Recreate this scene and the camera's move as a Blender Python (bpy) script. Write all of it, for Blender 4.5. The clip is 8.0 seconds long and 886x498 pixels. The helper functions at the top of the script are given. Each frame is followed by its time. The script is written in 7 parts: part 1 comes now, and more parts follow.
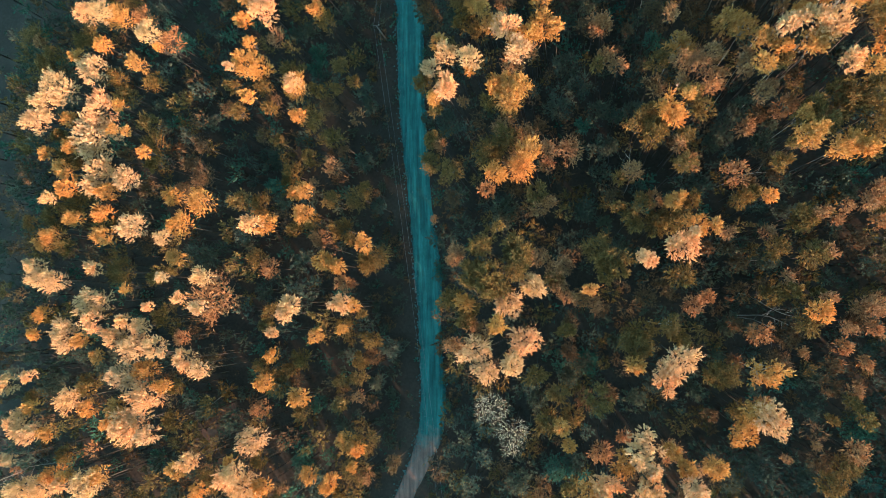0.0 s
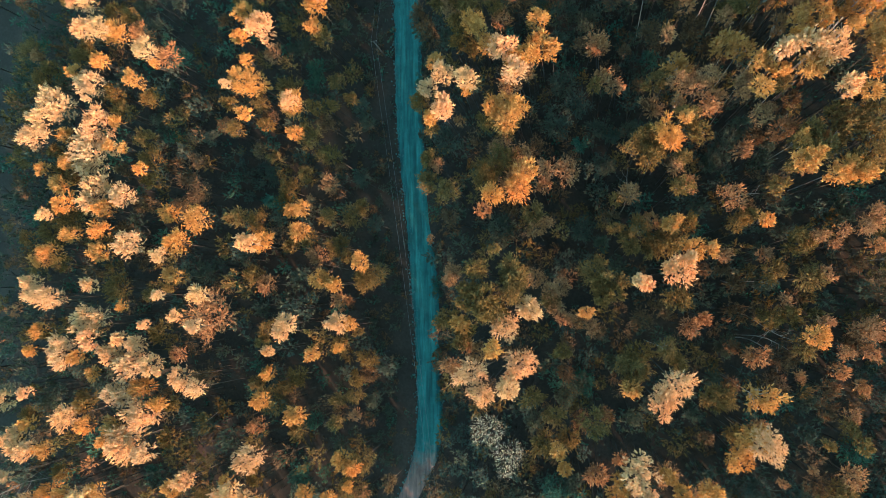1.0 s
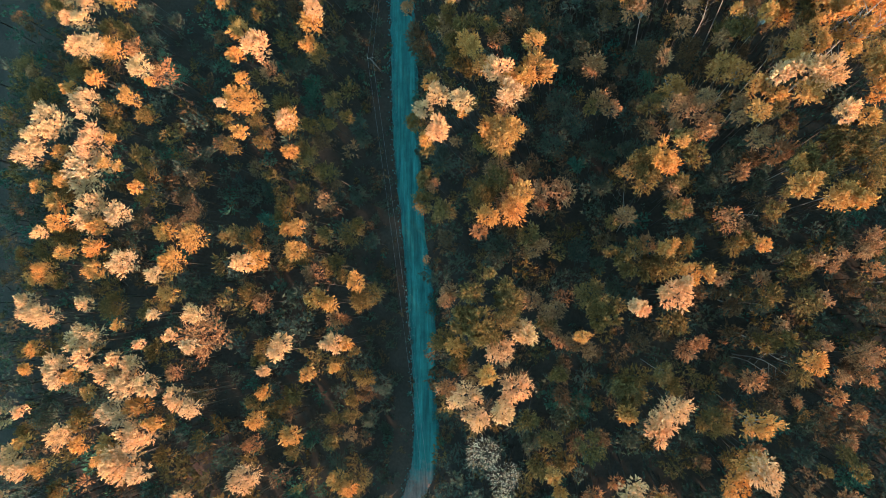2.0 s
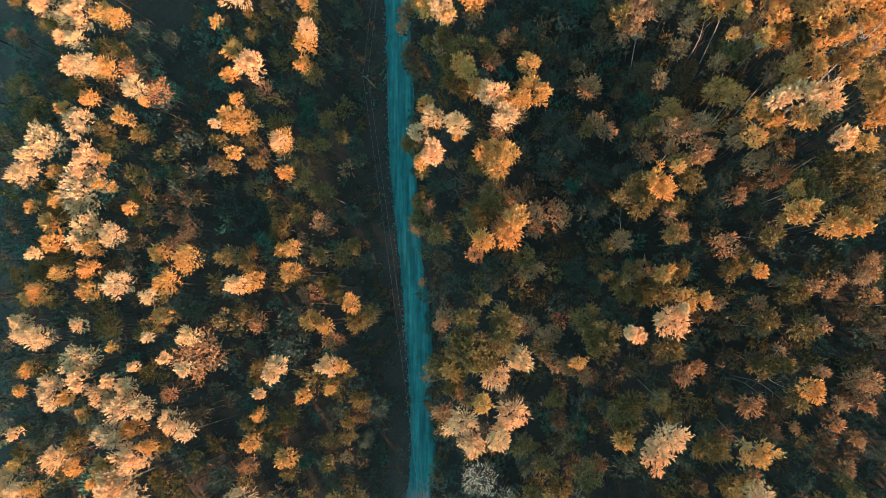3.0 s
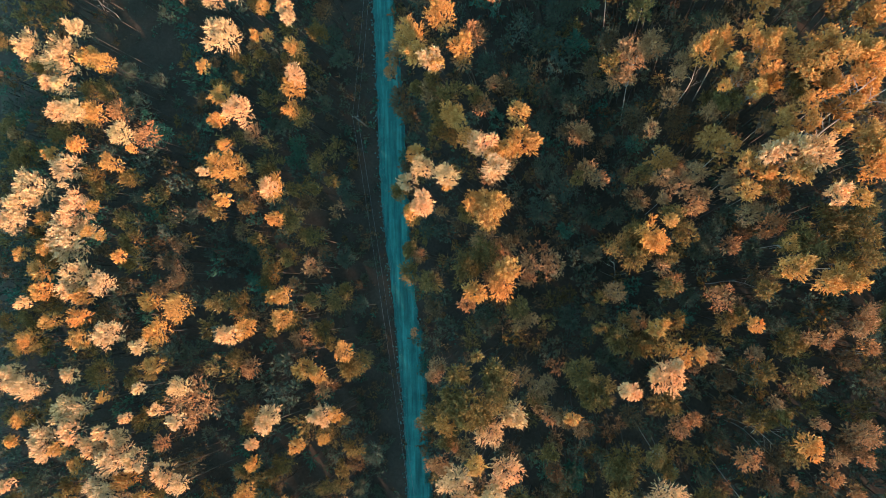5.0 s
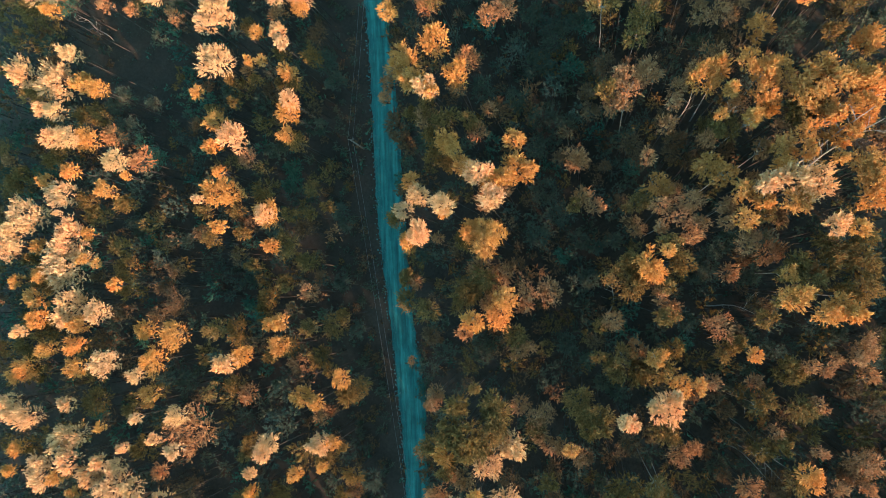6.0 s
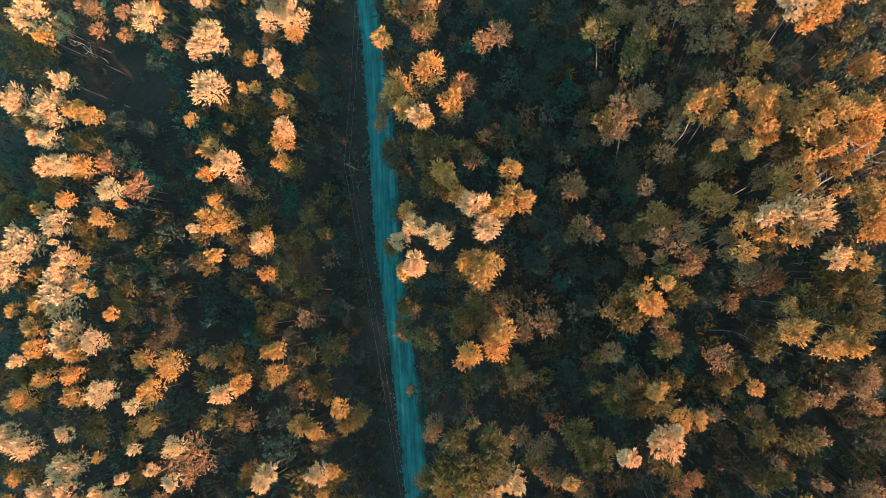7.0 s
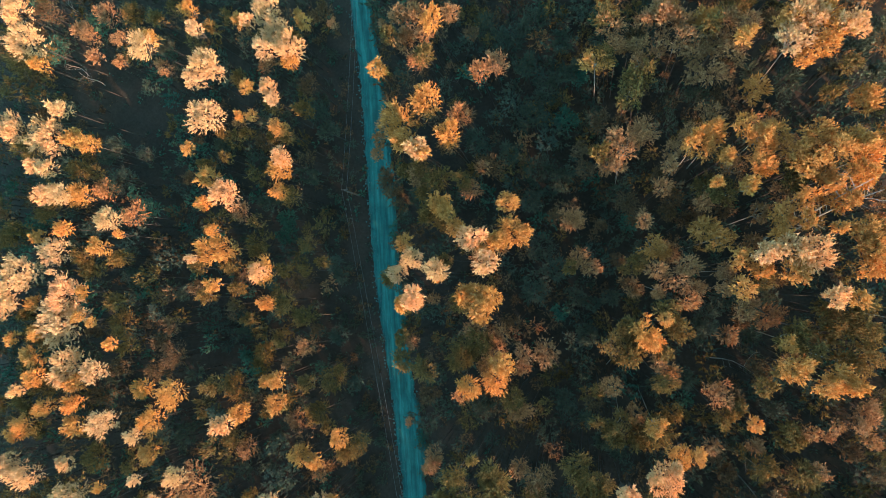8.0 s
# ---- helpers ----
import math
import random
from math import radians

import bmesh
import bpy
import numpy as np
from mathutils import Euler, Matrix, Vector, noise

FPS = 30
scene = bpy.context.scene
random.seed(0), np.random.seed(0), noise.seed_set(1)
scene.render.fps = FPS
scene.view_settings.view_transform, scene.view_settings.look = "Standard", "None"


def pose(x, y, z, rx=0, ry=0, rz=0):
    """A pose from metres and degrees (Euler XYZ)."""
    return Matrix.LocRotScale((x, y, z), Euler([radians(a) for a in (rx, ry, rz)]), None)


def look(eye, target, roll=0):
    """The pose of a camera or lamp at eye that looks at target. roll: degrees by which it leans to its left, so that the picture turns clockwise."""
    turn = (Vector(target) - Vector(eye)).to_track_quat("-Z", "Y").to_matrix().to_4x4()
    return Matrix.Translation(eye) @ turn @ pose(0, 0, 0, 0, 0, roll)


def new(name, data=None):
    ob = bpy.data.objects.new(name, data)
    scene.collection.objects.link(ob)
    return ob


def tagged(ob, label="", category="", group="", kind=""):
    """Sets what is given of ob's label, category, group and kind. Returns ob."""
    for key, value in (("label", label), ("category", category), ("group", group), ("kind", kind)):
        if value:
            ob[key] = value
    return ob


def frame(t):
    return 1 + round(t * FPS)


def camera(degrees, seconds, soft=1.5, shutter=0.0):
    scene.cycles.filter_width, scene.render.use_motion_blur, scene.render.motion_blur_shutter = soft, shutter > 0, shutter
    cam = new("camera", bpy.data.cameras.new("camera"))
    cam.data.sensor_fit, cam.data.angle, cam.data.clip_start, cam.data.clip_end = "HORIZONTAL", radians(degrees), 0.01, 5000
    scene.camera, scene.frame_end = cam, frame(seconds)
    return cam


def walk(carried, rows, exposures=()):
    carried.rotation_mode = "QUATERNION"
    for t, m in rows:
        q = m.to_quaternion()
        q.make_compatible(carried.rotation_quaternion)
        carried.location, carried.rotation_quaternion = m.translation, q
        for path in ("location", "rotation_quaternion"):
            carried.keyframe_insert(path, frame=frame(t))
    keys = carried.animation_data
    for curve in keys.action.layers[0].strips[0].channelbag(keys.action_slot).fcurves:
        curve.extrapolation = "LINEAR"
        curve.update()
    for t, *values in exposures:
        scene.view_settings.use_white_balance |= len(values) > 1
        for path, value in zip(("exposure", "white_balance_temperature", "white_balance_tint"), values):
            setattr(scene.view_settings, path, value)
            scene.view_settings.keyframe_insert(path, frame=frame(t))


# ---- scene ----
# A drone glides forwards over an autumn wood with a narrow gravel track, low evening sun.
cam = camera(75.0, 8.0, soft=0.5)
PATH = [
    (0, 0.000, 0.000, 80.000, 4.287, 12.511, 0.000),
    (0.5, 0.227, 1.179, 79.961, 4.275, 12.534, 0.068),
    (1, 0.472, 2.400, 79.902, 4.260, 12.556, 0.119),
    (1.5, 0.727, 3.658, 79.823, 4.240, 12.577, 0.141),
    (2.25, 1.118, 5.610, 79.667, 4.198, 12.609, 0.099),
    (3, 1.505, 7.637, 79.470, 4.138, 12.643, -0.053),
    (3.5, 1.756, 9.033, 79.319, 4.085, 12.668, -0.219),
    (4, 2.001, 10.467, 79.157, 4.019, 12.696, -0.434),
    (4.5, 2.239, 11.944, 78.986, 3.939, 12.729, -0.694),
    (5.25, 2.587, 14.256, 78.723, 3.788, 12.789, -1.150),
    (6, 2.937, 16.707, 78.468, 3.590, 12.868, -1.648),
    (6.5, 3.180, 18.434, 78.313, 3.429, 12.933, -1.978),
    (7, 3.437, 20.250, 78.177, 3.240, 13.011, -2.283),
    (7.5, 3.718, 22.169, 78.068, 3.020, 13.104, -2.540),
    (8, 4.031, 24.205, 77.994, 2.767, 13.214, -2.724),
]
walk(cam, [(t, pose(x, y, z, rx, ry, rz)) for t, x, y, z, rx, ry, rz in PATH])

# ---- light ----
SUN_AZ, SUN_EL = -52.0, 11.8          # degrees anticlockwise from +x, and above the horizon
world = bpy.data.worlds.new("evening_sky")
scene.world = world
world.use_nodes = True
wn, wl = world.node_tree.nodes, world.node_tree.links
wn.clear()
sky = wn.new("ShaderNodeTexSky")
sky.sky_type = "NISHITA"
sky.sun_disc = False
sky.sun_elevation = radians(SUN_EL)
sky.sun_rotation = radians(90.0 - SUN_AZ)
sky.air_density, sky.dust_density, sky.ozone_density = 1.0, 0.6, 2.0
cool = wn.new("ShaderNodeMix")
cool.data_type, cool.blend_type = "RGBA", "MULTIPLY"
cool.inputs["Factor"].default_value = 1.0
cool.inputs["B"].default_value = (0.70, 1.0, 0.85, 1)
back = wn.new("ShaderNodeBackground")
back.inputs["Strength"].default_value = 0.186
wout = wn.new("ShaderNodeOutputWorld")
wl.new(sky.outputs["Color"], cool.inputs["A"])
wl.new(cool.outputs["Result"], back.inputs["Color"])
wl.new(back.outputs["Background"], wout.inputs["Surface"])

sun = new("sun", bpy.data.lights.new("sun", "SUN"))
sun.data.energy, sun.data.angle, sun.data.color = 3.1, radians(0.5), (1.0, 0.58, 0.40)
ce = math.cos(radians(SUN_EL))
SUN_DIR = Vector((ce * math.cos(radians(SUN_AZ)), ce * math.sin(radians(SUN_AZ)), math.sin(radians(SUN_EL))))
sun.matrix_world = look(SUN_DIR * 200, (0, 0, 0))
scene.view_settings.exposure = 2.36


# ---- materials ----
def material(name):
    mat = bpy.data.materials.new(name)
    mat.use_nodes = True
    nodes, links = mat.node_tree.nodes, mat.node_tree.links
    nodes.clear()
    out = nodes.new("ShaderNodeOutputMaterial")
    return mat, nodes, links, out


def ramp(nodes, stops):
    node = nodes.new("ShaderNodeValToRGB")
    el = node.color_ramp.elements
    while len(el) < len(stops):
        el.new(0.5)
    for e, (at, col) in zip(el, stops):
        e.position, e.color = at, (*col, 1)
    return node


def noise_node(nodes, links, scale, detail=4.0, rough=0.6, coord="Object"):
    co = nodes.new("ShaderNodeTexCoord")
    tex = nodes.new("ShaderNodeTexNoise")
    tex.inputs["Scale"].default_value, tex.inputs["Detail"].default_value = scale, detail
    tex.inputs["Roughness"].default_value = rough
    links.new(co.outputs[coord], tex.inputs["Vector"])
    return tex


def mixed(nodes, links, kind, fac, a, b):
    node = nodes.new("ShaderNodeMix")
    node.data_type, node.blend_type = "RGBA", kind
    for key, val in (("Factor", fac), ("A", a), ("B", b)):
        if isinstance(val, (int, float)):
            node.inputs[key].default_value = val
        elif isinstance(val, tuple):
            node.inputs[key].default_value = (*val, 1)
        else:
            links.new(val, node.inputs[key])
    return node.outputs["Result"]


def leaf_material(name, dark, mid, light, through_part=0.16):
    """Leaves: each spray its own tone, each tree its own cast, some light shining through."""
    mat, n, l, out = material(name)
    geo = n.new("ShaderNodeNewGeometry")
    tone = ramp(n, [(0.0, dark), (0.5, mid), (1.0, light)])
    l.new(geo.outputs["Random Per Island"], tone.inputs["Fac"])
    info = n.new("ShaderNodeObjectInfo")
    cast = ramp(n, [(0.0, (0.92, 0.96, 0.90)), (0.35, (1.0, 1.0, 1.0)), (0.7, (1.0, 0.93, 0.82)), (1.0, (1.18, 1.02, 0.95))])
    l.new(info.outputs["Random"], cast.inputs["Fac"])
    col = mixed(n, l, "MULTIPLY", 1.0, tone.outputs["Color"], cast.outputs["Color"])
    patch = noise_node(n, l, 2.6, 3.0)
    patch_tone = ramp(n, [(0.3, (0.72, 0.80, 0.78)), (0.7, (1.15, 1.08, 1.0))])
    l.new(patch.outputs["Fac"], patch_tone.inputs["Fac"])
    col = mixed(n, l, "MULTIPLY", 0.8, col, patch_tone.outputs["Color"])
    bsdf = n.new("ShaderNodeBsdfPrincipled")
    bsdf.inputs["Roughness"].default_value = 0.75
    bsdf.inputs["Specular IOR Level"].default_value = 0.08
    l.new(col, bsdf.inputs["Base Color"])
    trans = n.new("ShaderNodeBsdfTranslucent")
    l.new(col, trans.inputs["Color"])
    mix = n.new("ShaderNodeMixShader")
    mix.inputs["Fac"].default_value = through_part
    l.new(bsdf.outputs["BSDF"], mix.inputs[1])
    l.new(trans.outputs["BSDF"], mix.inputs[2])
    l.new(mix.outputs["Shader"], out.inputs["Surface"])
    return mat


def rough_material(name, stops, scale, fine, bump=0.4, roughness=0.9):
    """Earth, bark and the like: two scales of noise, and a bump."""
    mat, n, l, out = material(name)
    big = noise_node(n, l, scale, 5.0)
    tone = ramp(n, stops)
    l.new(big.outputs["Fac"], tone.inputs["Fac"])
    small = noise_node(n, l, fine, 6.0, 0.7)
    grain = ramp(n, [(0.25, (0.55, 0.55, 0.55)), (0.75, (1.3, 1.3, 1.3))])
    l.new(small.outputs["Fac"], grain.inputs["Fac"])
    col = mixed(n, l, "MULTIPLY", 1.0, tone.outputs["Color"], grain.outputs["Color"])
    bsdf = n.new("ShaderNodeBsdfPrincipled")
    bsdf.inputs["Roughness"].default_value = roughness
    bsdf.inputs["Specular IOR Level"].default_value = 0.2
    l.new(col, bsdf.inputs["Base Color"])
    if bump:
        b = n.new("ShaderNodeBump")
        b.inputs["Strength"].default_value, b.inputs["Distance"].default_value = bump, 0.08
        l.new(small.outputs["Fac"], b.inputs["Height"])
        l.new(b.outputs["Normal"], bsdf.inputs["Normal"])
    l.new(bsdf.outputs["BSDF"], out.inputs["Surface"])
    return mat


# Autumn tones; how brightly each crown is lit is also put into them.
LEAF = {
    "pale": leaf_material("pale_autumn_leaf", (0.54, 0.315, 0.160), (0.66, 0.395, 0.215), (0.74, 0.46, 0.265)),
    "gold": leaf_material("gold_autumn_leaf", (0.38, 0.178, 0.050), (0.56, 0.275, 0.086), (0.70, 0.375, 0.150)),
    "rust": leaf_material("rust_autumn_leaf", (0.22, 0.110, 0.054), (0.37, 0.188, 0.094), (0.52, 0.28, 0.15)),
    "olive": leaf_material("olive_autumn_leaf", (0.095, 0.073, 0.032), (0.18, 0.122, 0.048), (0.30, 0.185, 0.070)),
    # dark, teal and brown hold the look of shade in their leaf colour
    "dark": leaf_material("shade_dark_green_leaf", (0.055, 0.080, 0.066), (0.075, 0.100, 0.080), (0.115, 0.120, 0.085)),
    "teal": leaf_material("shade_teal_leaf", (0.03, 0.09, 0.07), (0.05, 0.14, 0.11), (0.10, 0.18, 0.125)),
    "brown": leaf_material("shade_dulled_brown_leaf", (0.09, 0.060, 0.038), (0.15, 0.093, 0.054), (0.23, 0.135, 0.073)),
    "white": leaf_material("silvery_leaf", (0.12, 0.11, 0.085), (0.28, 0.26, 0.20), (0.62, 0.57, 0.46)),
}
BARK = rough_material("grey_bark", [(0.3, (0.04, 0.034, 0.028)), (0.7, (0.10, 0.085, 0.07))], 6.0, 30.0)
PALE_BARK = rough_material("pale_bark", [(0.3, (0.20, 0.175, 0.15)), (0.7, (0.42, 0.38, 0.33))], 5.0, 25.0)
SOIL = rough_material("forest_floor", [(0.3, (0.032, 0.026, 0.019)), (0.5, (0.046, 0.035, 0.025)), (0.72, (0.074, 0.050, 0.034))], 0.12, 2.5)
EARTH = rough_material("bare_brown_earth", [(0.3, (0.08, 0.050, 0.037)), (0.7, (0.14, 0.085, 0.060))], 0.5, 5.0)
def track_material(name, gravel, earth):
    """Gravel that gives way to brown earth along the south end of the track."""
    mat, n, l, out = material(name)
    big = noise_node(n, l, 0.5, 5.0)
    g, e = ramp(n, gravel), ramp(n, earth)
    l.new(big.outputs["Fac"], g.inputs["Fac"])
    l.new(big.outputs["Fac"], e.inputs["Fac"])
    co = n.new("ShaderNodeTexCoord")
    xyz = n.new("ShaderNodeSeparateXYZ")
    l.new(co.outputs["Object"], xyz.inputs["Vector"])
    patch = noise_node(n, l, 0.8, 4.0)
    add = n.new("ShaderNodeMath")
    add.operation = "MULTIPLY_ADD"
    l.new(patch.outputs["Fac"], add.inputs[0])
    add.inputs[1].default_value = 9.0
    l.new(xyz.outputs["Y"], add.inputs[2])
    edge = n.new("ShaderNodeMapRange")
    edge.inputs["From Min"].default_value, edge.inputs["From Max"].default_value = -18.5, -14.0
    l.new(add.outputs["Value"], edge.inputs["Value"])
    col = mixed(n, l, "MIX", edge.outputs["Result"], e.outputs["Color"], g.outputs["Color"])
    small = noise_node(n, l, 6.0, 6.0, 0.75)
    grain = ramp(n, [(0.25, (0.6, 0.6, 0.6)), (0.5, (1.0, 1.0, 1.0)), (0.75, (1.5, 1.4, 1.4))])
    l.new(small.outputs["Fac"], grain.inputs["Fac"])
    col = mixed(n, l, "MULTIPLY", 0.6, col, grain.outputs["Color"])
    along = n.new("ShaderNodeMapping")                       # streaks worn along the track
    along.inputs["Scale"].default_value = (2.4, 0.16, 1.0)
    along.inputs["Rotation"].default_value = (0, 0, radians(-3.0))
    l.new(co.outputs["Object"], along.inputs["Vector"])
    worn = n.new("ShaderNodeTexNoise")
    worn.inputs["Scale"].default_value, worn.inputs["Detail"].default_value = 1.0, 4.0
    l.new(along.outputs["Vector"], worn.inputs["Vector"])
    streak = ramp(n, [(0.32, (0.55, 0.60, 0.62)), (0.5, (1.0, 1.0, 1.0)), (0.68, (1.45, 1.35, 1.3))])
    l.new(worn.outputs["Fac"], streak.inputs["Fac"])
    col = mixed(n, l, "MULTIPLY", 1.0, col, streak.outputs["Color"])
    bsdf = n.new("ShaderNodeBsdfPrincipled")
    bsdf.inputs["Roughness"].default_value = 0.9
    l.new(col, bsdf.inputs["Base Color"])
    b = n.new("ShaderNodeBump")
    b.inputs["Strength"].default_value, b.inputs["Distance"].default_value = 0.3, 0.08
    l.new(small.outputs["Fac"], b.inputs["Height"])
    l.new(b.outputs["Normal"], bsdf.inputs["Normal"])
    l.new(bsdf.outputs["BSDF"], out.inputs["Surface"])
    return mat


BROWN = [(0.3, (0.16, 0.09, 0.065)), (0.7, (0.28, 0.17, 0.13))]
# gravel and ruts carry the teal of skylit shade in their base colour
GRAVEL = track_material("shade_tinted_gravel", [(0.3, (0.006, 0.090, 0.078)), (0.7, (0.014, 0.140, 0.124))], BROWN)
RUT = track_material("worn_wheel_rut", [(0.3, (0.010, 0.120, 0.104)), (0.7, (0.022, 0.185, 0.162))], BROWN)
STONE = rough_material("verge_stone", [(0.3, (0.04, 0.13, 0.12)), (0.7, (0.12, 0.22, 0.20))], 1.5, 12.0)
WOOD = rough_material("weathered_pole_wood", [(0.3, (0.12, 0.10, 0.08)), (0.7, (0.22, 0.19, 0.16))], 3.0, 30.0)
WIRE = rough_material("aluminium_wire", [(0.3, (0.16, 0.155, 0.145)), (0.7, (0.25, 0.24, 0.22))], 3.0, 30.0, 0.0, 0.45)
PORCELAIN = rough_material("insulator_porcelain", [(0.3, (0.30, 0.26, 0.22)), (0.7, (0.42, 0.37, 0.32))], 8.0, 40.0, 0.0, 0.3)


# ---- helpers for meshes ----
def mesh_of(name, verts, faces, mats, index=None, smooth=False):
    me = bpy.data.meshes.new(name)
    me.from_pydata(verts, [], faces)
    for m in mats:
        me.materials.append(m)
    if index is not None:
        me.polygons.foreach_set("material_index", index)
    if smooth:
        me.polygons.foreach_set("use_smooth", [True] * len(me.polygons))
    me.update()
    return me


def part(name, me, parent, label=""):
    ob = new(name, me)
    ob.parent = parent
    return tagged(ob, label)


def tube(points, radii, sides=6):
    """Vertices and faces of a tapering round bar along some points."""
    verts, faces = [], []
    for i, p in enumerate(points):
        a = Vector(points[max(i - 1, 0)])
        b = Vector(points[min(i + 1, len(points) - 1)])
        q = (b - a).to_track_quat("Z", "Y")
        for k in range(sides):
            ang = 2 * math.pi * k / sides
            verts.append(Vector(p) + q @ Vector((math.cos(ang) * radii[i], math.sin(ang) * radii[i], 0)))
    for i in range(len(points) - 1):
        for k in range(sides):
            k2 = (k + 1) % sides
            faces.append((i * sides + k, i * sides + k2, (i + 1) * sides + k2, (i + 1) * sides + k))
    faces.append(tuple(range((len(points) - 1) * sides, len(points) * sides)))
    faces.append(tuple(reversed(range(sides))))
    return [tuple(v) for v in verts], faces


def joined(pieces):
    verts, faces = [], []
    for v, f in pieces:
        o = len(verts)
        verts += v
        faces += [tuple(i + o for i in g) for g in f]
    return verts, faces


def unit(a):
    return a / np.maximum(np.linalg.norm(a, axis=1, keepdims=True), 1e-9)


def leaf_cloud(rng, domes, shoots, leaves, leaf, depth=1.2, spiky=1.0, loose=0.0):
    """Leaves of a crown of radius 1, from -depth to about 1 in height: one full dome with smaller domes budding from it, all set
    with short upright shoots of small leaves. leaf: a leaf's length; spiky: how far the shoots stand out; loose: how far the
    smaller domes stand off. Three corners a leaf."""
    k = (np.arange(domes) + rng.uniform(0.2, 0.8, domes)) / domes
    up = 0.95 - 1.15 * k
    ang = np.arange(domes) * 2.399963 + rng.uniform(0, 6.28) + rng.normal(0, 0.35, domes)
    reach = np.sqrt(1 - np.clip(up, -0.6, 0.95) ** 2) * rng.uniform(0.42, 0.58, domes) * (1 + 0.5 * loose)
    c = np.stack([np.cos(ang) * reach, np.sin(ang) * reach, up * 0.5 + 0.02], 1)
    c += rng.normal(size=(domes, 3)) * 0.05 * (1 + 2 * loose)
    tr = rng.uniform(0.30, 0.48, domes) * (1 - 0.15 * loose)
    c = np.vstack([[[0.0, 0.0, -0.08]], c])
    tr = np.concatenate([[0.74 - 0.26 * loose], tr])
    share = tr ** 2 / (tr ** 2).sum()
    t = np.repeat(np.arange(domes + 1), np.maximum((share * shoots).astype(int), 4))
    n = len(t)
    v = rng.uniform(-0.75, 1.0, n)
    v = np.where(t == 0, v, np.maximum(v, rng.uniform(-0.35, 1.0, n)))
    a = rng.uniform(0, 6.2832, n)
    flat = np.sqrt(1 - v * v)
    d = np.stack([np.cos(a) * flat, np.sin(a) * flat, v], 1)
    way = unit(d * np.array([1, 1, 0.8]) + 0.3 * c[t] + np.array([0, 0, 0.5]) + 0.25 * rng.normal(size=(n, 3)))
    o = d * (tr[t] * rng.uniform(0.58, 0.88, n))[:, None]
    o[:, 2] *= np.where((t == 0) & (v < 0), depth, 1.0)
    o += c[t]
    length = rng.uniform(0.13, 0.30, n) * spiky * (0.6 + 0.8 * tr[t])
    length *= np.where(rng.random(n) < 0.10, 1.5, 1.0)
    m = n * leaves
    p = np.repeat(np.arange(n), leaves)
    s = rng.uniform(-0.35, 1, m)
    spread = unit(rng.normal(size=(m, 3)))
    girth = (leaf * 0.70) * np.sqrt(np.clip(1.06 - s, 0.06, 1)) * rng.uniform(0.3, 1.1, m)
    pos = o[p] + way[p] * (length[p] * s)[:, None] + spread * girth[:, None]
    axis = unit(way[p] * 0.9 + spread * 0.65 + 0.40 * rng.normal(size=(m, 3)))
    side = unit(np.cross(axis, way[p] * 0.4 + spread + 0.6 * rng.normal(size=(m, 3))))
    ln = leaf * rng.uniform(0.9, 2.0, m)[:, None]
    wd = ln * rng.uniform(0.14, 0.23, m)[:, None]
    return np.stack([pos - axis * ln * 0.4 - side * wd, pos - axis * ln * 0.4 + side * wd, pos + axis * ln * 0.6], 1).reshape(-1, 3)


def fast_mesh(name, verts, mats, index=None, corners=3):
    """A mesh of loose leaves."""
    n = len(verts) // corners
    me = bpy.data.meshes.new(name)
    me.vertices.add(n * corners)
    me.vertices.foreach_set("co", np.asarray(verts, dtype=np.float32).ravel())
    me.loops.add(n * corners)
    me.loops.foreach_set("vertex_index", np.arange(n * corners, dtype=np.int32))
    me.polygons.add(n)
    me.polygons.foreach_set("loop_start", np.arange(0, n * corners, corners, dtype=np.int32))
    for m in mats:
        me.materials.append(m)
    if index is not None:
        me.polygons.foreach_set("material_index", np.asarray(index, dtype=np.int32))
    me.update(calc_edges=True)
    return me


# ---- ground and track ----
def bent(y, knots):
    """A smooth line through a few (y, x) knots."""
    ys = np.array([k[0] for k in knots], float)
    xs = np.array([k[1] for k in knots], float)
    at = np.interp(y, ys, xs)
    for s in (2.0, -2.0, 4.0, -4.0):
        at = at + np.interp(np.asarray(y) + s, ys, xs)
    return at / 5


LEFT = [(-120, -70), (-80, -46), (-45, -31.5), (-28, -24.3), (-23.5, -22.3), (-19, -20.7), (-12, -20.9), (-4, -21.2), (7, -22.1), (17, -23.2), (26, -24.2), (37, -24.6), (54, -25.1), (66, -26.3), (140, -31)]
RIGHT = [(-120, -66), (-80, -42), (-45, -29.2), (-28, -22.0), (-24, -19.6), (-18.5, -17.0), (-14, -17.7), (-4, -18.3), (0, -18.1), (5, -18.0), (9, -19.3), (15, -19.9), (20, -20.0), (28, -20.8), (36, -20.7), (45, -21.3), (57, -22.3), (66, -23.5), (140, -28)]


def track_edges(y):
    return bent(y, LEFT), bent(y, RIGHT)


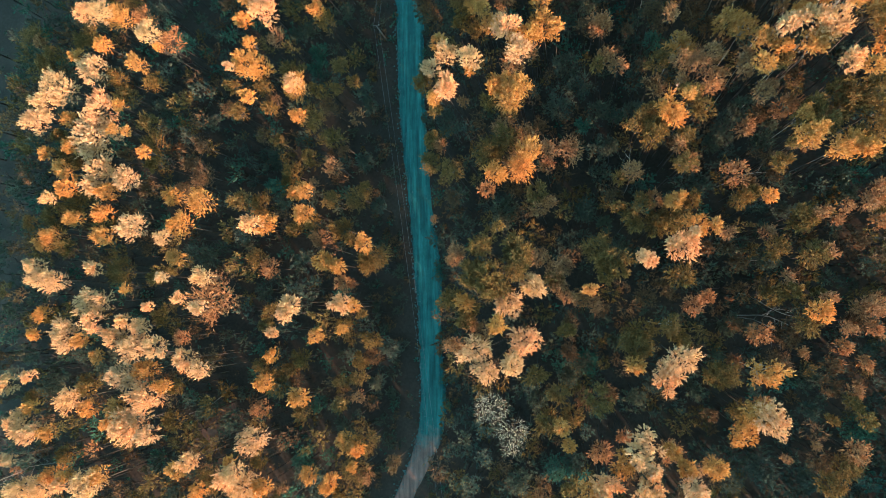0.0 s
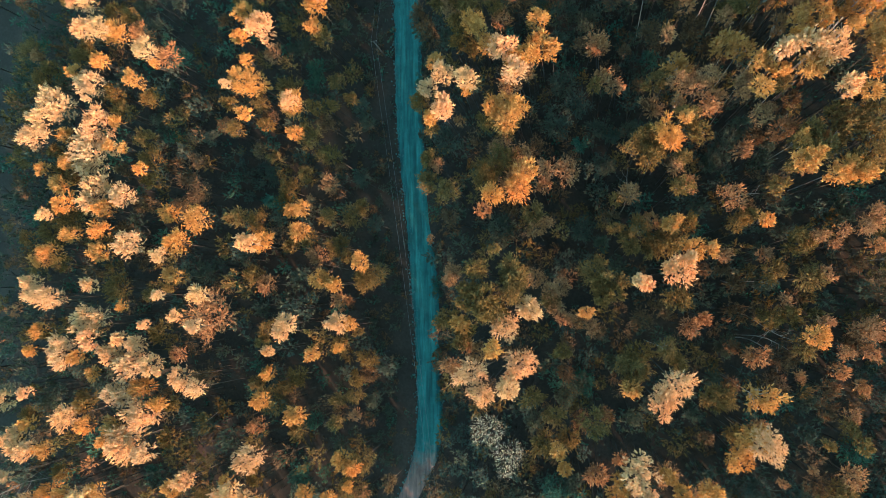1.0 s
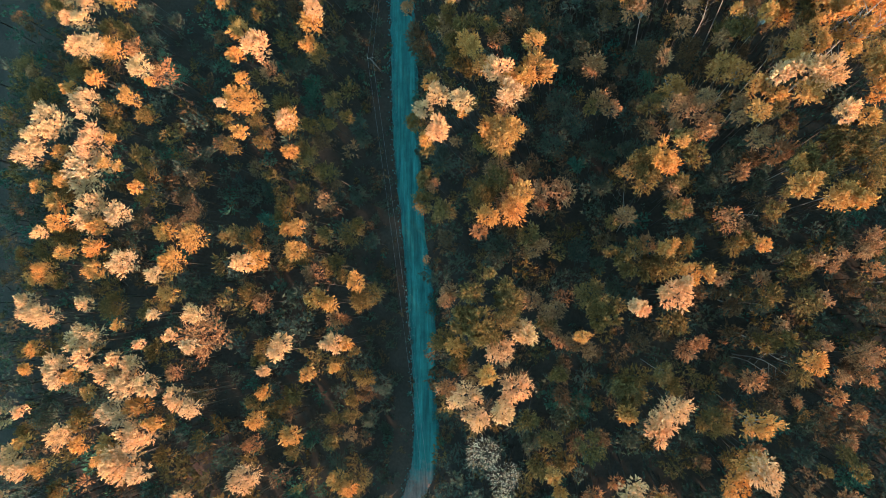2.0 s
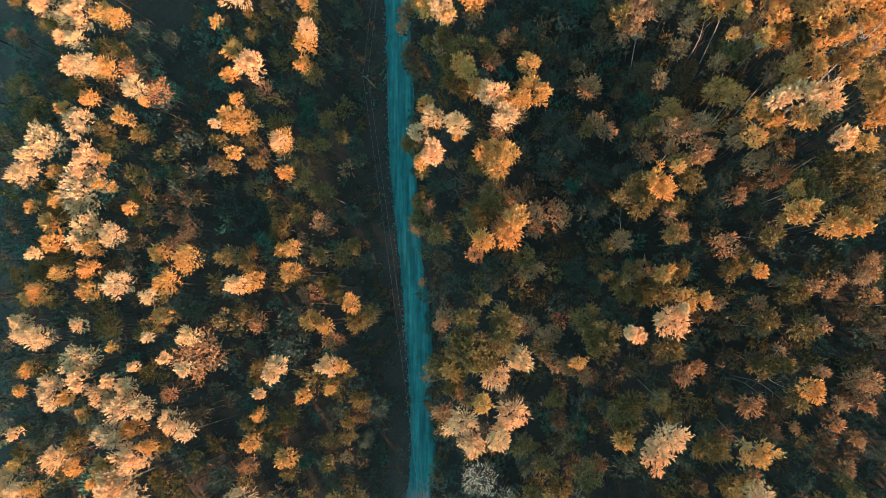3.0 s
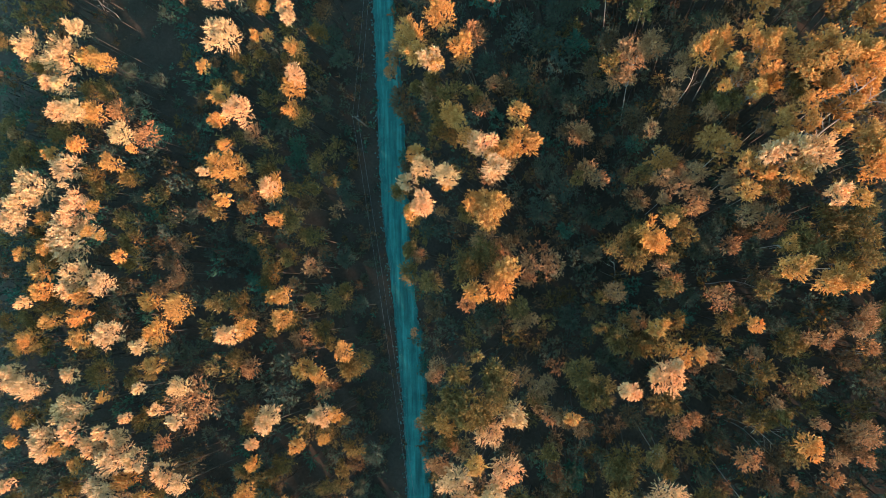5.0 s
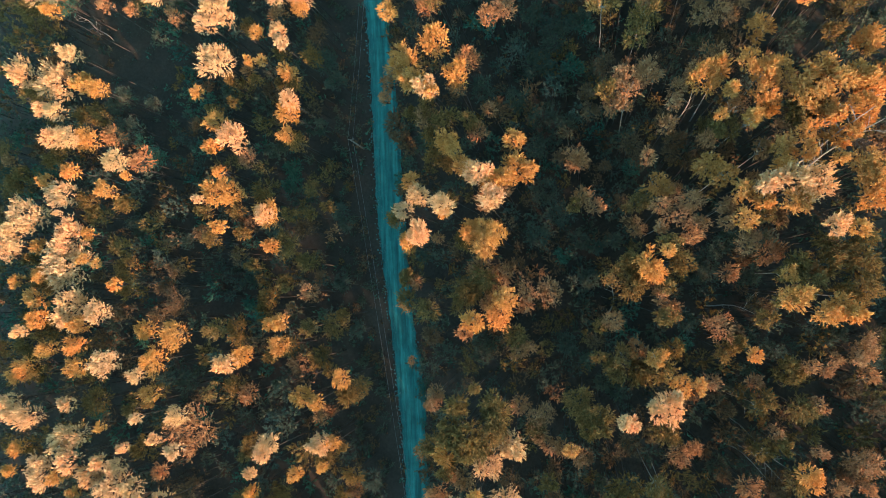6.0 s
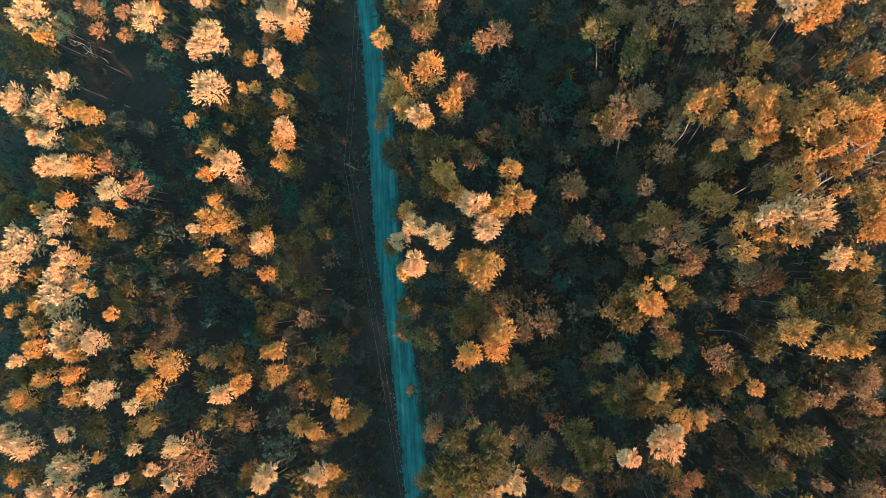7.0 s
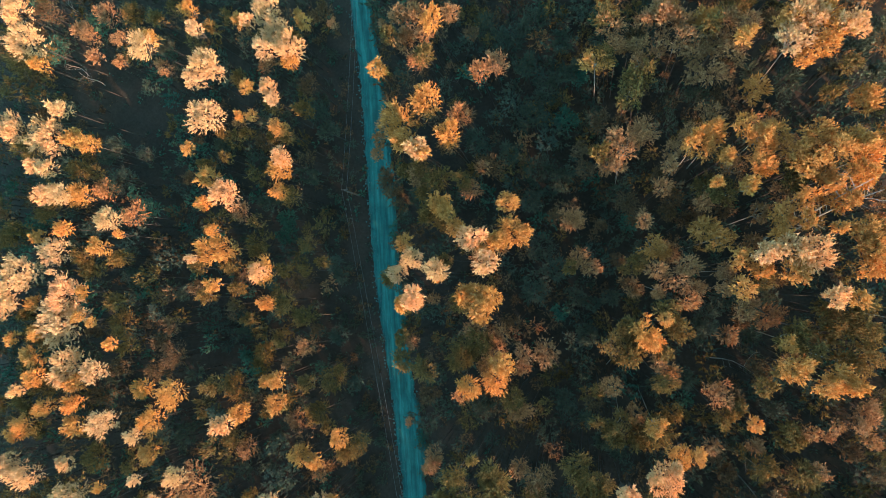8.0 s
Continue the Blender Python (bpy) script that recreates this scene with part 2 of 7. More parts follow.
def build_ground():
    """One sheet to the horizon, finer and uneven under the wood, level along the track."""
    xs = np.concatenate([[-2500, -900, -300, -160], np.arange(-110, 61, 2.0), [110, 250, 900, 2500]])
    ys = np.concatenate([[-2500, -900, -300, -120], np.arange(-60, 111, 2.0), [160, 300, 900, 2500]])
    verts = []
    for y in ys:
        le, ri = track_edges(y)
        for x in xs:
            off = max(le - x, x - ri, 0.0)
            lift = min(off / 6.0, 1.0)
            z = (noise.noise(Vector((x * 0.06, y * 0.06, 3.0))) * 0.8 + noise.noise(Vector((x * 0.31, y * 0.31, 7.0))) * 0.25) * lift - 0.12 * (1 - min(off / 1.5, 1.0)) - 0.03
            verts.append((x, y, z))
    w = len(xs)
    faces = [(j * w + i, j * w + i + 1, (j + 1) * w + i + 1, (j + 1) * w + i) for j in range(len(ys) - 1) for i in range(w - 1)]
    ob = new("ground", mesh_of("ground", verts, faces, [SOIL], smooth=True))
    tagged(ob, "dark forest floor of leaf litter and earth in deep shade", "ground", kind="structure")


def build_track():
    """The gravel track with two worn ruts, a low crown and frayed edges."""
    ys = np.arange(-58, 112, 0.5)
    across = np.array([-0.06, 0.0, 0.10, 0.20, 0.30, 0.40, 0.5, 0.60, 0.70, 0.80, 0.90, 1.0, 1.06])
    height = np.array([-0.16, 0.0, 0.05, 0.02, 0.02, 0.06, 0.07, 0.06, 0.02, 0.02, 0.05, 0.0, -0.16])
    verts, faces, index = [], [], []
    w = len(across)
    for j, y in enumerate(ys):
        le, ri = track_edges(y)
        le += noise.noise(Vector((y * 0.7, 0, 1))) * 0.30 + noise.noise(Vector((y * 2.3, 0, 2))) * 0.12
        ri += noise.noise(Vector((y * 0.6, 5, 1))) * 0.35 + noise.noise(Vector((y * 2.1, 5, 2))) * 0.15
        for a, h in zip(across, height):
            verts.append((le + (ri - le) * a, y, h + noise.noise(Vector((a * 4, y, 9))) * 0.02))
        if j:
            for i in range(w - 1):
                o = (j - 1) * w + i
                faces.append((o, o + 1, o + w + 1, o + w))
                index.append(1 if i in (3, 4, 8, 9) else 0)
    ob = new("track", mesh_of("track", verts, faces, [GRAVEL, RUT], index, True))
    tagged(ob, "narrow gravel forest track, teal shade in its colour, worn wheel ruts", "track", kind="structure")


def build_clearing():
    """A bare brown patch of earth between the trees."""
    verts, faces = [(-52.5, -19.5, 0.14)], []
    for k in range(40):
        a = 2 * math.pi * k / 40
        u, v = math.cos(a) * 8.5, math.sin(a) * 2.4
        s = 1 + 0.25 * noise.noise(Vector((math.cos(a) * 2, math.sin(a) * 2, 5)))
        verts.append((-52.5 + (u * 0.70 - v * 0.71) * s, -19.5 + (u * 0.71 + v * 0.70) * s, -0.35))
    faces = [(0, 1 + k, 1 + (k + 1) % 40) for k in range(40)]
    ob = new("earth_patch", mesh_of("earth_patch", verts, faces, [EARTH], smooth=True))
    tagged(ob, "bare brown earth patch between autumn trees", "bare earth", kind="structure")


def build_verge():
    """Loose stones thrown up along both edges of the track."""
    rng = random.Random(21)
    pieces = []
    for k in range(1500):
        y = rng.uniform(-34, 74)
        le, ri = track_edges(y)
        x = le + rng.gauss(0.05, 0.35) if rng.random() < 0.7 else ri + rng.gauss(-0.1, 0.3)
        r = rng.uniform(0.05, 0.16)
        pts = [(x + r * math.cos(a) * rng.uniform(0.7, 1.2), y + r * math.sin(a) * rng.uniform(0.7, 1.2), -0.04) for a in (0.2, 1.3, 2.4, 3.6, 4.8, 5.7)]
        top = (x + rng.uniform(-0.3, 0.3) * r, y + rng.uniform(-0.3, 0.3) * r, 0.03 + r * rng.uniform(0.5, 0.9))
        pieces.append((pts + [top], [(i, (i + 1) % 6, 6) for i in range(6)]))
    v, f = joined(pieces)
    ob = new("verge_stones", mesh_of("verge_stones", v, f, [STONE]))
    tagged(ob, "loose grey-green stones along the edges of the track", "stones", kind="stuff")


build_ground()
build_track()
build_verge()
build_clearing()


# ---- trees ----
def trunk_mesh(seed, mat, fork_from=0.50, limbs=7, sides=7):
    """A tapered trunk with limbs: height 1, limbs reaching most of a crown of radius 1."""
    rng = random.Random(seed)
    bend = [(0, 0, 0)]
    for z in (0.25, 0.5, 0.75, 0.94):
        bend.append((bend[-1][0] + rng.uniform(-0.06, 0.06), bend[-1][1] + rng.uniform(-0.06, 0.06), z))
    pieces = [tube(bend, [0.062, 0.05, 0.04, 0.028, 0.01], sides)]
    for k in range(limbs):
        a, z = k * 2.4 + rng.uniform(-0.4, 0.4), fork_from + (0.86 - fork_from) / 8 * k
        i = 2 if z < 0.75 else 3
        s = (z - bend[i][2]) / (bend[i + 1][2] - bend[i][2])
        root = [bend[i][m] + s * (bend[i + 1][m] - bend[i][m]) for m in range(3)]
        reach = rng.uniform(0.5, 0.85) * (1.15 - 0.5 * (z - 0.5))
        mid = (root[0] + math.cos(a) * reach * 0.5, root[1] + math.sin(a) * reach * 0.5, z + 0.05)
        tip = (root[0] + math.cos(a + 0.2) * reach, root[1] + math.sin(a + 0.2) * reach, min(z + 0.14, 0.97))
        pieces.append(tube([root, mid, tip], [0.022, 0.015, 0.005], 4))
        fork = (mid[0] + math.cos(a - 0.9) * reach * 0.4, mid[1] + math.sin(a - 0.9) * reach * 0.4, min(z + 0.12, 0.97))
        pieces.append(tube([mid, fork], [0.011, 0.004], 3))
    v, f = joined(pieces)
    return mesh_of("trunk", v, f, [mat], smooth=True)


TRUNKS = [trunk_mesh(s, BARK, 0.80) for s in range(6)]
LOW_TRUNKS = [trunk_mesh(s, BARK, 0.5, 3, 5) for s in range(20, 24)]
PALE_TRUNKS = [trunk_mesh(s, PALE_BARK, 0.80) for s in range(10, 14)]
LOOK = {  # name, how thickly leaved, how far the shoots stand out, how the tree is told of
    "pale": ("aspen_tree", 1.10, 0.85, "broadleaf tree with dense pale peach autumn crown"),
    "gold": ("birch_tree", 1.05, 0.95, "broadleaf tree with golden-orange autumn leaves"),
    "rust": ("beech_tree", 0.85, 1.15, "thin-leaved tree with rust-brown autumn leaves"),
    "olive": ("oak_tree", 1.00, 1.15, "broadleaf tree with olive-green leaves turning gold"),
    "brown": ("hornbeam_tree", 0.85, 1.15, "tree with dull brown leaves in half shade"),
    "dark": ("alder_tree", 0.90, 1.0, "dark green tree shaded by its neighbours"),
    "teal": ("willow_tree", 0.90, 1.0, "blue-green bushy tree in shade"),
    "white": ("poplar_tree", 0.75, 0.8, "sparse tree with small silvery-white leaves"),
}
BUILDS = {  # smaller domes, shoots in all, leaves a shoot, a leaf's length, depth, how loose
    "small": (3, 125, 11, 0.155, 2.0, 0.0),
    "middle": (5, 240, 11, 0.098, 2.0, 0.1),
    "large": (8, 420, 11, 0.068, 1.8, 0.2),
    "open": (9, 250, 12, 0.090, 1.3, 0.6),
    "low": (4, 66, 8, 0.135, 1.3, 0.2),
}
CROWNS = {}
for nth, (kind, (called, thick, spiky, told)) in enumerate(LOOK.items()):
    for mth, (build, (domes, shoots, leaves, leaf, depth, loose)) in enumerate(BUILDS.items()):
        CROWNS[kind, build] = []
        for v in range(6):
            rng = np.random.default_rng(1000 * nth + 100 * mth + v)
            cloud = leaf_cloud(rng, domes + v % 3, max(int(shoots * thick), 20), max(int(leaves * min(thick, 1.0)), 5), leaf * (0.55 if kind == "white" else 1.0), depth, spiky, loose)
            CROWNS[kind, build].append(fast_mesh("crown", cloud, [LEAF[kind]]))
SET = []
tree_rng = random.Random(5)


def tree(kind, x, y, height, radius):
    """One tree: kind of foliage, place, height and crown radius in metres."""
    radius *= 1.20 if x < -18 else 1.38      # fuller crowns east of the track
    SET.append((x, y, radius, height))
    root = new(LOOK[kind][0])
    root.matrix_basis = pose(x, y, -0.15, tree_rng.uniform(-2, 2), tree_rng.uniform(-2, 2), tree_rng.uniform(0, 360))
    told = LOOK[kind][3]
    if radius < 1.3:
        told = "young " + told
    elif radius > 2.6:
        told = "large " + told
    le, ri = track_edges(y)
    if le - 7 < x < ri + 5:
        told += " beside the track"
    tagged(root, told, "tree", LOOK[kind][0].replace("_", " ") + "s of the wood")
    slender = x > 2 and height > 17          # the tall thin trees on the far side show their pale stems
    tall = min(radius * tree_rng.uniform(0.95, 1.25), height / 4.4)
    build = "open" if slender and radius > 1.3 and tree_rng.random() < 0.5 else "small" if radius < 1.35 else "middle" if radius < 1.9 else "large"
    crown = part("crown", tree_rng.choice(CROWNS[kind, build]), root)
    crown.location = (0, 0, height - tall)
    oval = tree_rng.uniform(0.88, 1.13)
    crown.scale = (radius * oval, radius / oval, tall)
    trunk = part("trunk", tree_rng.choice(PALE_TRUNKS if slender and tree_rng.random() < 0.15 else TRUNKS), root)
    girth = min(radius, 2.0) * 0.8
    trunk.scale = (girth, girth, height - 0.3 * tall)


MASS = []


def low_tree(kind, x, y, height, radius, massed=False):
    """A smaller tree of the lower storey, mostly in the shade of the others; the least of them go into one mass."""
    if x < -27 and height > 6:               # the western stand is close-set and nearly of one height
        height, radius = height + 0.6, radius * 1.08
    SET.append((x, y, radius, height))
    tall = min(radius * tree_rng.uniform(1.0, 1.4), height / 3.2)
    oval = tree_rng.uniform(0.88, 1.12)
    lean = pose(x, y, -0.15, tree_rng.uniform(-3, 3), tree_rng.uniform(-3, 3), tree_rng.uniform(0, 360))
    crown_mesh, trunk_data = tree_rng.choice(CROWNS[kind, "low"]), tree_rng.choice(LOW_TRUNKS)
    crown_scale, trunk_scale = (radius * oval, radius / oval, tall), (radius * 0.7, radius * 0.7, height - 0.4 * tall)
    if massed or kind == "olive" or (kind == "dark" and (height < 7.6 or radius < 1.5)):
        MASS.append((kind, crown_mesh, lean @ Matrix.LocRotScale((0, 0, height - tall), None, crown_scale), trunk_data, lean @ Matrix.Diagonal((*trunk_scale, 1))))
        return
    root = new(LOOK[kind][0])
    root.matrix_basis = lean
    tagged(root, "low shaded " + LOOK[kind][3].replace(" shaded by its neighbours", "").replace(" in half shade", "").replace(" in shade", ""), "tree", LOOK[kind][0].replace("_", " ") + "s of the wood")
    crown = part("crown", crown_mesh, root)
    crown.location = (0, 0, height - tall)
    crown.scale = crown_scale
    trunk = part("trunk", trunk_data, root)
    trunk.scale = trunk_scale


tree("brown", -3.5, -21.6, 14.3, 1.00)
tree("brown", -21.7, -21.2, 12.4, 1.09)
tree("brown", 11.6, -21.0, 13.6, 0.96)
tree("brown", 25.5, -17.4, 13.3, 1.16)
tree("brown", 14.5, -13.2, 13.6, 0.72)
tree("brown", -36.5, -11.6, 9.1, 1.19)
tree("brown", 1.2, -11.4, 14.4, 1.10)
tree("brown", 4.1, -11.2, 14.9, 0.96)
tree("brown", 25.8, -9.8, 13.6, 0.91)
tree("brown", -49.0, -9.7, 12.1, 1.93)
tree("brown", 16.8, -9.7, 13.8, 0.70)
tree("brown", -25.5, -8.6, 8.9, 1.30)
tree("brown", 26.1, -7.5, 13.8, 0.91)
tree("brown", 17.3, -7.2, 13.7, 0.82)
tree("brown", 21.7, -6.9, 13.2, 1.05)
tree("brown", 0.1, -6.5, 14.4, 0.99)
tree("brown", -5.4, -5.3, 14.2, 1.14)
tree("brown", 22.5, -4.5, 13.7, 1.39)
tree("brown", -0.1, -4.2, 13.9, 1.13)
tree("brown", 17.4, -3.5, 13.6, 0.71)
tree("brown", 29.5, -3.4, 13.3, 1.14)
tree("brown", 28.5, -3.1, 13.1, 0.80)
tree("brown", 2.6, -2.1, 14.9, 0.86)
tree("brown", 7.7, -0.3, 14.2, 1.10)
tree("brown", 10.3, 0.3, 13.5, 0.97)
tree("brown", 19.6, 0.7, 14.1, 0.82)
tree("brown", -28.9, 1.3, 8.1, 0.90)
tree("brown", 17.7, 2.8, 13.4, 0.95)
tree("brown", 31.2, 3.4, 14.0, 0.79)
tree("brown", 16.2, 4.8, 13.2, 0.84)
tree("brown", 29.5, 5.0, 13.2, 0.92)
tree("brown", 14.5, 5.1, 13.2, 0.73)
tree("brown", 5.3, 10.6, 14.8, 0.86)
tree("brown", -61.6, 10.8, 11.4, 1.58)
tree("brown", -13.5, 11.4, 13.8, 0.93)
tree("brown", 18.8, 11.7, 14.7, 0.82)
tree("brown", 21.7, 12.2, 14.0, 0.82)
tree("brown", -6.4, 12.6, 14.3, 1.16)
tree("brown", 21.1, 14.0, 14.7, 1.05)
tree("brown", -52.5, 14.1, 11.9, 1.08)
tree("brown", -58.6, 14.3, 11.9, 1.57)
tree("brown", -49.8, 16.4, 11.8, 1.68)
tree("brown", 11.4, 16.6, 14.1, 0.86)
tree("brown", -52.0, 18.1, 11.1, 1.32)
tree("brown", -29.8, 18.7, 9.2, 0.90)
tree("brown", 20.3, 19.3, 14.5, 0.95)
tree("brown", -3.1, 19.6, 14.1, 0.90)
tree("brown", -62.4, 19.9, 11.7, 1.12)
tree("brown", -49.8, 20.2, 12.2, 1.22)
tree("brown", 23.8, 23.4, 14.0, 0.83)
tree("brown", 8.6, 23.4, 14.8, 0.62)
tree("brown", -31.9, 25.1, 10.2, 1.20)
tree("brown", -46.0, 25.5, 11.7, 1.23)
tree("brown", 8.1, 25.5, 13.9, 0.75)
tree("brown", -40.1, 26.2, 10.4, 1.23)
tree("brown", 15.3, 29.5, 13.9, 0.99)
tree("brown", 13.5, 30.1, 14.4, 0.86)
tree("brown", 6.7, 30.3, 14.2, 0.63)
tree("brown", 10.1, 30.5, 14.1, 1.00)
tree("brown", 2.2, 30.7, 14.1, 0.90)
tree("brown", 19.1, 30.7, 14.7, 0.84)
tree("brown", 17.1, 30.9, 14.0, 1.10)
tree("brown", 9.6, 32.2, 13.9, 1.13)
tree("brown", 14.4, 32.3, 15.0, 1.10)
tree("brown", 12.8, 34.0, 14.1, 1.00)
tree("brown", -16.2, 34.4, 13.8, 1.24)
tree("brown", 5.4, 35.8, 14.6, 1.02)
tree("brown", -4.8, 37.1, 13.9, 1.20)
tree("brown", -17.7, 37.1, 13.4, 1.26)
tree("brown", 5.4, 38.0, 14.7, 0.89)
tree("brown", -46.1, 39.8, 12.0, 1.08)
tree("brown", 7.4, 41.6, 14.2, 1.02)
tree("brown", 19.4, 42.7, 14.8, 0.70)
tree("brown", -7.4, 43.5, 14.0, 1.08)
tree("brown", 30.4, 44.0, 13.9, 0.80)
tree("brown", -36.8, 44.1, 9.8, 1.09)
tree("brown", -44.9, 45.5, 11.3, 0.78)
tree("brown", 21.0, 45.7, 14.5, 1.18)
tree("brown", -80.8, 46.5, 11.9, 1.03)
tree("brown", 25.3, 47.3, 14.9, 1.04)
tree("brown", 24.9, 49.7, 14.9, 1.16)
tree("brown", 11.9, 50.1, 14.3, 1.23)
tree("brown", -29.0, 50.9, 10.4, 1.34)
tree("brown", -69.7, 51.7, 12.0, 1.08)
tree("brown", -6.6, 52.6, 14.6, 0.78)
tree("brown", -27.2, 60.7, 10.0, 1.34)
tree("brown", -54.3, 64.1, 11.8, 1.11)
tree("brown", -70.6, 67.4, 11.4, 1.67)
tree("dark", -54.0, -27.9, 9.7, 1.24)
tree("dark", -6.3, -22.7, 10.7, 1.47)
tree("dark", 16.9, -20.9, 11.1, 1.11)
tree("dark", 24.9, -20.6, 10.1, 1.09)
tree("dark", 0.2, -19.8, 10.2, 1.32)
tree("dark", 20.0, -19.1, 10.5, 1.48)
tree("dark", -30.0, -18.3, 6.6, 1.52)
tree("dark", -49.8, -16.4, 9.3, 1.53)
tree("dark", -75.7, -14.3, 9.1, 1.98)
tree("dark", 25.1, -12.8, 10.5, 0.97)
tree("dark", -4.0, -12.6, 10.4, 1.19)
tree("dark", -25.3, -11.8, 7.4, 1.32)
tree("dark", 7.1, -11.8, 10.5, 0.89)
tree("dark", 13.3, -11.1, 10.6, 1.00)
tree("dark", 9.2, -10.2, 10.3, 1.02)
tree("dark", -0.4, -10.1, 10.4, 1.18)
tree("dark", 25.4, -9.4, 10.1, 1.45)
tree("dark", 0.6, -8.0, 11.0, 1.30)
tree("dark", 15.8, -7.4, 10.2, 1.00)
tree("dark", -23.2, -7.0, 9.2, 1.43)
tree("dark", 5.1, -5.9, 11.1, 0.90)
tree("dark", 17.1, -3.7, 10.4, 1.24)
tree("dark", 21.3, 4.1, 10.7, 1.23)
tree("dark", 7.3, 4.1, 10.0, 1.04)
tree("dark", -24.7, 4.3, 7.9, 1.04)
tree("dark", -50.3, 4.8, 9.0, 1.73)
tree("dark", -36.8, 4.8, 7.2, 0.93)
tree("dark", 6.0, 5.4, 10.3, 1.17)
tree("dark", 20.8, 6.8, 10.7, 0.87)
tree("dark", -45.0, 7.1, 7.3, 1.11)
tree("dark", 3.9, 8.4, 10.7, 0.92)
tree("dark", -8.4, 8.7, 10.1, 1.10)
tree("dark", 23.7, 9.3, 11.0, 1.10)
tree("dark", 1.7, 10.0, 10.6, 1.33)
tree("dark", -7.6, 10.1, 11.2, 1.63)
tree("dark", 29.4, 11.0, 10.4, 1.21)
tree("dark", -25.2, 11.6, 7.8, 1.20)
tree("dark", 14.8, 12.4, 10.6, 1.27)
tree("dark", 29.4, 13.1, 10.4, 0.97)
tree("dark", 5.0, 17.1, 11.1, 1.05)
tree("dark", 21.2, 17.3, 10.9, 1.25)
tree("dark", 16.1, 17.5, 10.5, 1.28)
tree("dark", -27.4, 17.7, 7.6, 1.37)
tree("dark", -40.9, 19.0, 6.6, 1.44)
tree("dark", 22.6, 19.2, 10.1, 0.88)
tree("dark", 17.9, 19.3, 11.0, 1.51)
tree("dark", 23.6, 20.9, 11.0, 0.99)
tree("dark", 19.7, 21.1, 11.1, 1.26)
tree("dark", 5.2, 21.1, 10.7, 0.93)
tree("dark", -15.0, 21.4, 10.3, 1.42)
tree("dark", 7.0, 21.7, 11.1, 1.05)
tree("dark", 3.3, 21.9, 10.8, 1.07)
tree("dark", -1.3, 22.7, 11.2, 1.48)
tree("dark", -50.1, 24.6, 8.9, 1.12)
tree("dark", 1.4, 24.8, 10.6, 1.48)
tree("dark", -26.8, 25.6, 7.9, 1.07)
tree("dark", -58.1, 27.0, 9.2, 1.63)
tree("dark", -27.0, 27.5, 8.5, 1.36)
tree("dark", 0.1, 28.3, 10.5, 1.63)
tree("dark", -1.1, 33.2, 10.5, 1.23)
tree("dark", -76.0, 33.9, 9.4, 1.54)
tree("dark", -14.5, 35.4, 10.4, 1.44)
tree("dark", 2.9, 35.5, 10.8, 1.35)
tree("dark", -37.5, 36.4, 8.4, 1.10)
tree("dark", -35.0, 37.0, 8.5, 1.25)
tree("dark", 0.3, 37.4, 10.3, 1.65)
tree("dark", -3.0, 39.5, 11.1, 1.38)
tree("dark", -30.2, 39.6, 7.7, 1.09)
tree("dark", -60.3, 41.3, 9.7, 1.98)
tree("dark", -7.2, 41.5, 10.7, 1.41)
tree("dark", 18.4, 43.9, 10.9, 1.38)
tree("dark", -0.3, 43.9, 10.2, 1.67)
tree("dark", 35.8, 44.4, 10.9, 0.94)
tree("dark", -62.0, 44.8, 9.6, 1.33)
tree("dark", -55.5, 45.0, 9.3, 1.15)
tree("dark", 27.7, 45.1, 10.4, 1.35)
tree("dark", -43.5, 45.1, 8.2, 1.29)
tree("dark", -27.7, 45.6, 8.3, 1.55)
tree("dark", -60.4, 46.1, 9.3, 1.67)
tree("dark", 24.4, 46.2, 10.1, 1.12)
tree("dark", 1.8, 47.1, 10.4, 1.61)
tree("dark", 33.9, 47.3, 11.1, 1.19)
tree("dark", -29.4, 48.2, 8.4, 1.71)
tree("dark", 4.5, 48.5, 11.2, 1.18)
tree("dark", 35.5, 49.5, 10.5, 1.43)
tree("dark", -0.6, 49.9, 11.1, 1.34)
tree("dark", 4.1, 52.6, 11.1, 1.32)
tree("dark", -2.5, 54.0, 10.4, 1.64)
tree("dark", 0.9, 54.7, 10.8, 1.62)
tree("dark", -5.1, 55.6, 10.6, 1.38)
tree("dark", -51.6, 59.7, 9.9, 1.60)
tree("gold", -45.9, -24.6, 15.6, 1.12)
tree("gold", -38.9, -24.5, 13.2, 1.28)
tree("gold", -68.2, -24.2, 16.2, 1.34)
tree("gold", -64.4, -23.8, 16.7, 1.02)
tree("gold", -30.0, -23.7, 12.7, 1.39)
tree("gold", -61.2, -23.5, 15.8, 1.32)
tree("gold", -49.1, -22.7, 15.7, 1.28)
tree("gold", -32.6, -22.6, 13.5, 1.18)
tree("gold", -26.6, -21.3, 13.4, 0.69)
tree("gold", -41.3, -21.0, 16.1, 0.83)
tree("gold", 1.0, -19.9, 19.7, 1.25)
tree("gold", -26.4, -19.3, 12.5, 1.11)
tree("gold", -27.5, -18.5, 12.6, 1.25)
tree("gold", -68.5, -18.3, 16.7, 1.34)
tree("gold", 10.6, -18.0, 19.0, 0.89)
tree("gold", 5.1, -16.8, 19.9, 1.12)
tree("gold", 13.6, -16.7, 20.0, 1.08)
tree("gold", -59.4, -16.6, 15.6, 1.03)
tree("gold", -0.3, -16.2, 18.8, 0.70)
tree("gold", 9.3, -16.0, 19.7, 0.77)
tree("gold", -70.7, -15.9, 16.5, 1.04)
tree("gold", -62.0, -14.9, 16.2, 1.17)
tree("gold", -58.1, -14.7, 16.2, 1.30)
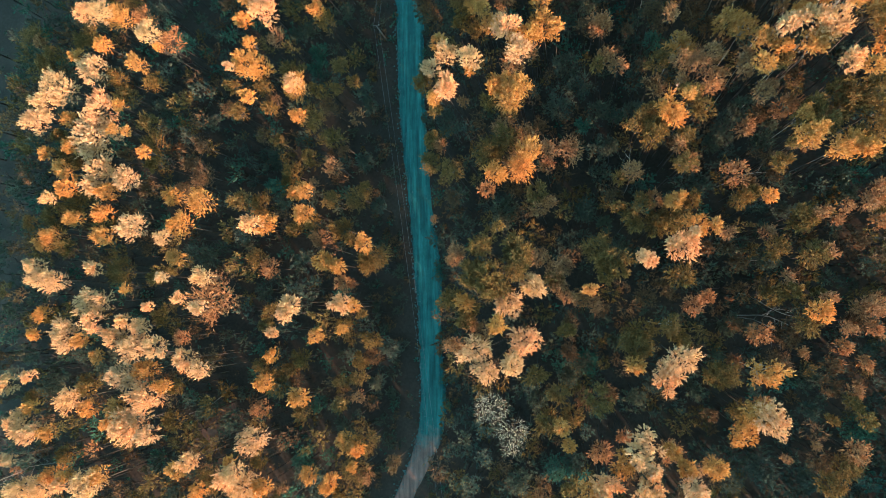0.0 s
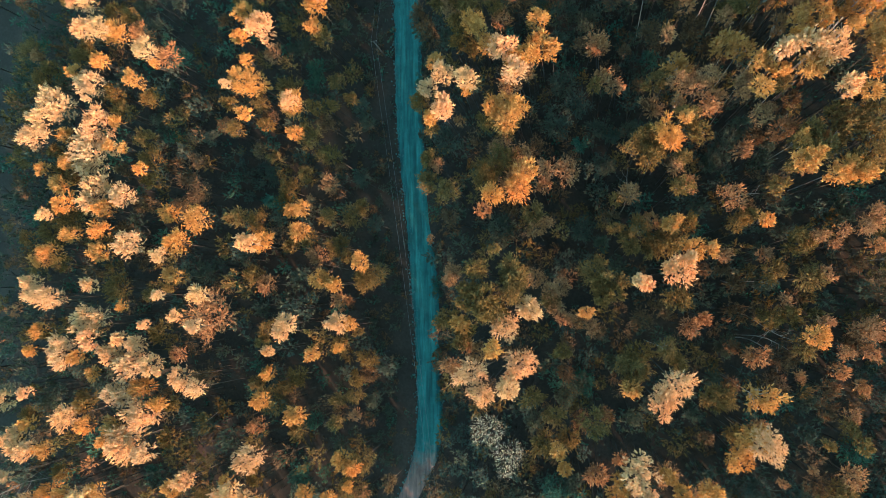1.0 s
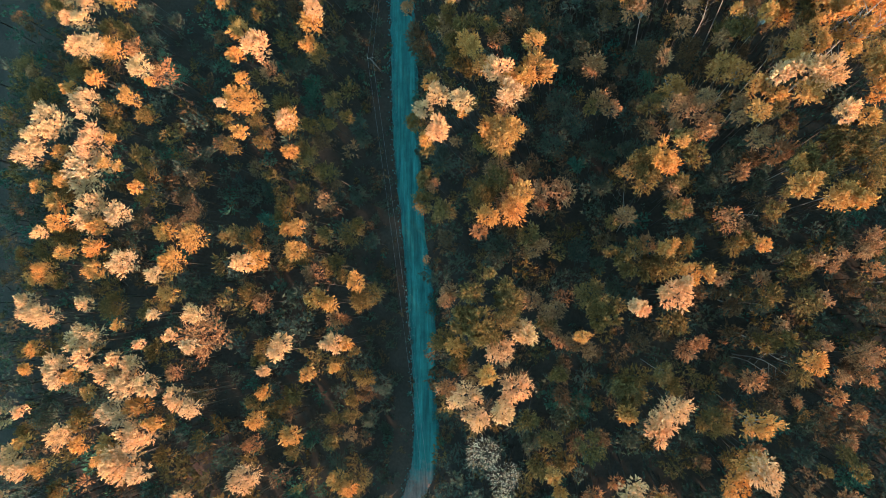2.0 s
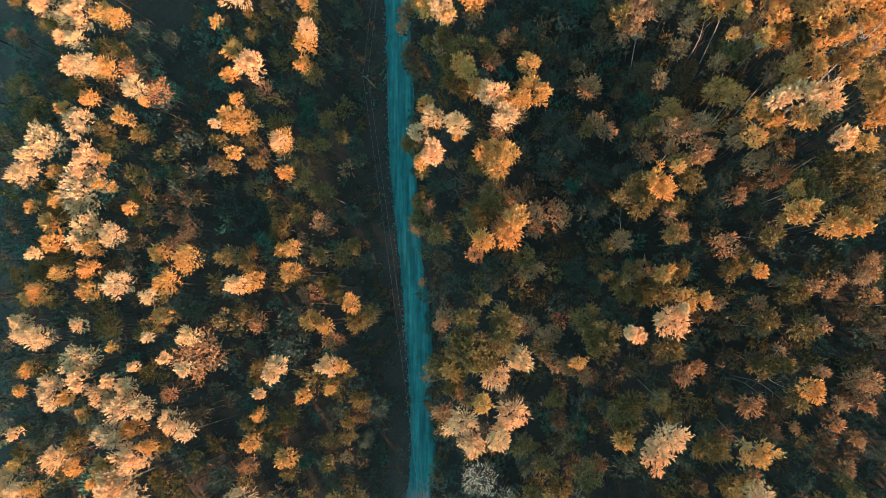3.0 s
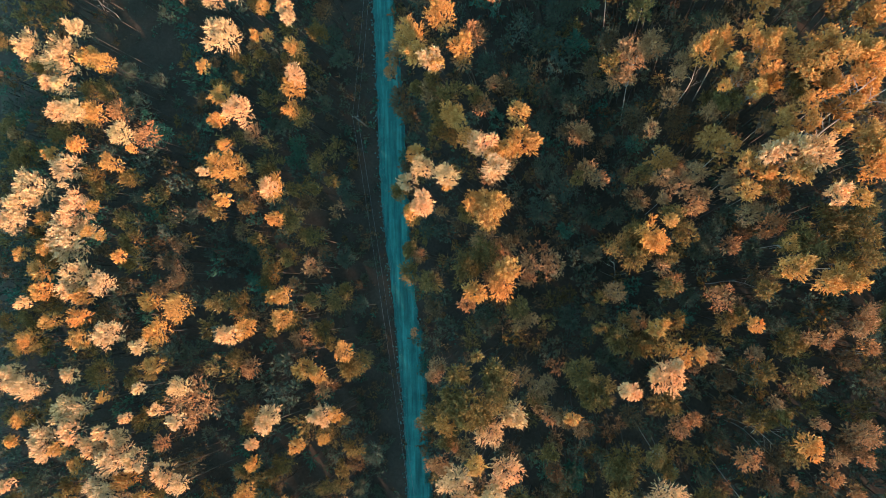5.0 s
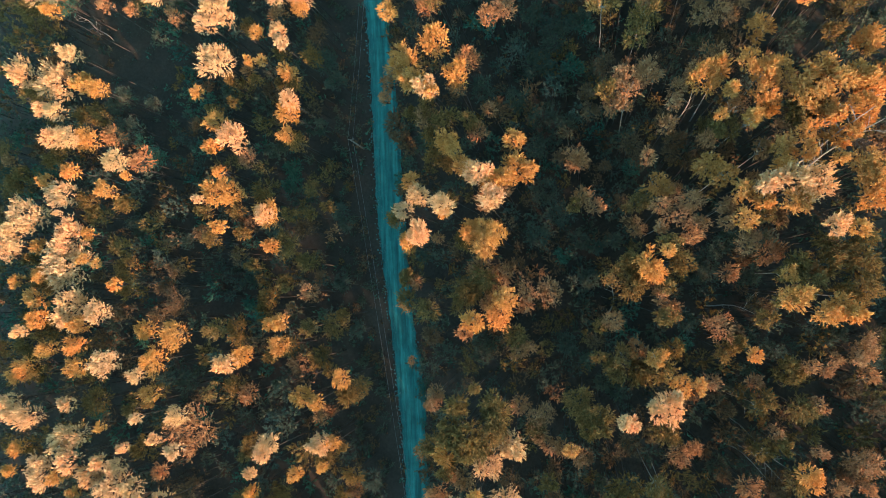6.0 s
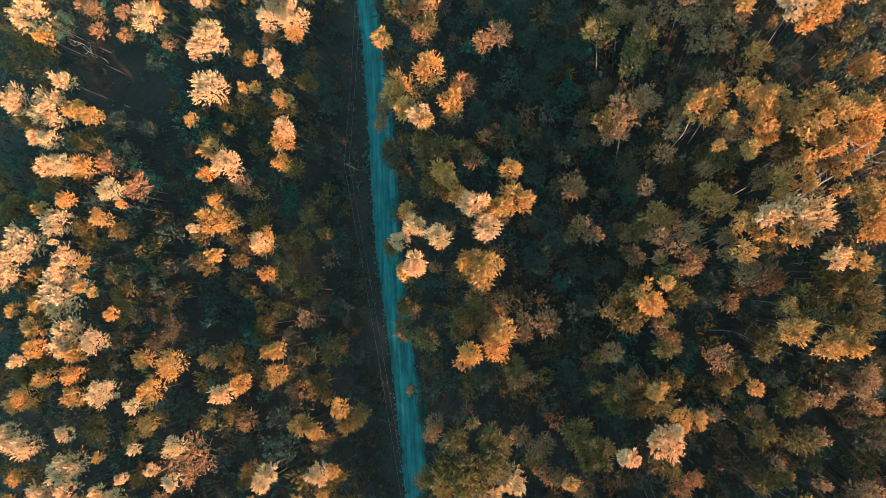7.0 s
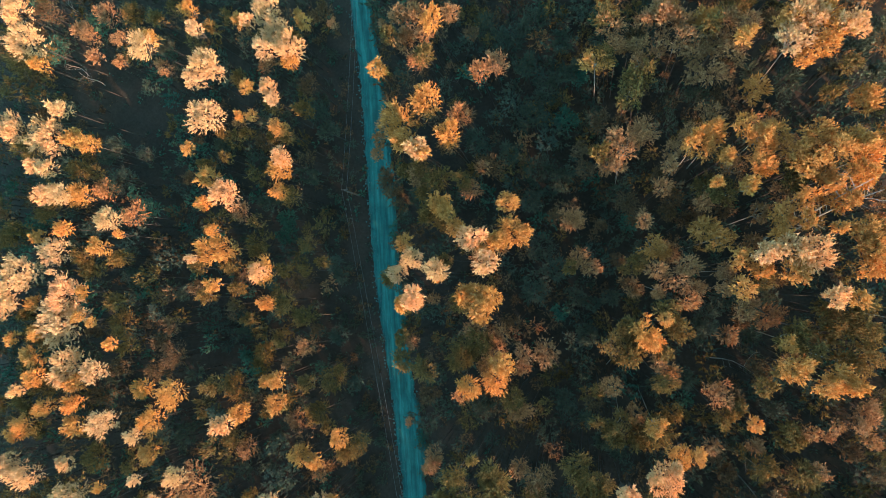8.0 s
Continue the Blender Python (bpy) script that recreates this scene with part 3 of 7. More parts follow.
tree("gold", -1.7, -13.8, 19.7, 0.81)
tree("gold", 16.3, -13.6, 19.3, 1.09)
tree("gold", -34.0, -13.5, 13.0, 1.40)
tree("gold", -63.3, -13.0, 15.7, 1.03)
tree("gold", -51.1, -12.0, 16.7, 1.13)
tree("gold", 17.1, -11.7, 19.7, 1.29)
tree("gold", -38.2, -11.5, 13.3, 1.27)
tree("gold", -54.2, -10.2, 16.5, 1.43)
tree("gold", -61.3, -8.2, 15.7, 0.96)
tree("gold", -38.0, -7.9, 12.6, 1.00)
tree("gold", 17.8, -7.4, 19.9, 1.27)
tree("gold", 6.4, -7.2, 19.7, 0.89)
tree("gold", -64.2, -6.1, 16.1, 1.19)
tree("gold", -71.2, -6.1, 16.3, 0.90)
tree("gold", -31.4, -5.4, 13.2, 0.98)
tree("gold", -28.0, -4.6, 12.6, 0.70)
tree("gold", -71.3, -3.2, 15.6, 1.22)
tree("gold", -7.0, -3.1, 24.9, 0.86)
tree("gold", -26.9, -1.9, 12.8, 0.97)
tree("gold", 23.7, -1.6, 19.1, 1.05)
tree("gold", -12.2, -1.3, 18.9, 0.97)
tree("gold", 1.5, 0.2, 19.6, 0.68)
tree("gold", -56.4, 0.7, 16.6, 0.72)
tree("gold", -30.7, 3.6, 13.5, 1.40)
tree("gold", -28.9, 3.6, 13.5, 1.11)
tree("gold", -50.5, 4.1, 16.1, 1.22)
tree("gold", -24.9, 6.1, 13.6, 1.24)
tree("gold", -71.3, 6.3, 15.9, 1.15)
tree("gold", 13.6, 7.0, 19.4, 0.66)
tree("gold", 13.1, 7.5, 19.7, 0.99)
tree("gold", -69.8, 7.8, 16.1, 1.68)
tree("gold", -62.0, 7.9, 15.6, 1.50)
tree("gold", -49.5, 8.6, 16.8, 1.71)
tree("gold", -39.4, 8.8, 13.1, 1.45)
tree("gold", 19.0, 9.2, 18.9, 0.71)
tree("gold", 10.6, 9.5, 19.6, 0.89)
tree("gold", -34.0, 10.4, 13.1, 1.43)
tree("gold", -66.7, 10.4, 16.1, 1.21)
tree("gold", -61.8, 10.6, 16.3, 1.34)
tree("gold", -46.6, 11.9, 16.1, 1.72)
tree("gold", -51.1, 12.7, 15.9, 1.31)
tree("gold", -8.2, 12.8, 19.3, 1.21)
tree("gold", -35.0, 13.1, 12.9, 1.01)
tree("gold", -60.1, 13.3, 16.8, 1.33)
tree("gold", -33.2, 13.4, 13.5, 1.14)
tree("gold", 24.7, 13.5, 21.4, 1.03)
tree("gold", -4.3, 14.0, 19.0, 1.44)
tree("gold", 26.6, 14.0, 20.7, 1.13)
tree("gold", 27.0, 14.2, 21.4, 0.92)
tree("gold", -67.5, 14.2, 16.6, 1.36)
tree("gold", -4.2, 15.4, 19.5, 1.19)
tree("gold", 22.0, 15.6, 21.5, 1.14)
tree("gold", 23.3, 15.8, 21.6, 0.83)
tree("gold", -68.8, 16.5, 16.3, 1.53)
tree("gold", 22.5, 17.7, 20.8, 0.63)
tree("gold", 10.8, 18.0, 20.5, 1.00)
tree("gold", 10.2, 18.2, 21.3, 1.10)
tree("gold", -54.9, 18.7, 16.7, 0.88)
tree("gold", -71.5, 18.9, 15.8, 1.01)
tree("gold", 11.3, 19.8, 20.9, 0.66)
tree("gold", -66.9, 20.2, 16.1, 1.15)
tree("gold", 28.6, 21.5, 21.4, 0.82)
tree("gold", -57.7, 21.5, 16.7, 0.67)
tree("gold", -6.2, 22.1, 19.6, 1.57)
tree("gold", -60.0, 22.1, 16.2, 0.75)
tree("gold", 18.5, 22.2, 20.7, 0.97)
tree("gold", -5.3, 22.3, 19.9, 1.20)
tree("gold", -14.8, 22.3, 18.7, 0.88)
tree("gold", -34.3, 23.0, 14.2, 1.14)
tree("gold", -5.8, 23.2, 19.8, 0.84)
tree("gold", -8.2, 23.4, 19.4, 1.10)
tree("gold", 29.1, 24.1, 20.4, 1.14)
tree("gold", 22.6, 24.2, 21.6, 1.05)
tree("gold", -67.6, 24.4, 15.6, 1.16)
tree("gold", 20.3, 24.6, 20.5, 0.86)
tree("gold", 23.9, 24.7, 21.2, 0.94)
tree("gold", 18.9, 24.7, 20.4, 0.98)
tree("gold", -9.9, 24.8, 18.8, 0.62)
tree("gold", -59.8, 24.9, 16.2, 0.90)
tree("gold", 29.3, 25.4, 21.3, 1.33)
tree("gold", -40.4, 25.9, 15.8, 1.00)
tree("gold", -34.3, 26.8, 14.3, 1.72)
tree("gold", 28.8, 27.1, 20.9, 1.24)
tree("gold", 27.6, 27.3, 21.3, 0.62)
tree("gold", 22.7, 27.5, 21.0, 0.85)
tree("gold", -5.0, 28.1, 19.1, 0.97)
tree("gold", 24.3, 28.4, 21.2, 0.74)
tree("gold", -1.4, 28.8, 19.0, 0.84)
tree("gold", -3.4, 28.9, 19.5, 0.96)
tree("gold", -14.1, 29.1, 18.2, 0.89)
tree("gold", -41.3, 29.5, 16.5, 1.71)
tree("gold", 21.9, 29.5, 21.0, 1.07)
tree("gold", -8.0, 29.6, 19.2, 0.98)
tree("gold", -39.9, 29.9, 14.5, 1.89)
tree("gold", 24.6, 30.0, 21.3, 0.95)
tree("gold", -2.5, 30.0, 19.3, 1.45)
tree("gold", 28.9, 30.4, 21.0, 0.73)
tree("gold", -9.2, 31.3, 19.9, 0.98)
tree("gold", 26.2, 31.3, 20.8, 0.53)
tree("gold", -57.3, 31.4, 16.3, 1.20)
tree("gold", 27.6, 31.5, 21.3, 0.73)
tree("gold", 17.4, 31.7, 21.5, 0.54)
tree("gold", -3.1, 31.9, 19.2, 1.09)
tree("gold", -39.8, 31.9, 16.0, 0.86)
tree("gold", -52.9, 32.1, 16.5, 0.59)
tree("gold", 19.4, 32.3, 21.5, 0.86)
tree("gold", 29.9, 32.6, 20.6, 0.94)
tree("gold", -10.5, 32.7, 19.3, 1.12)
tree("gold", 27.0, 32.8, 20.4, 0.96)
tree("gold", 28.0, 33.1, 21.1, 0.63)
tree("gold", -67.0, 33.5, 15.7, 1.09)
tree("gold", 21.5, 33.6, 21.1, 0.97)
tree("gold", 25.7, 33.9, 21.6, 1.36)
tree("gold", -61.9, 34.1, 16.7, 1.21)
tree("gold", 26.6, 34.7, 21.6, 1.04)
tree("gold", 24.6, 35.3, 20.9, 1.07)
tree("gold", 22.0, 35.4, 20.4, 0.76)
tree("gold", 17.8, 35.5, 21.4, 0.76)
tree("gold", 28.7, 35.5, 20.6, 1.05)
tree("gold", -41.3, 35.8, 15.6, 1.09)
tree("gold", 30.2, 36.0, 20.8, 0.84)
tree("gold", 25.6, 36.0, 21.5, 1.26)
tree("gold", 21.6, 36.1, 21.2, 1.08)
tree("gold", 16.7, 36.5, 21.5, 1.42)
tree("gold", -31.8, 36.7, 14.6, 1.15)
tree("gold", 22.5, 37.0, 20.9, 0.97)
tree("gold", 18.2, 37.3, 20.6, 1.21)
tree("gold", 19.0, 37.3, 21.2, 0.98)
tree("gold", -60.8, 38.1, 15.7, 1.69)
tree("gold", -10.9, 38.5, 19.8, 0.87)
tree("gold", -41.6, 39.1, 15.7, 1.45)
tree("gold", -31.2, 39.2, 15.3, 1.56)
tree("gold", -9.4, 40.1, 18.8, 1.26)
tree("gold", -14.4, 40.3, 18.9, 1.28)
tree("gold", -43.3, 42.4, 15.7, 0.88)
tree("gold", -15.0, 42.9, 18.2, 1.82)
tree("gold", 25.8, 43.8, 21.0, 0.72)
tree("gold", -30.7, 44.5, 15.4, 1.21)
tree("gold", -58.2, 44.6, 16.7, 1.21)
tree("gold", 26.8, 44.9, 21.4, 1.12)
tree("gold", -10.9, 44.9, 19.0, 1.60)
tree("gold", -61.3, 45.5, 16.2, 1.54)
tree("gold", 28.0, 45.5, 21.3, 1.02)
tree("gold", -36.5, 46.5, 14.9, 0.73)
tree("gold", 21.1, 46.6, 21.1, 0.84)
tree("gold", -34.9, 46.6, 14.7, 0.73)
tree("gold", 24.6, 46.7, 21.6, 1.03)
tree("gold", 27.8, 47.6, 20.5, 1.34)
tree("gold", -16.7, 48.6, 18.3, 0.96)
tree("gold", -35.6, 49.9, 14.8, 1.00)
tree("gold", -30.2, 52.9, 14.4, 1.13)
tree("gold", -11.0, 53.6, 19.2, 1.24)
tree("gold", -65.9, 56.6, 16.6, 1.08)
tree("gold", -28.0, 57.6, 14.7, 1.12)
tree("gold", -48.3, 58.2, 16.8, 1.16)
tree("gold", -37.3, 59.5, 14.3, 1.02)
tree("gold", -43.2, 60.4, 16.3, 1.16)
tree("olive", -29.1, -25.4, 10.2, 1.00)
tree("olive", -46.5, -24.8, 13.3, 1.60)
tree("olive", -27.4, -23.1, 10.0, 1.72)
tree("olive", -68.1, -22.7, 13.8, 1.38)
tree("olive", -40.3, -21.8, 10.7, 1.04)
tree("olive", -0.7, -21.1, 16.2, 0.97)
tree("olive", 25.2, -19.2, 16.2, 1.10)
tree("olive", -26.3, -19.1, 10.1, 1.72)
tree("olive", 26.4, -17.3, 15.3, 1.11)
tree("olive", -51.4, -17.1, 13.7, 1.47)
tree("olive", -34.5, -16.1, 11.0, 1.02)
tree("olive", -74.8, -14.6, 12.9, 1.26)
tree("olive", -29.2, -14.5, 10.8, 1.07)
tree("olive", -2.4, -14.1, 16.3, 1.34)
tree("olive", 0.3, -13.4, 16.2, 1.21)
tree("olive", -51.9, -13.1, 13.0, 1.03)
tree("olive", 28.2, -12.6, 16.0, 0.77)
tree("olive", -65.6, -12.6, 12.8, 1.39)
tree("olive", 24.7, -12.2, 16.1, 0.56)
tree("olive", 16.5, -12.2, 15.8, 1.04)
tree("olive", -38.7, -11.8, 10.5, 1.91)
tree("olive", -29.7, -11.6, 10.2, 1.01)
tree("olive", -73.4, -11.2, 13.6, 0.78)
tree("olive", 27.2, -11.1, 15.6, 0.78)
tree("olive", 3.1, -11.0, 18.8, 1.27)
tree("olive", -27.4, -10.9, 9.8, 1.15)
tree("olive", -1.9, -10.6, 17.1, 1.07)
tree("olive", -36.5, -10.1, 10.3, 1.03)
tree("olive", -40.5, -9.6, 10.6, 1.18)
tree("olive", -35.6, -9.1, 10.2, 1.47)
tree("olive", -26.9, -9.0, 10.1, 1.07)
tree("olive", 15.5, -8.9, 15.4, 1.38)
tree("olive", -4.6, -8.8, 16.9, 1.09)
tree("olive", 13.8, -7.9, 16.1, 0.92)
tree("olive", 6.3, -6.6, 17.9, 0.80)
tree("olive", -25.2, -6.0, 10.9, 1.27)
tree("olive", 5.5, -5.7, 18.4, 0.91)
tree("olive", 6.6, -5.1, 18.8, 1.35)
tree("olive", 11.2, -5.0, 17.8, 0.68)
tree("olive", -39.9, -4.5, 10.3, 1.04)
tree("olive", -0.9, -4.5, 16.7, 0.84)
tree("olive", -29.1, -4.5, 10.5, 1.30)
tree("olive", 10.8, -4.1, 17.3, 0.80)
tree("olive", 7.5, -3.8, 18.1, 1.37)
tree("olive", 9.5, -3.8, 18.8, 1.00)
tree("olive", -72.5, -3.3, 12.9, 1.27)
tree("olive", -12.2, -3.1, 17.0, 0.87)
tree("olive", 23.3, -3.1, 16.0, 1.33)
tree("olive", -54.3, -3.0, 13.0, 1.50)
tree("olive", -26.1, -2.9, 10.7, 0.71)
tree("olive", -39.9, -2.7, 10.5, 1.19)
tree("olive", -12.0, -1.8, 16.3, 1.26)
tree("olive", -13.6, -0.6, 16.4, 1.27)
tree("olive", 20.8, -0.5, 15.5, 1.14)
tree("olive", 22.4, -0.1, 15.7, 0.79)
tree("olive", -8.4, 0.6, 22.2, 1.02)
tree("olive", -7.6, 1.0, 21.6, 1.26)
tree("olive", 10.9, 1.3, 18.1, 1.24)
tree("olive", -1.8, 1.6, 16.0, 0.98)
tree("olive", -9.6, 1.6, 21.7, 1.15)
tree("olive", 4.1, 1.7, 17.8, 0.82)
tree("olive", -6.1, 1.7, 22.2, 1.01)
tree("olive", -55.2, 1.8, 13.2, 0.98)
tree("olive", 5.4, 2.1, 19.0, 0.91)
tree("olive", -10.2, 2.4, 21.7, 0.92)
tree("olive", -52.5, 2.6, 13.6, 0.75)
tree("olive", -61.1, 2.8, 13.7, 1.83)
tree("olive", -8.3, 2.8, 22.6, 1.36)
tree("olive", -4.7, 2.9, 22.0, 1.13)
tree("olive", 5.2, 2.9, 18.4, 1.04)
tree("olive", 2.7, 3.1, 18.2, 0.82)
tree("olive", -6.2, 3.3, 21.5, 1.48)
tree("olive", 4.1, 3.4, 17.9, 1.05)
tree("olive", -25.6, 3.4, 11.0, 1.43)
tree("olive", 24.7, 3.8, 15.7, 1.23)
tree("olive", -51.0, 4.0, 13.2, 1.05)
tree("olive", -9.5, 4.5, 22.2, 1.15)
tree("olive", 21.4, 4.6, 15.8, 1.13)
tree("olive", -42.3, 4.6, 10.2, 1.36)
tree("olive", 3.3, 4.8, 18.0, 1.40)
tree("olive", -24.9, 4.8, 11.0, 1.71)
tree("olive", -6.1, 5.0, 21.6, 1.03)
tree("olive", -70.6, 6.1, 13.3, 1.26)
tree("olive", -7.4, 6.2, 22.4, 0.57)
tree("olive", -27.8, 7.0, 10.8, 0.87)
tree("olive", 8.8, 7.0, 16.2, 1.30)
tree("olive", 7.1, 7.1, 16.5, 0.83)
tree("olive", 23.6, 7.4, 15.8, 1.24)
tree("olive", 11.3, 7.6, 16.4, 1.29)
tree("olive", 6.0, 7.7, 16.5, 0.83)
tree("olive", 22.8, 7.9, 15.7, 0.79)
tree("olive", -36.5, 8.1, 9.9, 1.05)
tree("olive", -29.5, 8.4, 10.2, 1.61)
tree("olive", 7.7, 8.8, 17.1, 1.00)
tree("olive", -71.2, 8.9, 13.2, 0.95)
tree("olive", 10.2, 9.1, 16.6, 1.06)
tree("olive", 5.1, 9.1, 16.9, 0.71)
tree("olive", -76.8, 9.7, 12.9, 1.13)
tree("olive", -34.2, 9.8, 10.1, 1.34)
tree("olive", 17.1, 9.9, 17.1, 1.02)
tree("olive", 12.0, 10.0, 16.3, 1.06)
tree("olive", 18.4, 10.2, 16.1, 0.92)
tree("olive", -3.4, 11.0, 16.2, 1.24)
tree("olive", -72.6, 11.4, 14.0, 1.27)
tree("olive", 5.5, 12.1, 16.8, 0.72)
tree("olive", -41.7, 12.1, 10.9, 1.66)
tree("olive", -70.0, 12.4, 13.3, 2.06)
tree("olive", -42.8, 12.5, 13.0, 1.47)
tree("olive", -30.7, 12.5, 10.8, 1.25)
tree("olive", -27.7, 12.7, 9.9, 1.62)
tree("olive", 20.9, 13.5, 18.7, 0.88)
tree("olive", 11.1, 13.6, 18.9, 1.02)
tree("olive", -26.2, 13.8, 10.1, 0.88)
tree("olive", -13.6, 14.0, 16.0, 1.16)
tree("olive", -37.8, 14.4, 10.0, 1.36)
tree("olive", 27.2, 15.2, 18.9, 1.28)
tree("olive", 21.9, 15.2, 19.6, 0.65)
tree("olive", 29.3, 15.6, 19.3, 1.05)
tree("olive", -16.5, 15.7, 15.1, 1.19)
tree("olive", -9.6, 15.8, 16.2, 1.40)
tree("olive", 8.5, 16.2, 19.8, 1.13)
tree("olive", -37.2, 16.2, 10.4, 1.50)
tree("olive", 25.1, 16.5, 19.7, 1.06)
tree("olive", 12.1, 16.7, 18.7, 0.80)
tree("olive", 9.6, 16.8, 18.8, 0.80)
tree("olive", 6.9, 16.8, 19.7, 1.03)
tree("olive", -8.4, 17.1, 16.1, 1.53)
tree("olive", 28.7, 17.5, 19.0, 1.27)
tree("olive", -6.6, 17.5, 17.0, 1.25)
tree("olive", -55.8, 17.6, 13.5, 1.38)
tree("olive", 22.3, 17.7, 19.4, 0.97)
tree("olive", 26.3, 17.9, 19.2, 1.28)
tree("olive", -34.1, 17.9, 10.9, 1.19)
tree("olive", 9.2, 18.0, 18.7, 1.27)
tree("olive", -16.3, 18.3, 15.6, 0.92)
tree("olive", 12.8, 18.3, 19.6, 1.12)
tree("olive", 23.7, 18.7, 19.8, 0.96)
tree("olive", 8.0, 18.8, 19.0, 0.81)
tree("olive", -71.5, 18.9, 12.9, 1.61)
tree("olive", -68.2, 19.2, 13.5, 1.27)
tree("olive", 27.4, 19.4, 19.5, 1.16)
tree("olive", 12.7, 19.8, 19.1, 1.13)
tree("olive", 29.2, 19.9, 19.0, 1.17)
tree("olive", -57.1, 20.4, 12.9, 1.70)
tree("olive", -31.0, 20.5, 10.5, 1.48)
tree("olive", -38.4, 20.7, 10.7, 0.98)
tree("olive", 25.9, 20.8, 19.1, 0.86)
tree("olive", -6.7, 21.1, 16.3, 1.27)
tree("olive", -15.6, 21.6, 15.6, 0.79)
tree("olive", -8.8, 22.4, 16.9, 1.01)
tree("olive", -71.6, 22.8, 13.6, 1.12)
tree("olive", -33.4, 22.9, 12.5, 1.60)
tree("olive", 21.3, 23.1, 19.5, 0.87)
tree("olive", -42.9, 23.5, 13.7, 1.18)
tree("olive", -57.2, 24.0, 13.3, 1.55)
tree("olive", -39.3, 24.7, 12.2, 1.04)
tree("olive", -17.2, 25.3, 15.7, 1.06)
tree("olive", 3.3, 25.5, 16.6, 0.74)
tree("olive", -29.1, 26.8, 12.0, 0.87)
tree("olive", -9.7, 26.9, 16.8, 0.77)
tree("olive", -32.9, 27.0, 12.0, 1.03)
tree("olive", -27.6, 27.8, 11.9, 0.87)
tree("olive", -44.3, 27.8, 12.9, 1.05)
tree("olive", -40.3, 28.1, 12.4, 1.20)
tree("olive", -62.0, 28.5, 12.9, 1.58)
tree("olive", -57.2, 29.4, 12.9, 1.40)
tree("olive", -36.8, 29.4, 12.3, 1.04)
tree("olive", -29.4, 30.2, 11.7, 1.17)
tree("olive", -62.2, 30.6, 13.9, 1.25)
tree("olive", -10.1, 31.4, 16.2, 1.17)
tree("olive", 16.9, 31.7, 19.2, 0.79)
tree("olive", 24.0, 32.1, 19.4, 0.98)
tree("olive", 18.4, 32.3, 18.8, 1.02)
tree("olive", -11.4, 32.7, 16.6, 1.30)
tree("olive", -75.2, 33.5, 13.3, 1.47)
tree("olive", 24.3, 33.8, 18.7, 1.11)
tree("olive", 24.9, 33.9, 19.7, 1.19)
tree("olive", -12.1, 34.2, 16.0, 0.92)
tree("olive", -73.0, 34.8, 13.9, 1.30)
tree("olive", 30.4, 35.6, 18.6, 0.87)
tree("olive", -7.9, 35.7, 17.2, 1.02)
tree("olive", -10.9, 36.0, 17.0, 1.29)
tree("olive", -31.7, 36.2, 12.5, 1.32)
tree("olive", 6.3, 36.8, 19.5, 0.94)
tree("olive", -68.5, 37.3, 13.4, 1.61)
tree("olive", -15.4, 37.6, 15.2, 0.95)
tree("olive", -13.4, 37.9, 16.3, 1.06)
tree("olive", -78.3, 39.0, 13.1, 1.66)
tree("olive", 28.1, 40.7, 19.4, 0.84)
tree("olive", -42.4, 41.2, 13.6, 1.05)
tree("olive", -61.3, 41.7, 12.8, 1.20)
tree("olive", -40.3, 41.8, 12.7, 0.83)
tree("olive", 9.8, 42.2, 19.3, 1.13)
tree("olive", 30.3, 42.5, 19.4, 0.83)
tree("olive", -63.2, 42.8, 13.5, 1.43)
tree("olive", -31.4, 43.7, 12.3, 1.04)
tree("olive", -33.8, 43.9, 12.2, 0.75)
tree("olive", 11.8, 44.4, 19.2, 1.35)
tree("olive", -36.8, 44.8, 12.7, 0.90)
tree("olive", -41.3, 45.5, 12.2, 0.92)
tree("olive", 8.5, 46.7, 18.7, 1.04)
tree("olive", -72.7, 47.0, 13.2, 1.81)
tree("olive", -29.4, 47.6, 11.7, 1.34)
tree("olive", -32.9, 47.9, 12.7, 1.04)
tree("olive", 17.7, 48.4, 19.6, 0.88)
tree("olive", -11.5, 51.1, 16.9, 1.15)
tree("olive", -79.6, 51.6, 12.9, 1.27)
tree("olive", -38.4, 52.4, 11.7, 1.20)
tree("olive", -15.6, 53.3, 16.1, 0.92)
tree("olive", -30.2, 56.8, 12.1, 1.02)
tree("olive", -41.4, 59.6, 13.7, 1.04)
tree("olive", -73.5, 59.8, 13.6, 2.12)
tree("olive", -50.4, 62.0, 13.3, 1.23)
tree("olive", -54.3, 63.6, 12.9, 1.25)
tree("pale", -67.7, -25.6, 18.0, 1.59)
tree("pale", -71.1, -25.4, 17.9, 1.91)
tree("pale", -64.5, -25.3, 17.4, 1.01)
tree("pale", -62.1, -25.2, 17.3, 1.87)
tree("pale", -40.5, -24.5, 14.8, 2.09)
tree("pale", -41.0, -23.0, 17.4, 1.49)
tree("pale", -74.6, -22.7, 17.3, 1.00)
tree("pale", -73.7, -22.5, 17.0, 0.90)
tree("pale", -40.3, -22.2, 17.8, 1.34)
tree("pale", -46.9, -21.1, 17.3, 1.38)
tree("pale", 2.3, -19.4, 20.6, 0.89)
tree("pale", 3.9, -19.3, 20.9, 1.10)
tree("pale", 7.0, -19.0, 21.2, 1.41)
tree("pale", -39.9, -18.8, 14.7, 1.83)
tree("pale", -70.0, -18.6, 17.4, 1.48)
tree("pale", 11.3, -18.4, 21.1, 1.17)
tree("pale", -72.7, -18.1, 17.3, 1.79)
tree("pale", -52.6, -17.6, 17.8, 1.40)
tree("pale", -56.6, -17.4, 17.8, 1.28)
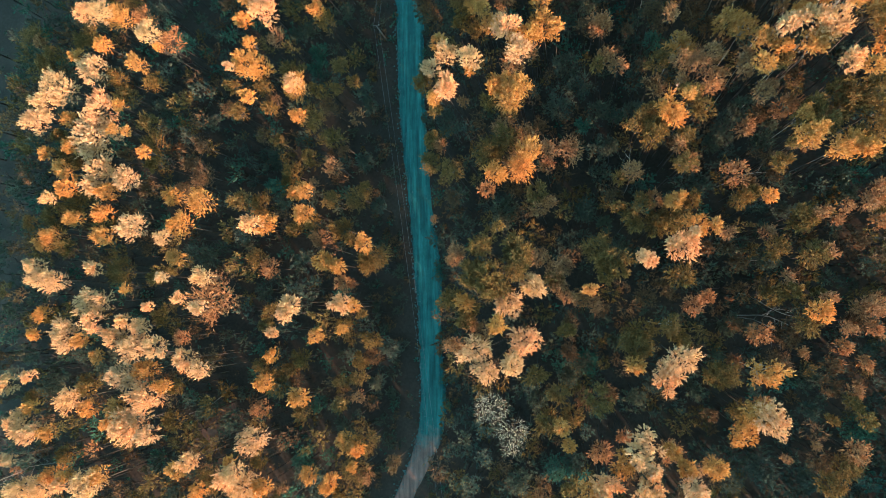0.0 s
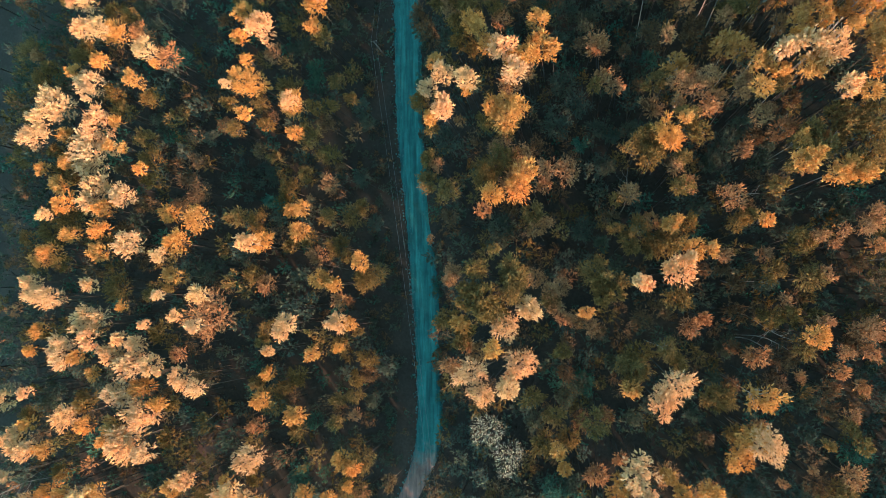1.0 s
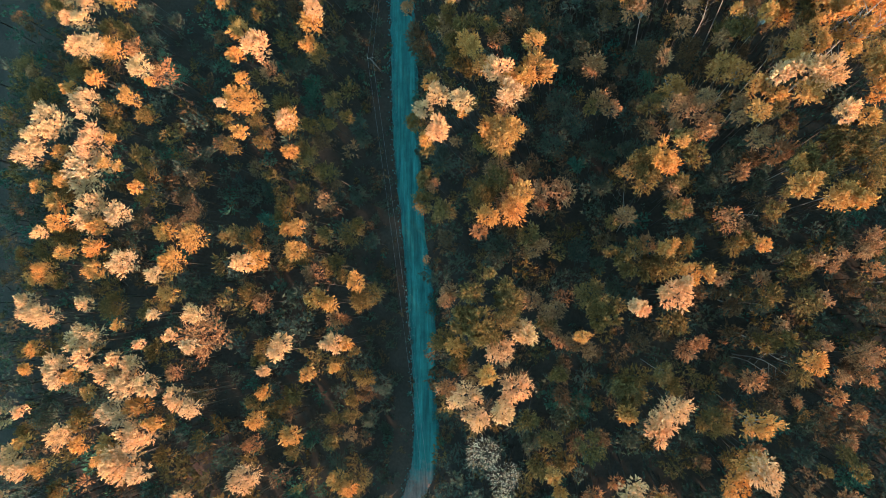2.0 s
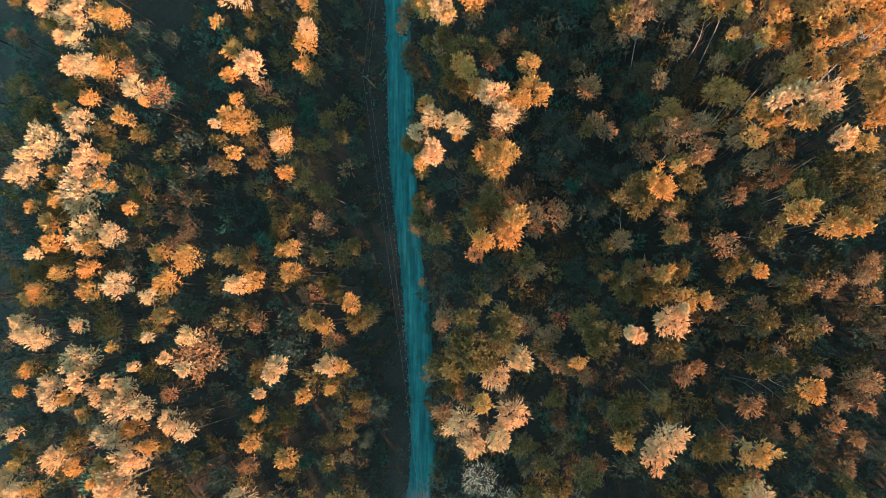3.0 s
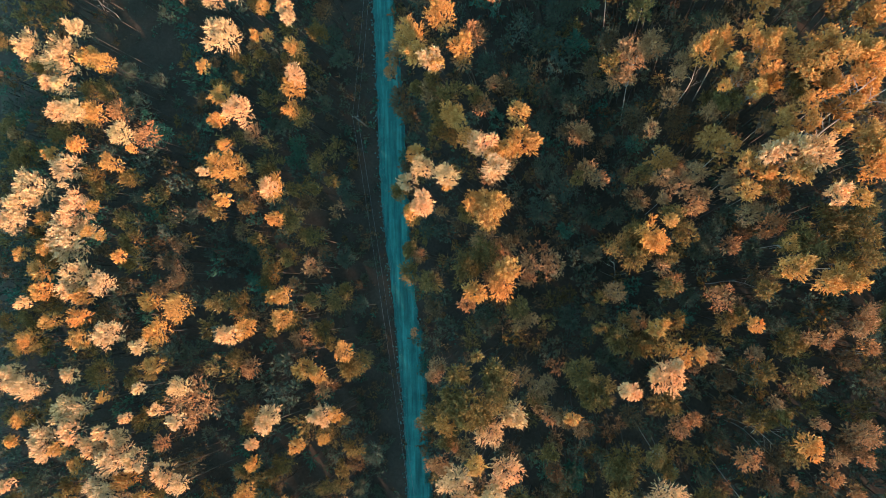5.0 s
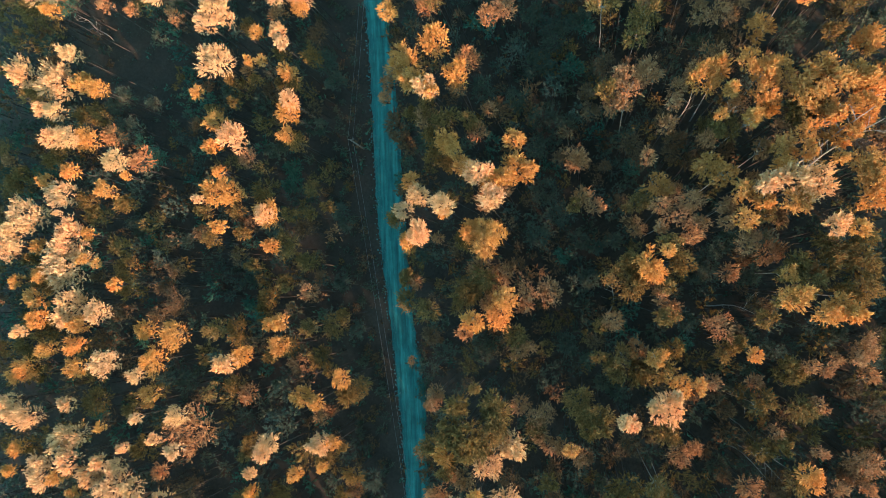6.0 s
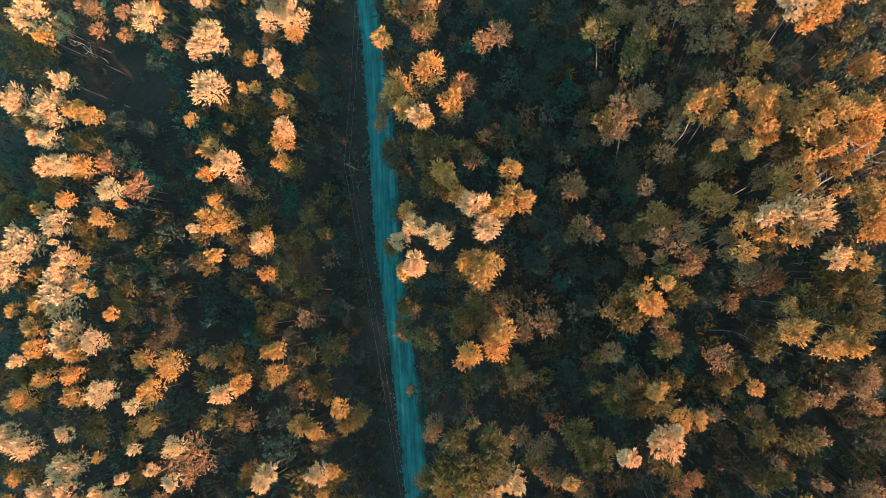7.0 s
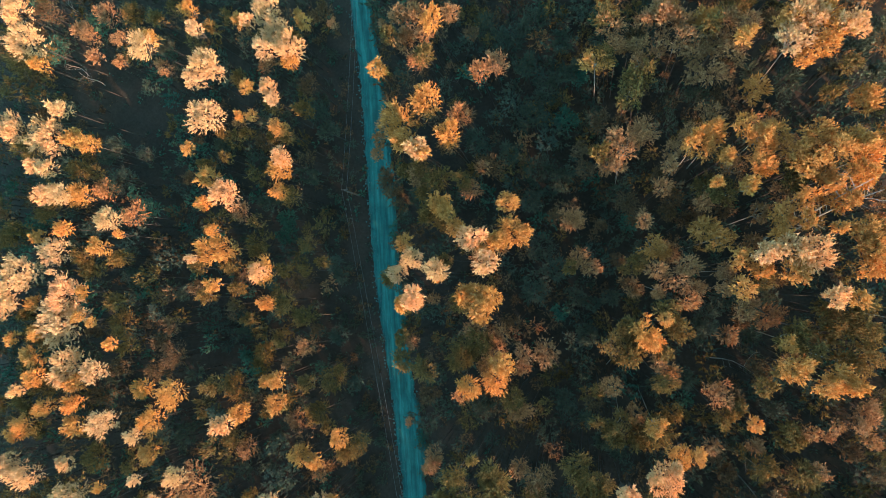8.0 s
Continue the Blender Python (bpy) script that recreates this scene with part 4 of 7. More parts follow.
tree("pale", 8.0, -17.1, 21.3, 0.65)
tree("pale", -55.7, -16.9, 17.7, 2.41)
tree("pale", 6.3, -16.0, 21.6, 1.62)
tree("pale", -64.8, -14.2, 17.1, 1.74)
tree("pale", -52.8, -13.2, 17.9, 2.08)
tree("pale", -75.9, -12.8, 17.0, 1.50)
tree("pale", 17.9, -11.9, 20.9, 1.47)
tree("pale", -56.8, -11.2, 17.2, 1.85)
tree("pale", -71.1, -10.8, 17.2, 0.89)
tree("pale", -45.2, -10.1, 17.5, 1.23)
tree("pale", 8.6, -9.1, 20.8, 1.18)
tree("pale", -47.1, -8.7, 17.9, 1.51)
tree("pale", -8.8, -7.9, 20.6, 1.16)
tree("pale", -50.2, -7.9, 17.5, 0.70)
tree("pale", -5.5, -7.2, 21.5, 1.24)
tree("pale", -54.8, -6.9, 17.7, 1.83)
tree("pale", -9.2, -6.5, 20.8, 1.39)
tree("pale", -52.0, -6.3, 17.8, 1.40)
tree("pale", -58.2, -6.2, 17.1, 1.58)
tree("pale", 10.1, -5.9, 21.3, 1.49)
tree("pale", -66.9, -5.6, 17.3, 2.06)
tree("pale", -4.5, -5.2, 20.5, 1.48)
tree("pale", -36.4, -5.2, 14.8, 0.83)
tree("pale", -53.9, -3.9, 17.2, 1.28)
tree("pale", -56.2, -3.7, 17.7, 0.99)
tree("pale", -61.0, -3.6, 18.2, 1.43)
tree("pale", -35.0, -3.1, 15.3, 1.24)
tree("pale", -45.3, -2.4, 18.2, 1.09)
tree("pale", -53.0, -1.9, 17.4, 0.71)
tree("pale", -34.8, -1.8, 15.2, 1.38)
tree("pale", -28.9, -1.6, 14.8, 0.75)
tree("pale", -27.3, -1.3, 15.1, 1.35)
tree("pale", -48.1, -1.3, 17.1, 0.84)
tree("pale", -6.5, -1.3, 20.9, 1.38)
tree("pale", -62.2, -0.8, 17.6, 2.17)
tree("pale", -4.8, 0.7, 21.6, 1.36)
tree("pale", -71.0, 1.4, 17.1, 1.65)
tree("pale", -45.8, 1.4, 17.3, 1.25)
tree("pale", -67.2, 1.5, 17.9, 1.62)
tree("pale", -49.8, 2.1, 18.0, 0.77)
tree("pale", -61.8, 2.6, 17.0, 1.10)
tree("pale", 7.7, 3.6, 20.7, 0.77)
tree("pale", -71.0, 3.8, 17.8, 1.19)
tree("pale", 6.3, 4.0, 21.5, 0.65)
tree("pale", 10.6, 4.6, 21.1, 1.41)
tree("pale", 9.6, 5.4, 20.6, 0.66)
tree("pale", 11.3, 6.3, 20.9, 0.65)
tree("pale", -51.2, 7.7, 17.3, 1.14)
tree("pale", -56.2, 8.3, 18.0, 1.72)
tree("pale", -38.8, 8.4, 18.0, 1.36)
tree("pale", -68.7, 12.8, 17.7, 0.97)
tree("pale", -62.2, 15.3, 17.2, 2.51)
tree("pale", -57.4, 15.5, 17.3, 1.60)
tree("pale", 26.2, 21.2, 22.7, 0.95)
tree("pale", -63.8, 21.6, 17.1, 2.99)
tree("pale", -13.0, 22.4, 20.3, 1.10)
tree("pale", -13.4, 23.4, 20.8, 0.97)
tree("pale", -72.6, 23.5, 17.2, 1.69)
tree("pale", -70.6, 24.5, 17.0, 0.92)
tree("pale", -10.8, 25.2, 21.1, 1.20)
tree("pale", -62.6, 25.6, 17.1, 2.10)
tree("pale", 21.5, 25.7, 22.2, 0.94)
tree("pale", -15.5, 25.9, 19.2, 1.01)
tree("pale", 23.0, 26.0, 22.9, 1.33)
tree("pale", 24.9, 26.1, 22.8, 1.42)
tree("pale", -70.8, 26.3, 18.1, 1.52)
tree("pale", -5.3, 26.7, 21.5, 1.29)
tree("pale", -13.4, 26.8, 19.9, 1.11)
tree("pale", -33.9, 27.0, 15.8, 1.19)
tree("pale", -62.6, 28.2, 17.5, 0.52)
tree("pale", -6.5, 28.6, 21.3, 1.30)
tree("pale", -69.1, 28.7, 17.7, 2.28)
tree("pale", -41.8, 29.1, 17.5, 0.70)
tree("pale", -63.6, 31.4, 17.0, 1.82)
tree("pale", -54.7, 34.6, 17.9, 1.61)
tree("pale", -38.5, 36.5, 16.7, 1.84)
tree("pale", -62.2, 38.2, 17.3, 1.66)
tree("pale", -65.0, 38.7, 17.2, 1.53)
tree("pale", -12.1, 39.0, 20.4, 1.24)
tree("pale", -30.3, 40.3, 16.2, 1.40)
tree("pale", -63.9, 41.7, 17.7, 1.29)
tree("pale", -66.6, 42.3, 17.1, 1.08)
tree("pale", 25.2, 44.9, 22.1, 1.22)
tree("pale", 28.3, 46.1, 22.3, 1.10)
tree("pale", -65.5, 46.3, 17.2, 2.46)
tree("pale", -40.6, 46.6, 16.9, 2.16)
tree("pale", 25.8, 46.9, 22.3, 1.51)
tree("pale", -31.6, 48.1, 15.6, 0.97)
tree("pale", -70.1, 48.1, 17.6, 2.02)
tree("pale", -32.0, 49.4, 16.0, 1.25)
tree("pale", -62.4, 49.7, 17.0, 1.38)
tree("pale", -41.9, 51.5, 16.9, 1.42)
tree("pale", -39.5, 52.7, 15.7, 1.43)
tree("pale", -40.9, 53.1, 17.3, 1.83)
tree("pale", -29.6, 54.0, 16.7, 1.92)
tree("pale", -31.7, 54.8, 16.1, 1.53)
tree("pale", -31.1, 56.6, 15.9, 1.95)
tree("pale", -48.3, 56.7, 18.1, 1.71)
tree("pale", -41.5, 58.2, 17.0, 1.07)
tree("pale", -34.2, 58.7, 15.9, 0.99)
tree("pale", -32.0, 58.9, 15.9, 1.82)
tree("pale", -68.8, 60.6, 17.3, 2.30)
tree("pale", -68.8, 63.6, 18.2, 1.83)
tree("rust", -37.4, -25.4, 9.7, 0.74)
tree("rust", -26.2, -23.6, 9.9, 1.15)
tree("rust", -48.7, -20.4, 12.2, 0.74)
tree("rust", 12.7, -19.0, 14.9, 0.59)
tree("rust", -45.4, -18.9, 13.2, 0.58)
tree("rust", 3.1, -17.4, 16.1, 1.08)
tree("rust", 14.1, -17.3, 14.9, 0.82)
tree("rust", 21.0, -17.1, 14.7, 0.46)
tree("rust", 9.5, -16.6, 15.4, 1.19)
tree("rust", 27.7, -15.8, 15.4, 1.11)
tree("rust", -41.2, -15.7, 9.6, 1.34)
tree("rust", 23.4, -15.6, 14.6, 0.46)
tree("rust", 5.2, -15.5, 16.0, 0.72)
tree("rust", -26.9, -13.2, 9.9, 0.86)
tree("rust", 18.7, -12.0, 14.6, 0.93)
tree("rust", 27.4, -9.8, 14.9, 0.66)
tree("rust", 28.9, -7.1, 14.6, 0.72)
tree("rust", -12.2, -6.9, 15.2, 0.76)
tree("rust", 22.7, -6.2, 14.7, 0.57)
tree("rust", -51.4, -6.1, 13.0, 1.19)
tree("rust", -13.2, -6.0, 15.6, 1.02)
tree("rust", 26.2, -5.7, 15.5, 0.77)
tree("rust", -10.3, -4.7, 15.2, 1.14)
tree("rust", 19.5, -4.3, 14.8, 1.15)
tree("rust", -11.4, -3.9, 16.1, 0.88)
tree("rust", 30.1, -3.8, 14.6, 0.78)
tree("rust", 27.1, -3.8, 15.4, 0.66)
tree("rust", 13.0, -1.5, 14.5, 1.07)
tree("rust", 29.4, -1.5, 14.5, 1.12)
tree("rust", 30.2, -1.3, 15.4, 1.10)
tree("rust", 2.9, -1.0, 16.1, 0.96)
tree("rust", -46.8, -0.8, 13.2, 3.08)
tree("rust", 25.6, -0.5, 14.6, 0.68)
tree("rust", 0.9, -0.3, 15.3, 0.98)
tree("rust", -0.9, -0.2, 16.0, 0.85)
tree("rust", 14.6, 0.0, 14.5, 0.71)
tree("rust", -1.8, 0.8, 15.9, 0.98)
tree("rust", -29.6, 1.5, 10.4, 1.16)
tree("rust", 21.3, 1.8, 15.5, 0.68)
tree("rust", -2.3, 2.2, 16.3, 1.10)
tree("rust", -0.5, 2.7, 15.6, 0.98)
tree("rust", -40.6, 3.4, 9.5, 1.37)
tree("rust", -3.2, 3.6, 15.9, 0.99)
tree("rust", -13.7, 4.1, 15.8, 0.77)
tree("rust", 26.0, 4.6, 15.4, 0.79)
tree("rust", -13.5, 5.0, 15.3, 1.04)
tree("rust", 20.3, 5.9, 14.4, 0.82)
tree("rust", 16.4, 5.9, 15.1, 0.82)
tree("rust", 26.6, 7.1, 14.7, 0.57)
tree("rust", 30.6, 7.1, 15.3, 0.78)
tree("rust", -33.4, 7.2, 9.5, 1.34)
tree("rust", 25.0, 8.2, 16.1, 0.73)
tree("rust", -15.7, 8.5, 14.7, 0.46)
tree("rust", 27.1, 8.8, 15.5, 0.62)
tree("rust", 29.0, 8.8, 16.4, 0.66)
tree("rust", -3.2, 9.4, 15.4, 1.13)
tree("rust", 30.2, 9.6, 15.5, 1.11)
tree("rust", -1.6, 10.1, 15.9, 0.62)
tree("rust", 8.6, 10.3, 16.4, 0.95)
tree("rust", 30.4, 10.9, 16.0, 0.66)
tree("rust", -9.3, 12.0, 16.1, 0.89)
tree("rust", 6.6, 12.3, 18.0, 1.05)
tree("rust", 16.2, 12.5, 18.1, 1.12)
tree("rust", -2.5, 14.4, 15.2, 0.88)
tree("rust", -6.2, 14.5, 15.6, 1.27)
tree("rust", -34.1, 14.7, 9.2, 0.76)
tree("rust", 10.7, 15.1, 18.4, 0.80)
tree("rust", -2.4, 15.6, 16.0, 1.00)
tree("rust", 0.0, 16.2, 15.8, 1.37)
tree("rust", -5.8, 16.3, 16.2, 1.51)
tree("rust", -30.9, 16.8, 10.4, 1.33)
tree("rust", -15.2, 17.7, 14.7, 0.80)
tree("rust", 24.9, 17.9, 18.6, 0.65)
tree("rust", -4.9, 18.6, 15.4, 1.27)
tree("rust", -6.7, 18.9, 16.4, 1.39)
tree("rust", 26.1, 19.8, 18.4, 0.76)
tree("rust", 19.7, 20.6, 18.7, 1.00)
tree("rust", 20.9, 21.2, 18.0, 0.56)
tree("rust", 14.3, 21.5, 18.6, 0.79)
tree("rust", 17.1, 22.1, 18.9, 0.67)
tree("rust", 15.3, 22.4, 18.0, 1.03)
tree("rust", 11.8, 22.8, 18.4, 0.69)
tree("rust", -12.0, 23.1, 15.4, 0.66)
tree("rust", 13.9, 23.3, 18.4, 1.03)
tree("rust", 17.6, 23.6, 18.5, 0.79)
tree("rust", 18.3, 24.1, 18.6, 0.78)
tree("rust", 12.1, 24.5, 18.6, 1.03)
tree("rust", 14.8, 25.0, 18.5, 1.14)
tree("rust", 5.0, 25.2, 16.1, 0.86)
tree("rust", 4.2, 26.2, 16.3, 1.11)
tree("rust", -6.7, 26.3, 15.9, 1.28)
tree("rust", -4.5, 27.6, 15.2, 0.90)
tree("rust", 21.6, 29.5, 18.6, 0.89)
tree("rust", 10.7, 29.7, 18.0, 0.82)
tree("rust", 4.3, 30.0, 16.0, 0.99)
tree("rust", 4.0, 30.8, 15.7, 1.25)
tree("rust", 16.5, 30.8, 18.6, 0.91)
tree("rust", 23.8, 31.1, 18.4, 1.00)
tree("rust", 20.9, 32.0, 18.0, 0.79)
tree("rust", 12.7, 33.3, 18.3, 0.93)
tree("rust", -38.7, 34.7, 11.5, 1.21)
tree("rust", 13.4, 35.0, 18.9, 0.81)
tree("rust", -7.2, 35.2, 16.0, 1.04)
tree("rust", 9.2, 35.3, 17.8, 0.83)
tree("rust", -54.8, 35.7, 12.7, 1.56)
tree("rust", 24.3, 35.7, 18.3, 1.23)
tree("rust", 14.0, 36.7, 17.9, 1.05)
tree("rust", 9.4, 36.7, 18.9, 1.17)
tree("rust", -13.2, 36.8, 16.0, 1.33)
tree("rust", -5.2, 37.1, 15.4, 0.78)
tree("rust", -76.4, 37.1, 13.0, 0.99)
tree("rust", 15.3, 37.5, 18.3, 0.81)
tree("rust", 8.7, 37.8, 18.5, 0.83)
tree("rust", 10.1, 37.9, 18.0, 1.07)
tree("rust", 10.8, 38.6, 18.5, 1.29)
tree("rust", -18.4, 39.5, 14.4, 0.83)
tree("rust", -59.9, 39.6, 12.9, 1.43)
tree("rust", -9.5, 39.9, 16.3, 1.05)
tree("rust", -18.4, 42.0, 14.4, 0.97)
tree("rust", -8.7, 43.1, 15.3, 1.20)
tree("rust", -16.8, 43.4, 14.9, 1.10)
tree("rust", 17.9, 44.0, 18.6, 1.11)
tree("rust", 23.2, 44.9, 18.5, 0.54)
tree("rust", 10.9, 45.6, 18.2, 0.92)
tree("rust", 16.8, 46.0, 18.2, 1.24)
tree("rust", 20.5, 46.1, 18.9, 1.21)
tree("rust", 18.7, 46.7, 18.0, 1.35)
tree("rust", 15.7, 46.8, 18.7, 1.12)
tree("rust", -39.0, 46.9, 11.2, 1.08)
tree("rust", 9.4, 47.6, 18.1, 0.81)
tree("rust", 13.5, 47.7, 18.0, 1.03)
tree("rust", -5.7, 47.8, 15.7, 1.02)
tree("rust", 19.9, 48.6, 17.9, 1.23)
tree("rust", -4.2, 48.7, 15.6, 1.27)
tree("rust", 22.3, 48.7, 18.5, 0.99)
tree("rust", 9.2, 49.7, 18.3, 1.16)
tree("rust", 14.7, 49.9, 17.9, 0.92)
tree("rust", -12.9, 49.9, 15.4, 1.05)
tree("rust", 13.4, 50.3, 18.4, 1.37)
tree("rust", 13.8, 50.7, 18.9, 0.90)
tree("rust", 11.8, 50.8, 18.2, 1.04)
tree("rust", -14.5, 53.2, 15.4, 1.33)
tree("rust", -12.4, 53.5, 15.3, 0.92)
tree("rust", -13.9, 53.6, 14.8, 0.80)
tree("rust", -34.5, 54.4, 11.1, 1.20)
tree("rust", -8.9, 55.2, 15.7, 1.04)
tree("rust", -49.6, 55.5, 12.6, 1.08)
tree("rust", -16.9, 55.6, 14.9, 0.54)
tree("rust", -12.6, 55.8, 15.7, 1.18)
tree("rust", -14.9, 56.1, 15.1, 1.34)
tree("rust", -55.9, 56.9, 13.1, 0.94)
tree("rust", -25.0, 57.8, 12.0, 0.72)
tree("rust", -61.0, 58.4, 12.3, 1.12)
tree("rust", -56.1, 59.8, 12.9, 1.10)
tree("rust", -62.0, 61.4, 12.3, 1.29)
tree("rust", -64.0, 63.0, 12.3, 1.45)
tree("rust", -59.6, 65.2, 12.4, 1.60)
tree("teal", -36.2, -23.2, 6.5, 1.69)
tree("teal", -1.7, -20.6, 10.2, 1.46)
tree("teal", -33.9, -15.1, 7.2, 1.28)
tree("teal", 30.1, -14.8, 10.1, 1.44)
tree("teal", 1.9, -8.2, 10.2, 1.18)
tree("teal", -41.9, 15.4, 6.3, 0.96)
tree("teal", 1.9, 20.3, 10.6, 0.94)
tree("teal", 9.8, 30.2, 10.6, 1.06)
tree("teal", -34.7, 32.1, 7.5, 1.57)
tree("teal", -34.7, 34.2, 7.3, 1.42)
tree("teal", -55.4, 36.9, 8.9, 1.64)
tree("teal", 3.8, 42.6, 10.4, 1.37)
tree("teal", 5.8, 47.9, 10.5, 1.06)
tree("teal", 8.1, 54.3, 10.4, 1.19)
tree("teal", -71.9, 62.6, 9.0, 2.05)
tree("white", -7.1, -15.8, 17.0, 1.80)
tree("white", -8.6, -12.8, 17.7, 1.80)
low_tree("teal", -47.5, 72.7, 10.0, 1.6)
low_tree("dark", -74.7, 18.8, 7.7, 1.5)
low_tree("dark", -85.9, -12.8, 8.3, 1.7)
low_tree("olive", -31.9, 32.4, 5.8, 1.3)
low_tree("olive", -81.6, 69.3, 10.9, 2.0)
low_tree("dark", -79.3, 43.9, 5.3, 1.5)
low_tree("dark", -69.3, -12.5, 7.3, 1.6)
low_tree("brown", 32.0, 46.4, 12.6, 1.9)
low_tree("brown", -34.2, 62.4, 6.6, 1.8)
low_tree("brown", -33.1, 37.3, 7.1, 1.5)
low_tree("dark", -64.7, -30.6, 9.7, 1.8)
low_tree("dark", -40.1, -12.4, 5.1, 1.5)
low_tree("rust", -1.5, 40.8, 8.8, 1.8)
low_tree("teal", -42.1, -14.3, 4.4, 1.1)
low_tree("brown", 1.8, 67.1, 8.1, 2.5)
low_tree("teal", 6.1, -25.0, 7.0, 1.5)
low_tree("olive", 12.7, 71.9, 11.6, 1.9)
low_tree("dark", -54.9, 40.7, 3.7, 1.6)
low_tree("dark", -19.7, 62.8, 9.6, 2.7)
low_tree("brown", 25.4, -25.7, 6.1, 1.6)
low_tree("brown", 1.2, -25.7, 6.8, 1.6)
low_tree("dark", -44.2, 53.9, 9.4, 2.3)
low_tree("dark", -83.2, -4.1, 9.9, 1.9)
low_tree("brown", 3.3, 63.6, 7.5, 1.6)
low_tree("dark", 22.9, 57.8, 13.7, 2.1)
low_tree("dark", -37.0, -30.5, 7.5, 1.5)
low_tree("teal", 31.2, 13.4, 9.0, 2.2)
low_tree("dark", -33.8, 0.7, 10.4, 2.1)
low_tree("olive", -84.3, 59.9, 10.7, 1.9)
low_tree("dark", 9.1, 52.3, 8.3, 2.6)
low_tree("dark", -84.3, 17.8, 8.0, 2.3)
low_tree("dark", -69.9, 40.9, 7.9, 2.1)
low_tree("dark", -12.2, -20.2, 7.4, 2.6)
low_tree("dark", -79.5, 16.2, 8.3, 2.0)
low_tree("dark", -12.0, 66.2, 8.4, 2.6)
low_tree("brown", -44.3, 50.9, 7.4, 1.4)
low_tree("dark", 6.0, 42.0, 8.1, 2.3)
low_tree("olive", 3.9, 51.5, 7.3, 1.7)
low_tree("brown", -55.1, 19.9, 8.0, 2.2)
low_tree("dark", -15.8, 6.3, 8.1, 1.9)
low_tree("dark", -74.1, 51.9, 7.8, 1.5)
low_tree("olive", -80.6, -4.7, 8.3, 1.6)
low_tree("dark", 22.6, 3.6, 6.4, 2.2)
low_tree("teal", -36.5, -27.1, 9.6, 1.8)
low_tree("dark", 0.7, 49.5, 9.5, 2.3)
low_tree("dark", -36.8, 26.0, 9.3, 2.2)
low_tree("dark", 21.8, 63.1, 14.2, 1.8)
low_tree("dark", 13.4, -26.2, 9.8, 2.2)
low_tree("olive", -49.1, -21.4, 8.6, 1.8)
low_tree("brown", -17.6, 29.6, 9.0, 2.3)
low_tree("olive", -80.6, 22.1, 10.1, 1.6)
low_tree("dark", -80.7, 1.6, 8.8, 1.8)
low_tree("dark", 32.5, -30.4, 7.6, 2.4)
low_tree("rust", 25.3, 69.0, 11.9, 2.2)
low_tree("brown", -55.8, 71.2, 8.0, 2.2)
low_tree("dark", -12.6, 8.4, 8.3, 1.9)
low_tree("dark", 28.6, 63.5, 10.5, 2.7)
low_tree("brown", -37.1, 67.1, 7.9, 1.5)
low_tree("dark", -51.8, 39.3, 4.6, 1.4)
low_tree("olive", -76.8, -28.2, 8.1, 1.8)
low_tree("dark", -47.0, 51.3, 3.6, 1.1)
low_tree("dark", -43.9, 8.0, 10.1, 1.6)
low_tree("dark", -38.4, 43.6, 7.7, 2.2)
low_tree("olive", -66.6, 10.3, 10.2, 1.9)
low_tree("brown", -57.5, 21.0, 7.1, 1.9)
low_tree("brown", -8.4, 73.1, 8.7, 2.6)
low_tree("brown", -36.5, -19.5, 10.4, 1.8)
low_tree("teal", -75.4, -25.8, 6.6, 2.1)
low_tree("teal", -16.1, 59.8, 9.6, 2.3)
low_tree("dark", -37.6, 12.4, 10.2, 1.4)
low_tree("brown", 35.2, 5.8, 8.1, 2.7)
low_tree("rust", 15.3, 58.8, 13.7, 1.7)
low_tree("brown", -16.3, 73.4, 10.7, 1.8)
low_tree("teal", -38.6, 14.4, 10.3, 1.6)
low_tree("dark", -77.8, 29.3, 6.5, 1.5)
low_tree("olive", -45.1, 4.4, 10.4, 1.5)
low_tree("olive", -36.8, 33.9, 10.4, 1.3)
low_tree("dark", -86.8, -8.3, 9.7, 1.7)
low_tree("dark", -56.9, -8.7, 7.1, 1.8)
low_tree("brown", -78.5, -16.5, 8.1, 2.3)
low_tree("dark", -43.6, 57.3, 8.9, 2.0)
low_tree("dark", 7.9, 25.1, 10.7, 1.8)
low_tree("dark", 8.1, 63.0, 10.7, 1.8)
low_tree("dark", -58.5, 23.6, 8.1, 2.3)
low_tree("olive", -61.7, 39.5, 9.4, 1.3)
low_tree("brown", -59.4, -13.6, 8.5, 2.0)
low_tree("brown", -31.5, 62.5, 5.2, 1.2)
low_tree("dark", -82.0, 58.6, 7.2, 1.5)
low_tree("dark", -1.0, 24.9, 10.5, 2.2)
low_tree("dark", -48.1, 30.6, 4.8, 1.6)
low_tree("olive", -87.3, 25.6, 9.8, 1.4)
low_tree("brown", -0.5, -30.0, 9.1, 2.4)
low_tree("olive", 17.9, -22.3, 6.6, 2.3)
low_tree("dark", -13.7, -15.7, 6.4, 1.9)
low_tree("brown", -68.9, -15.9, 7.3, 1.6)
low_tree("dark", -80.8, -25.4, 8.3, 1.7)
low_tree("teal", -76.2, 22.8, 8.3, 1.4)
low_tree("brown", -80.7, 7.6, 9.0, 2.1)
low_tree("dark", 6.0, 60.1, 9.2, 2.5)
low_tree("brown", -31.8, -30.0, 6.0, 1.8)
low_tree("brown", 22.1, 43.5, 10.3, 2.2)
low_tree("olive", -84.3, -15.7, 10.8, 1.5)
low_tree("dark", -18.9, 58.6, 10.4, 1.8)
low_tree("teal", -77.1, -31.7, 8.1, 1.5)
low_tree("olive", 0.9, 45.3, 6.4, 2.4)
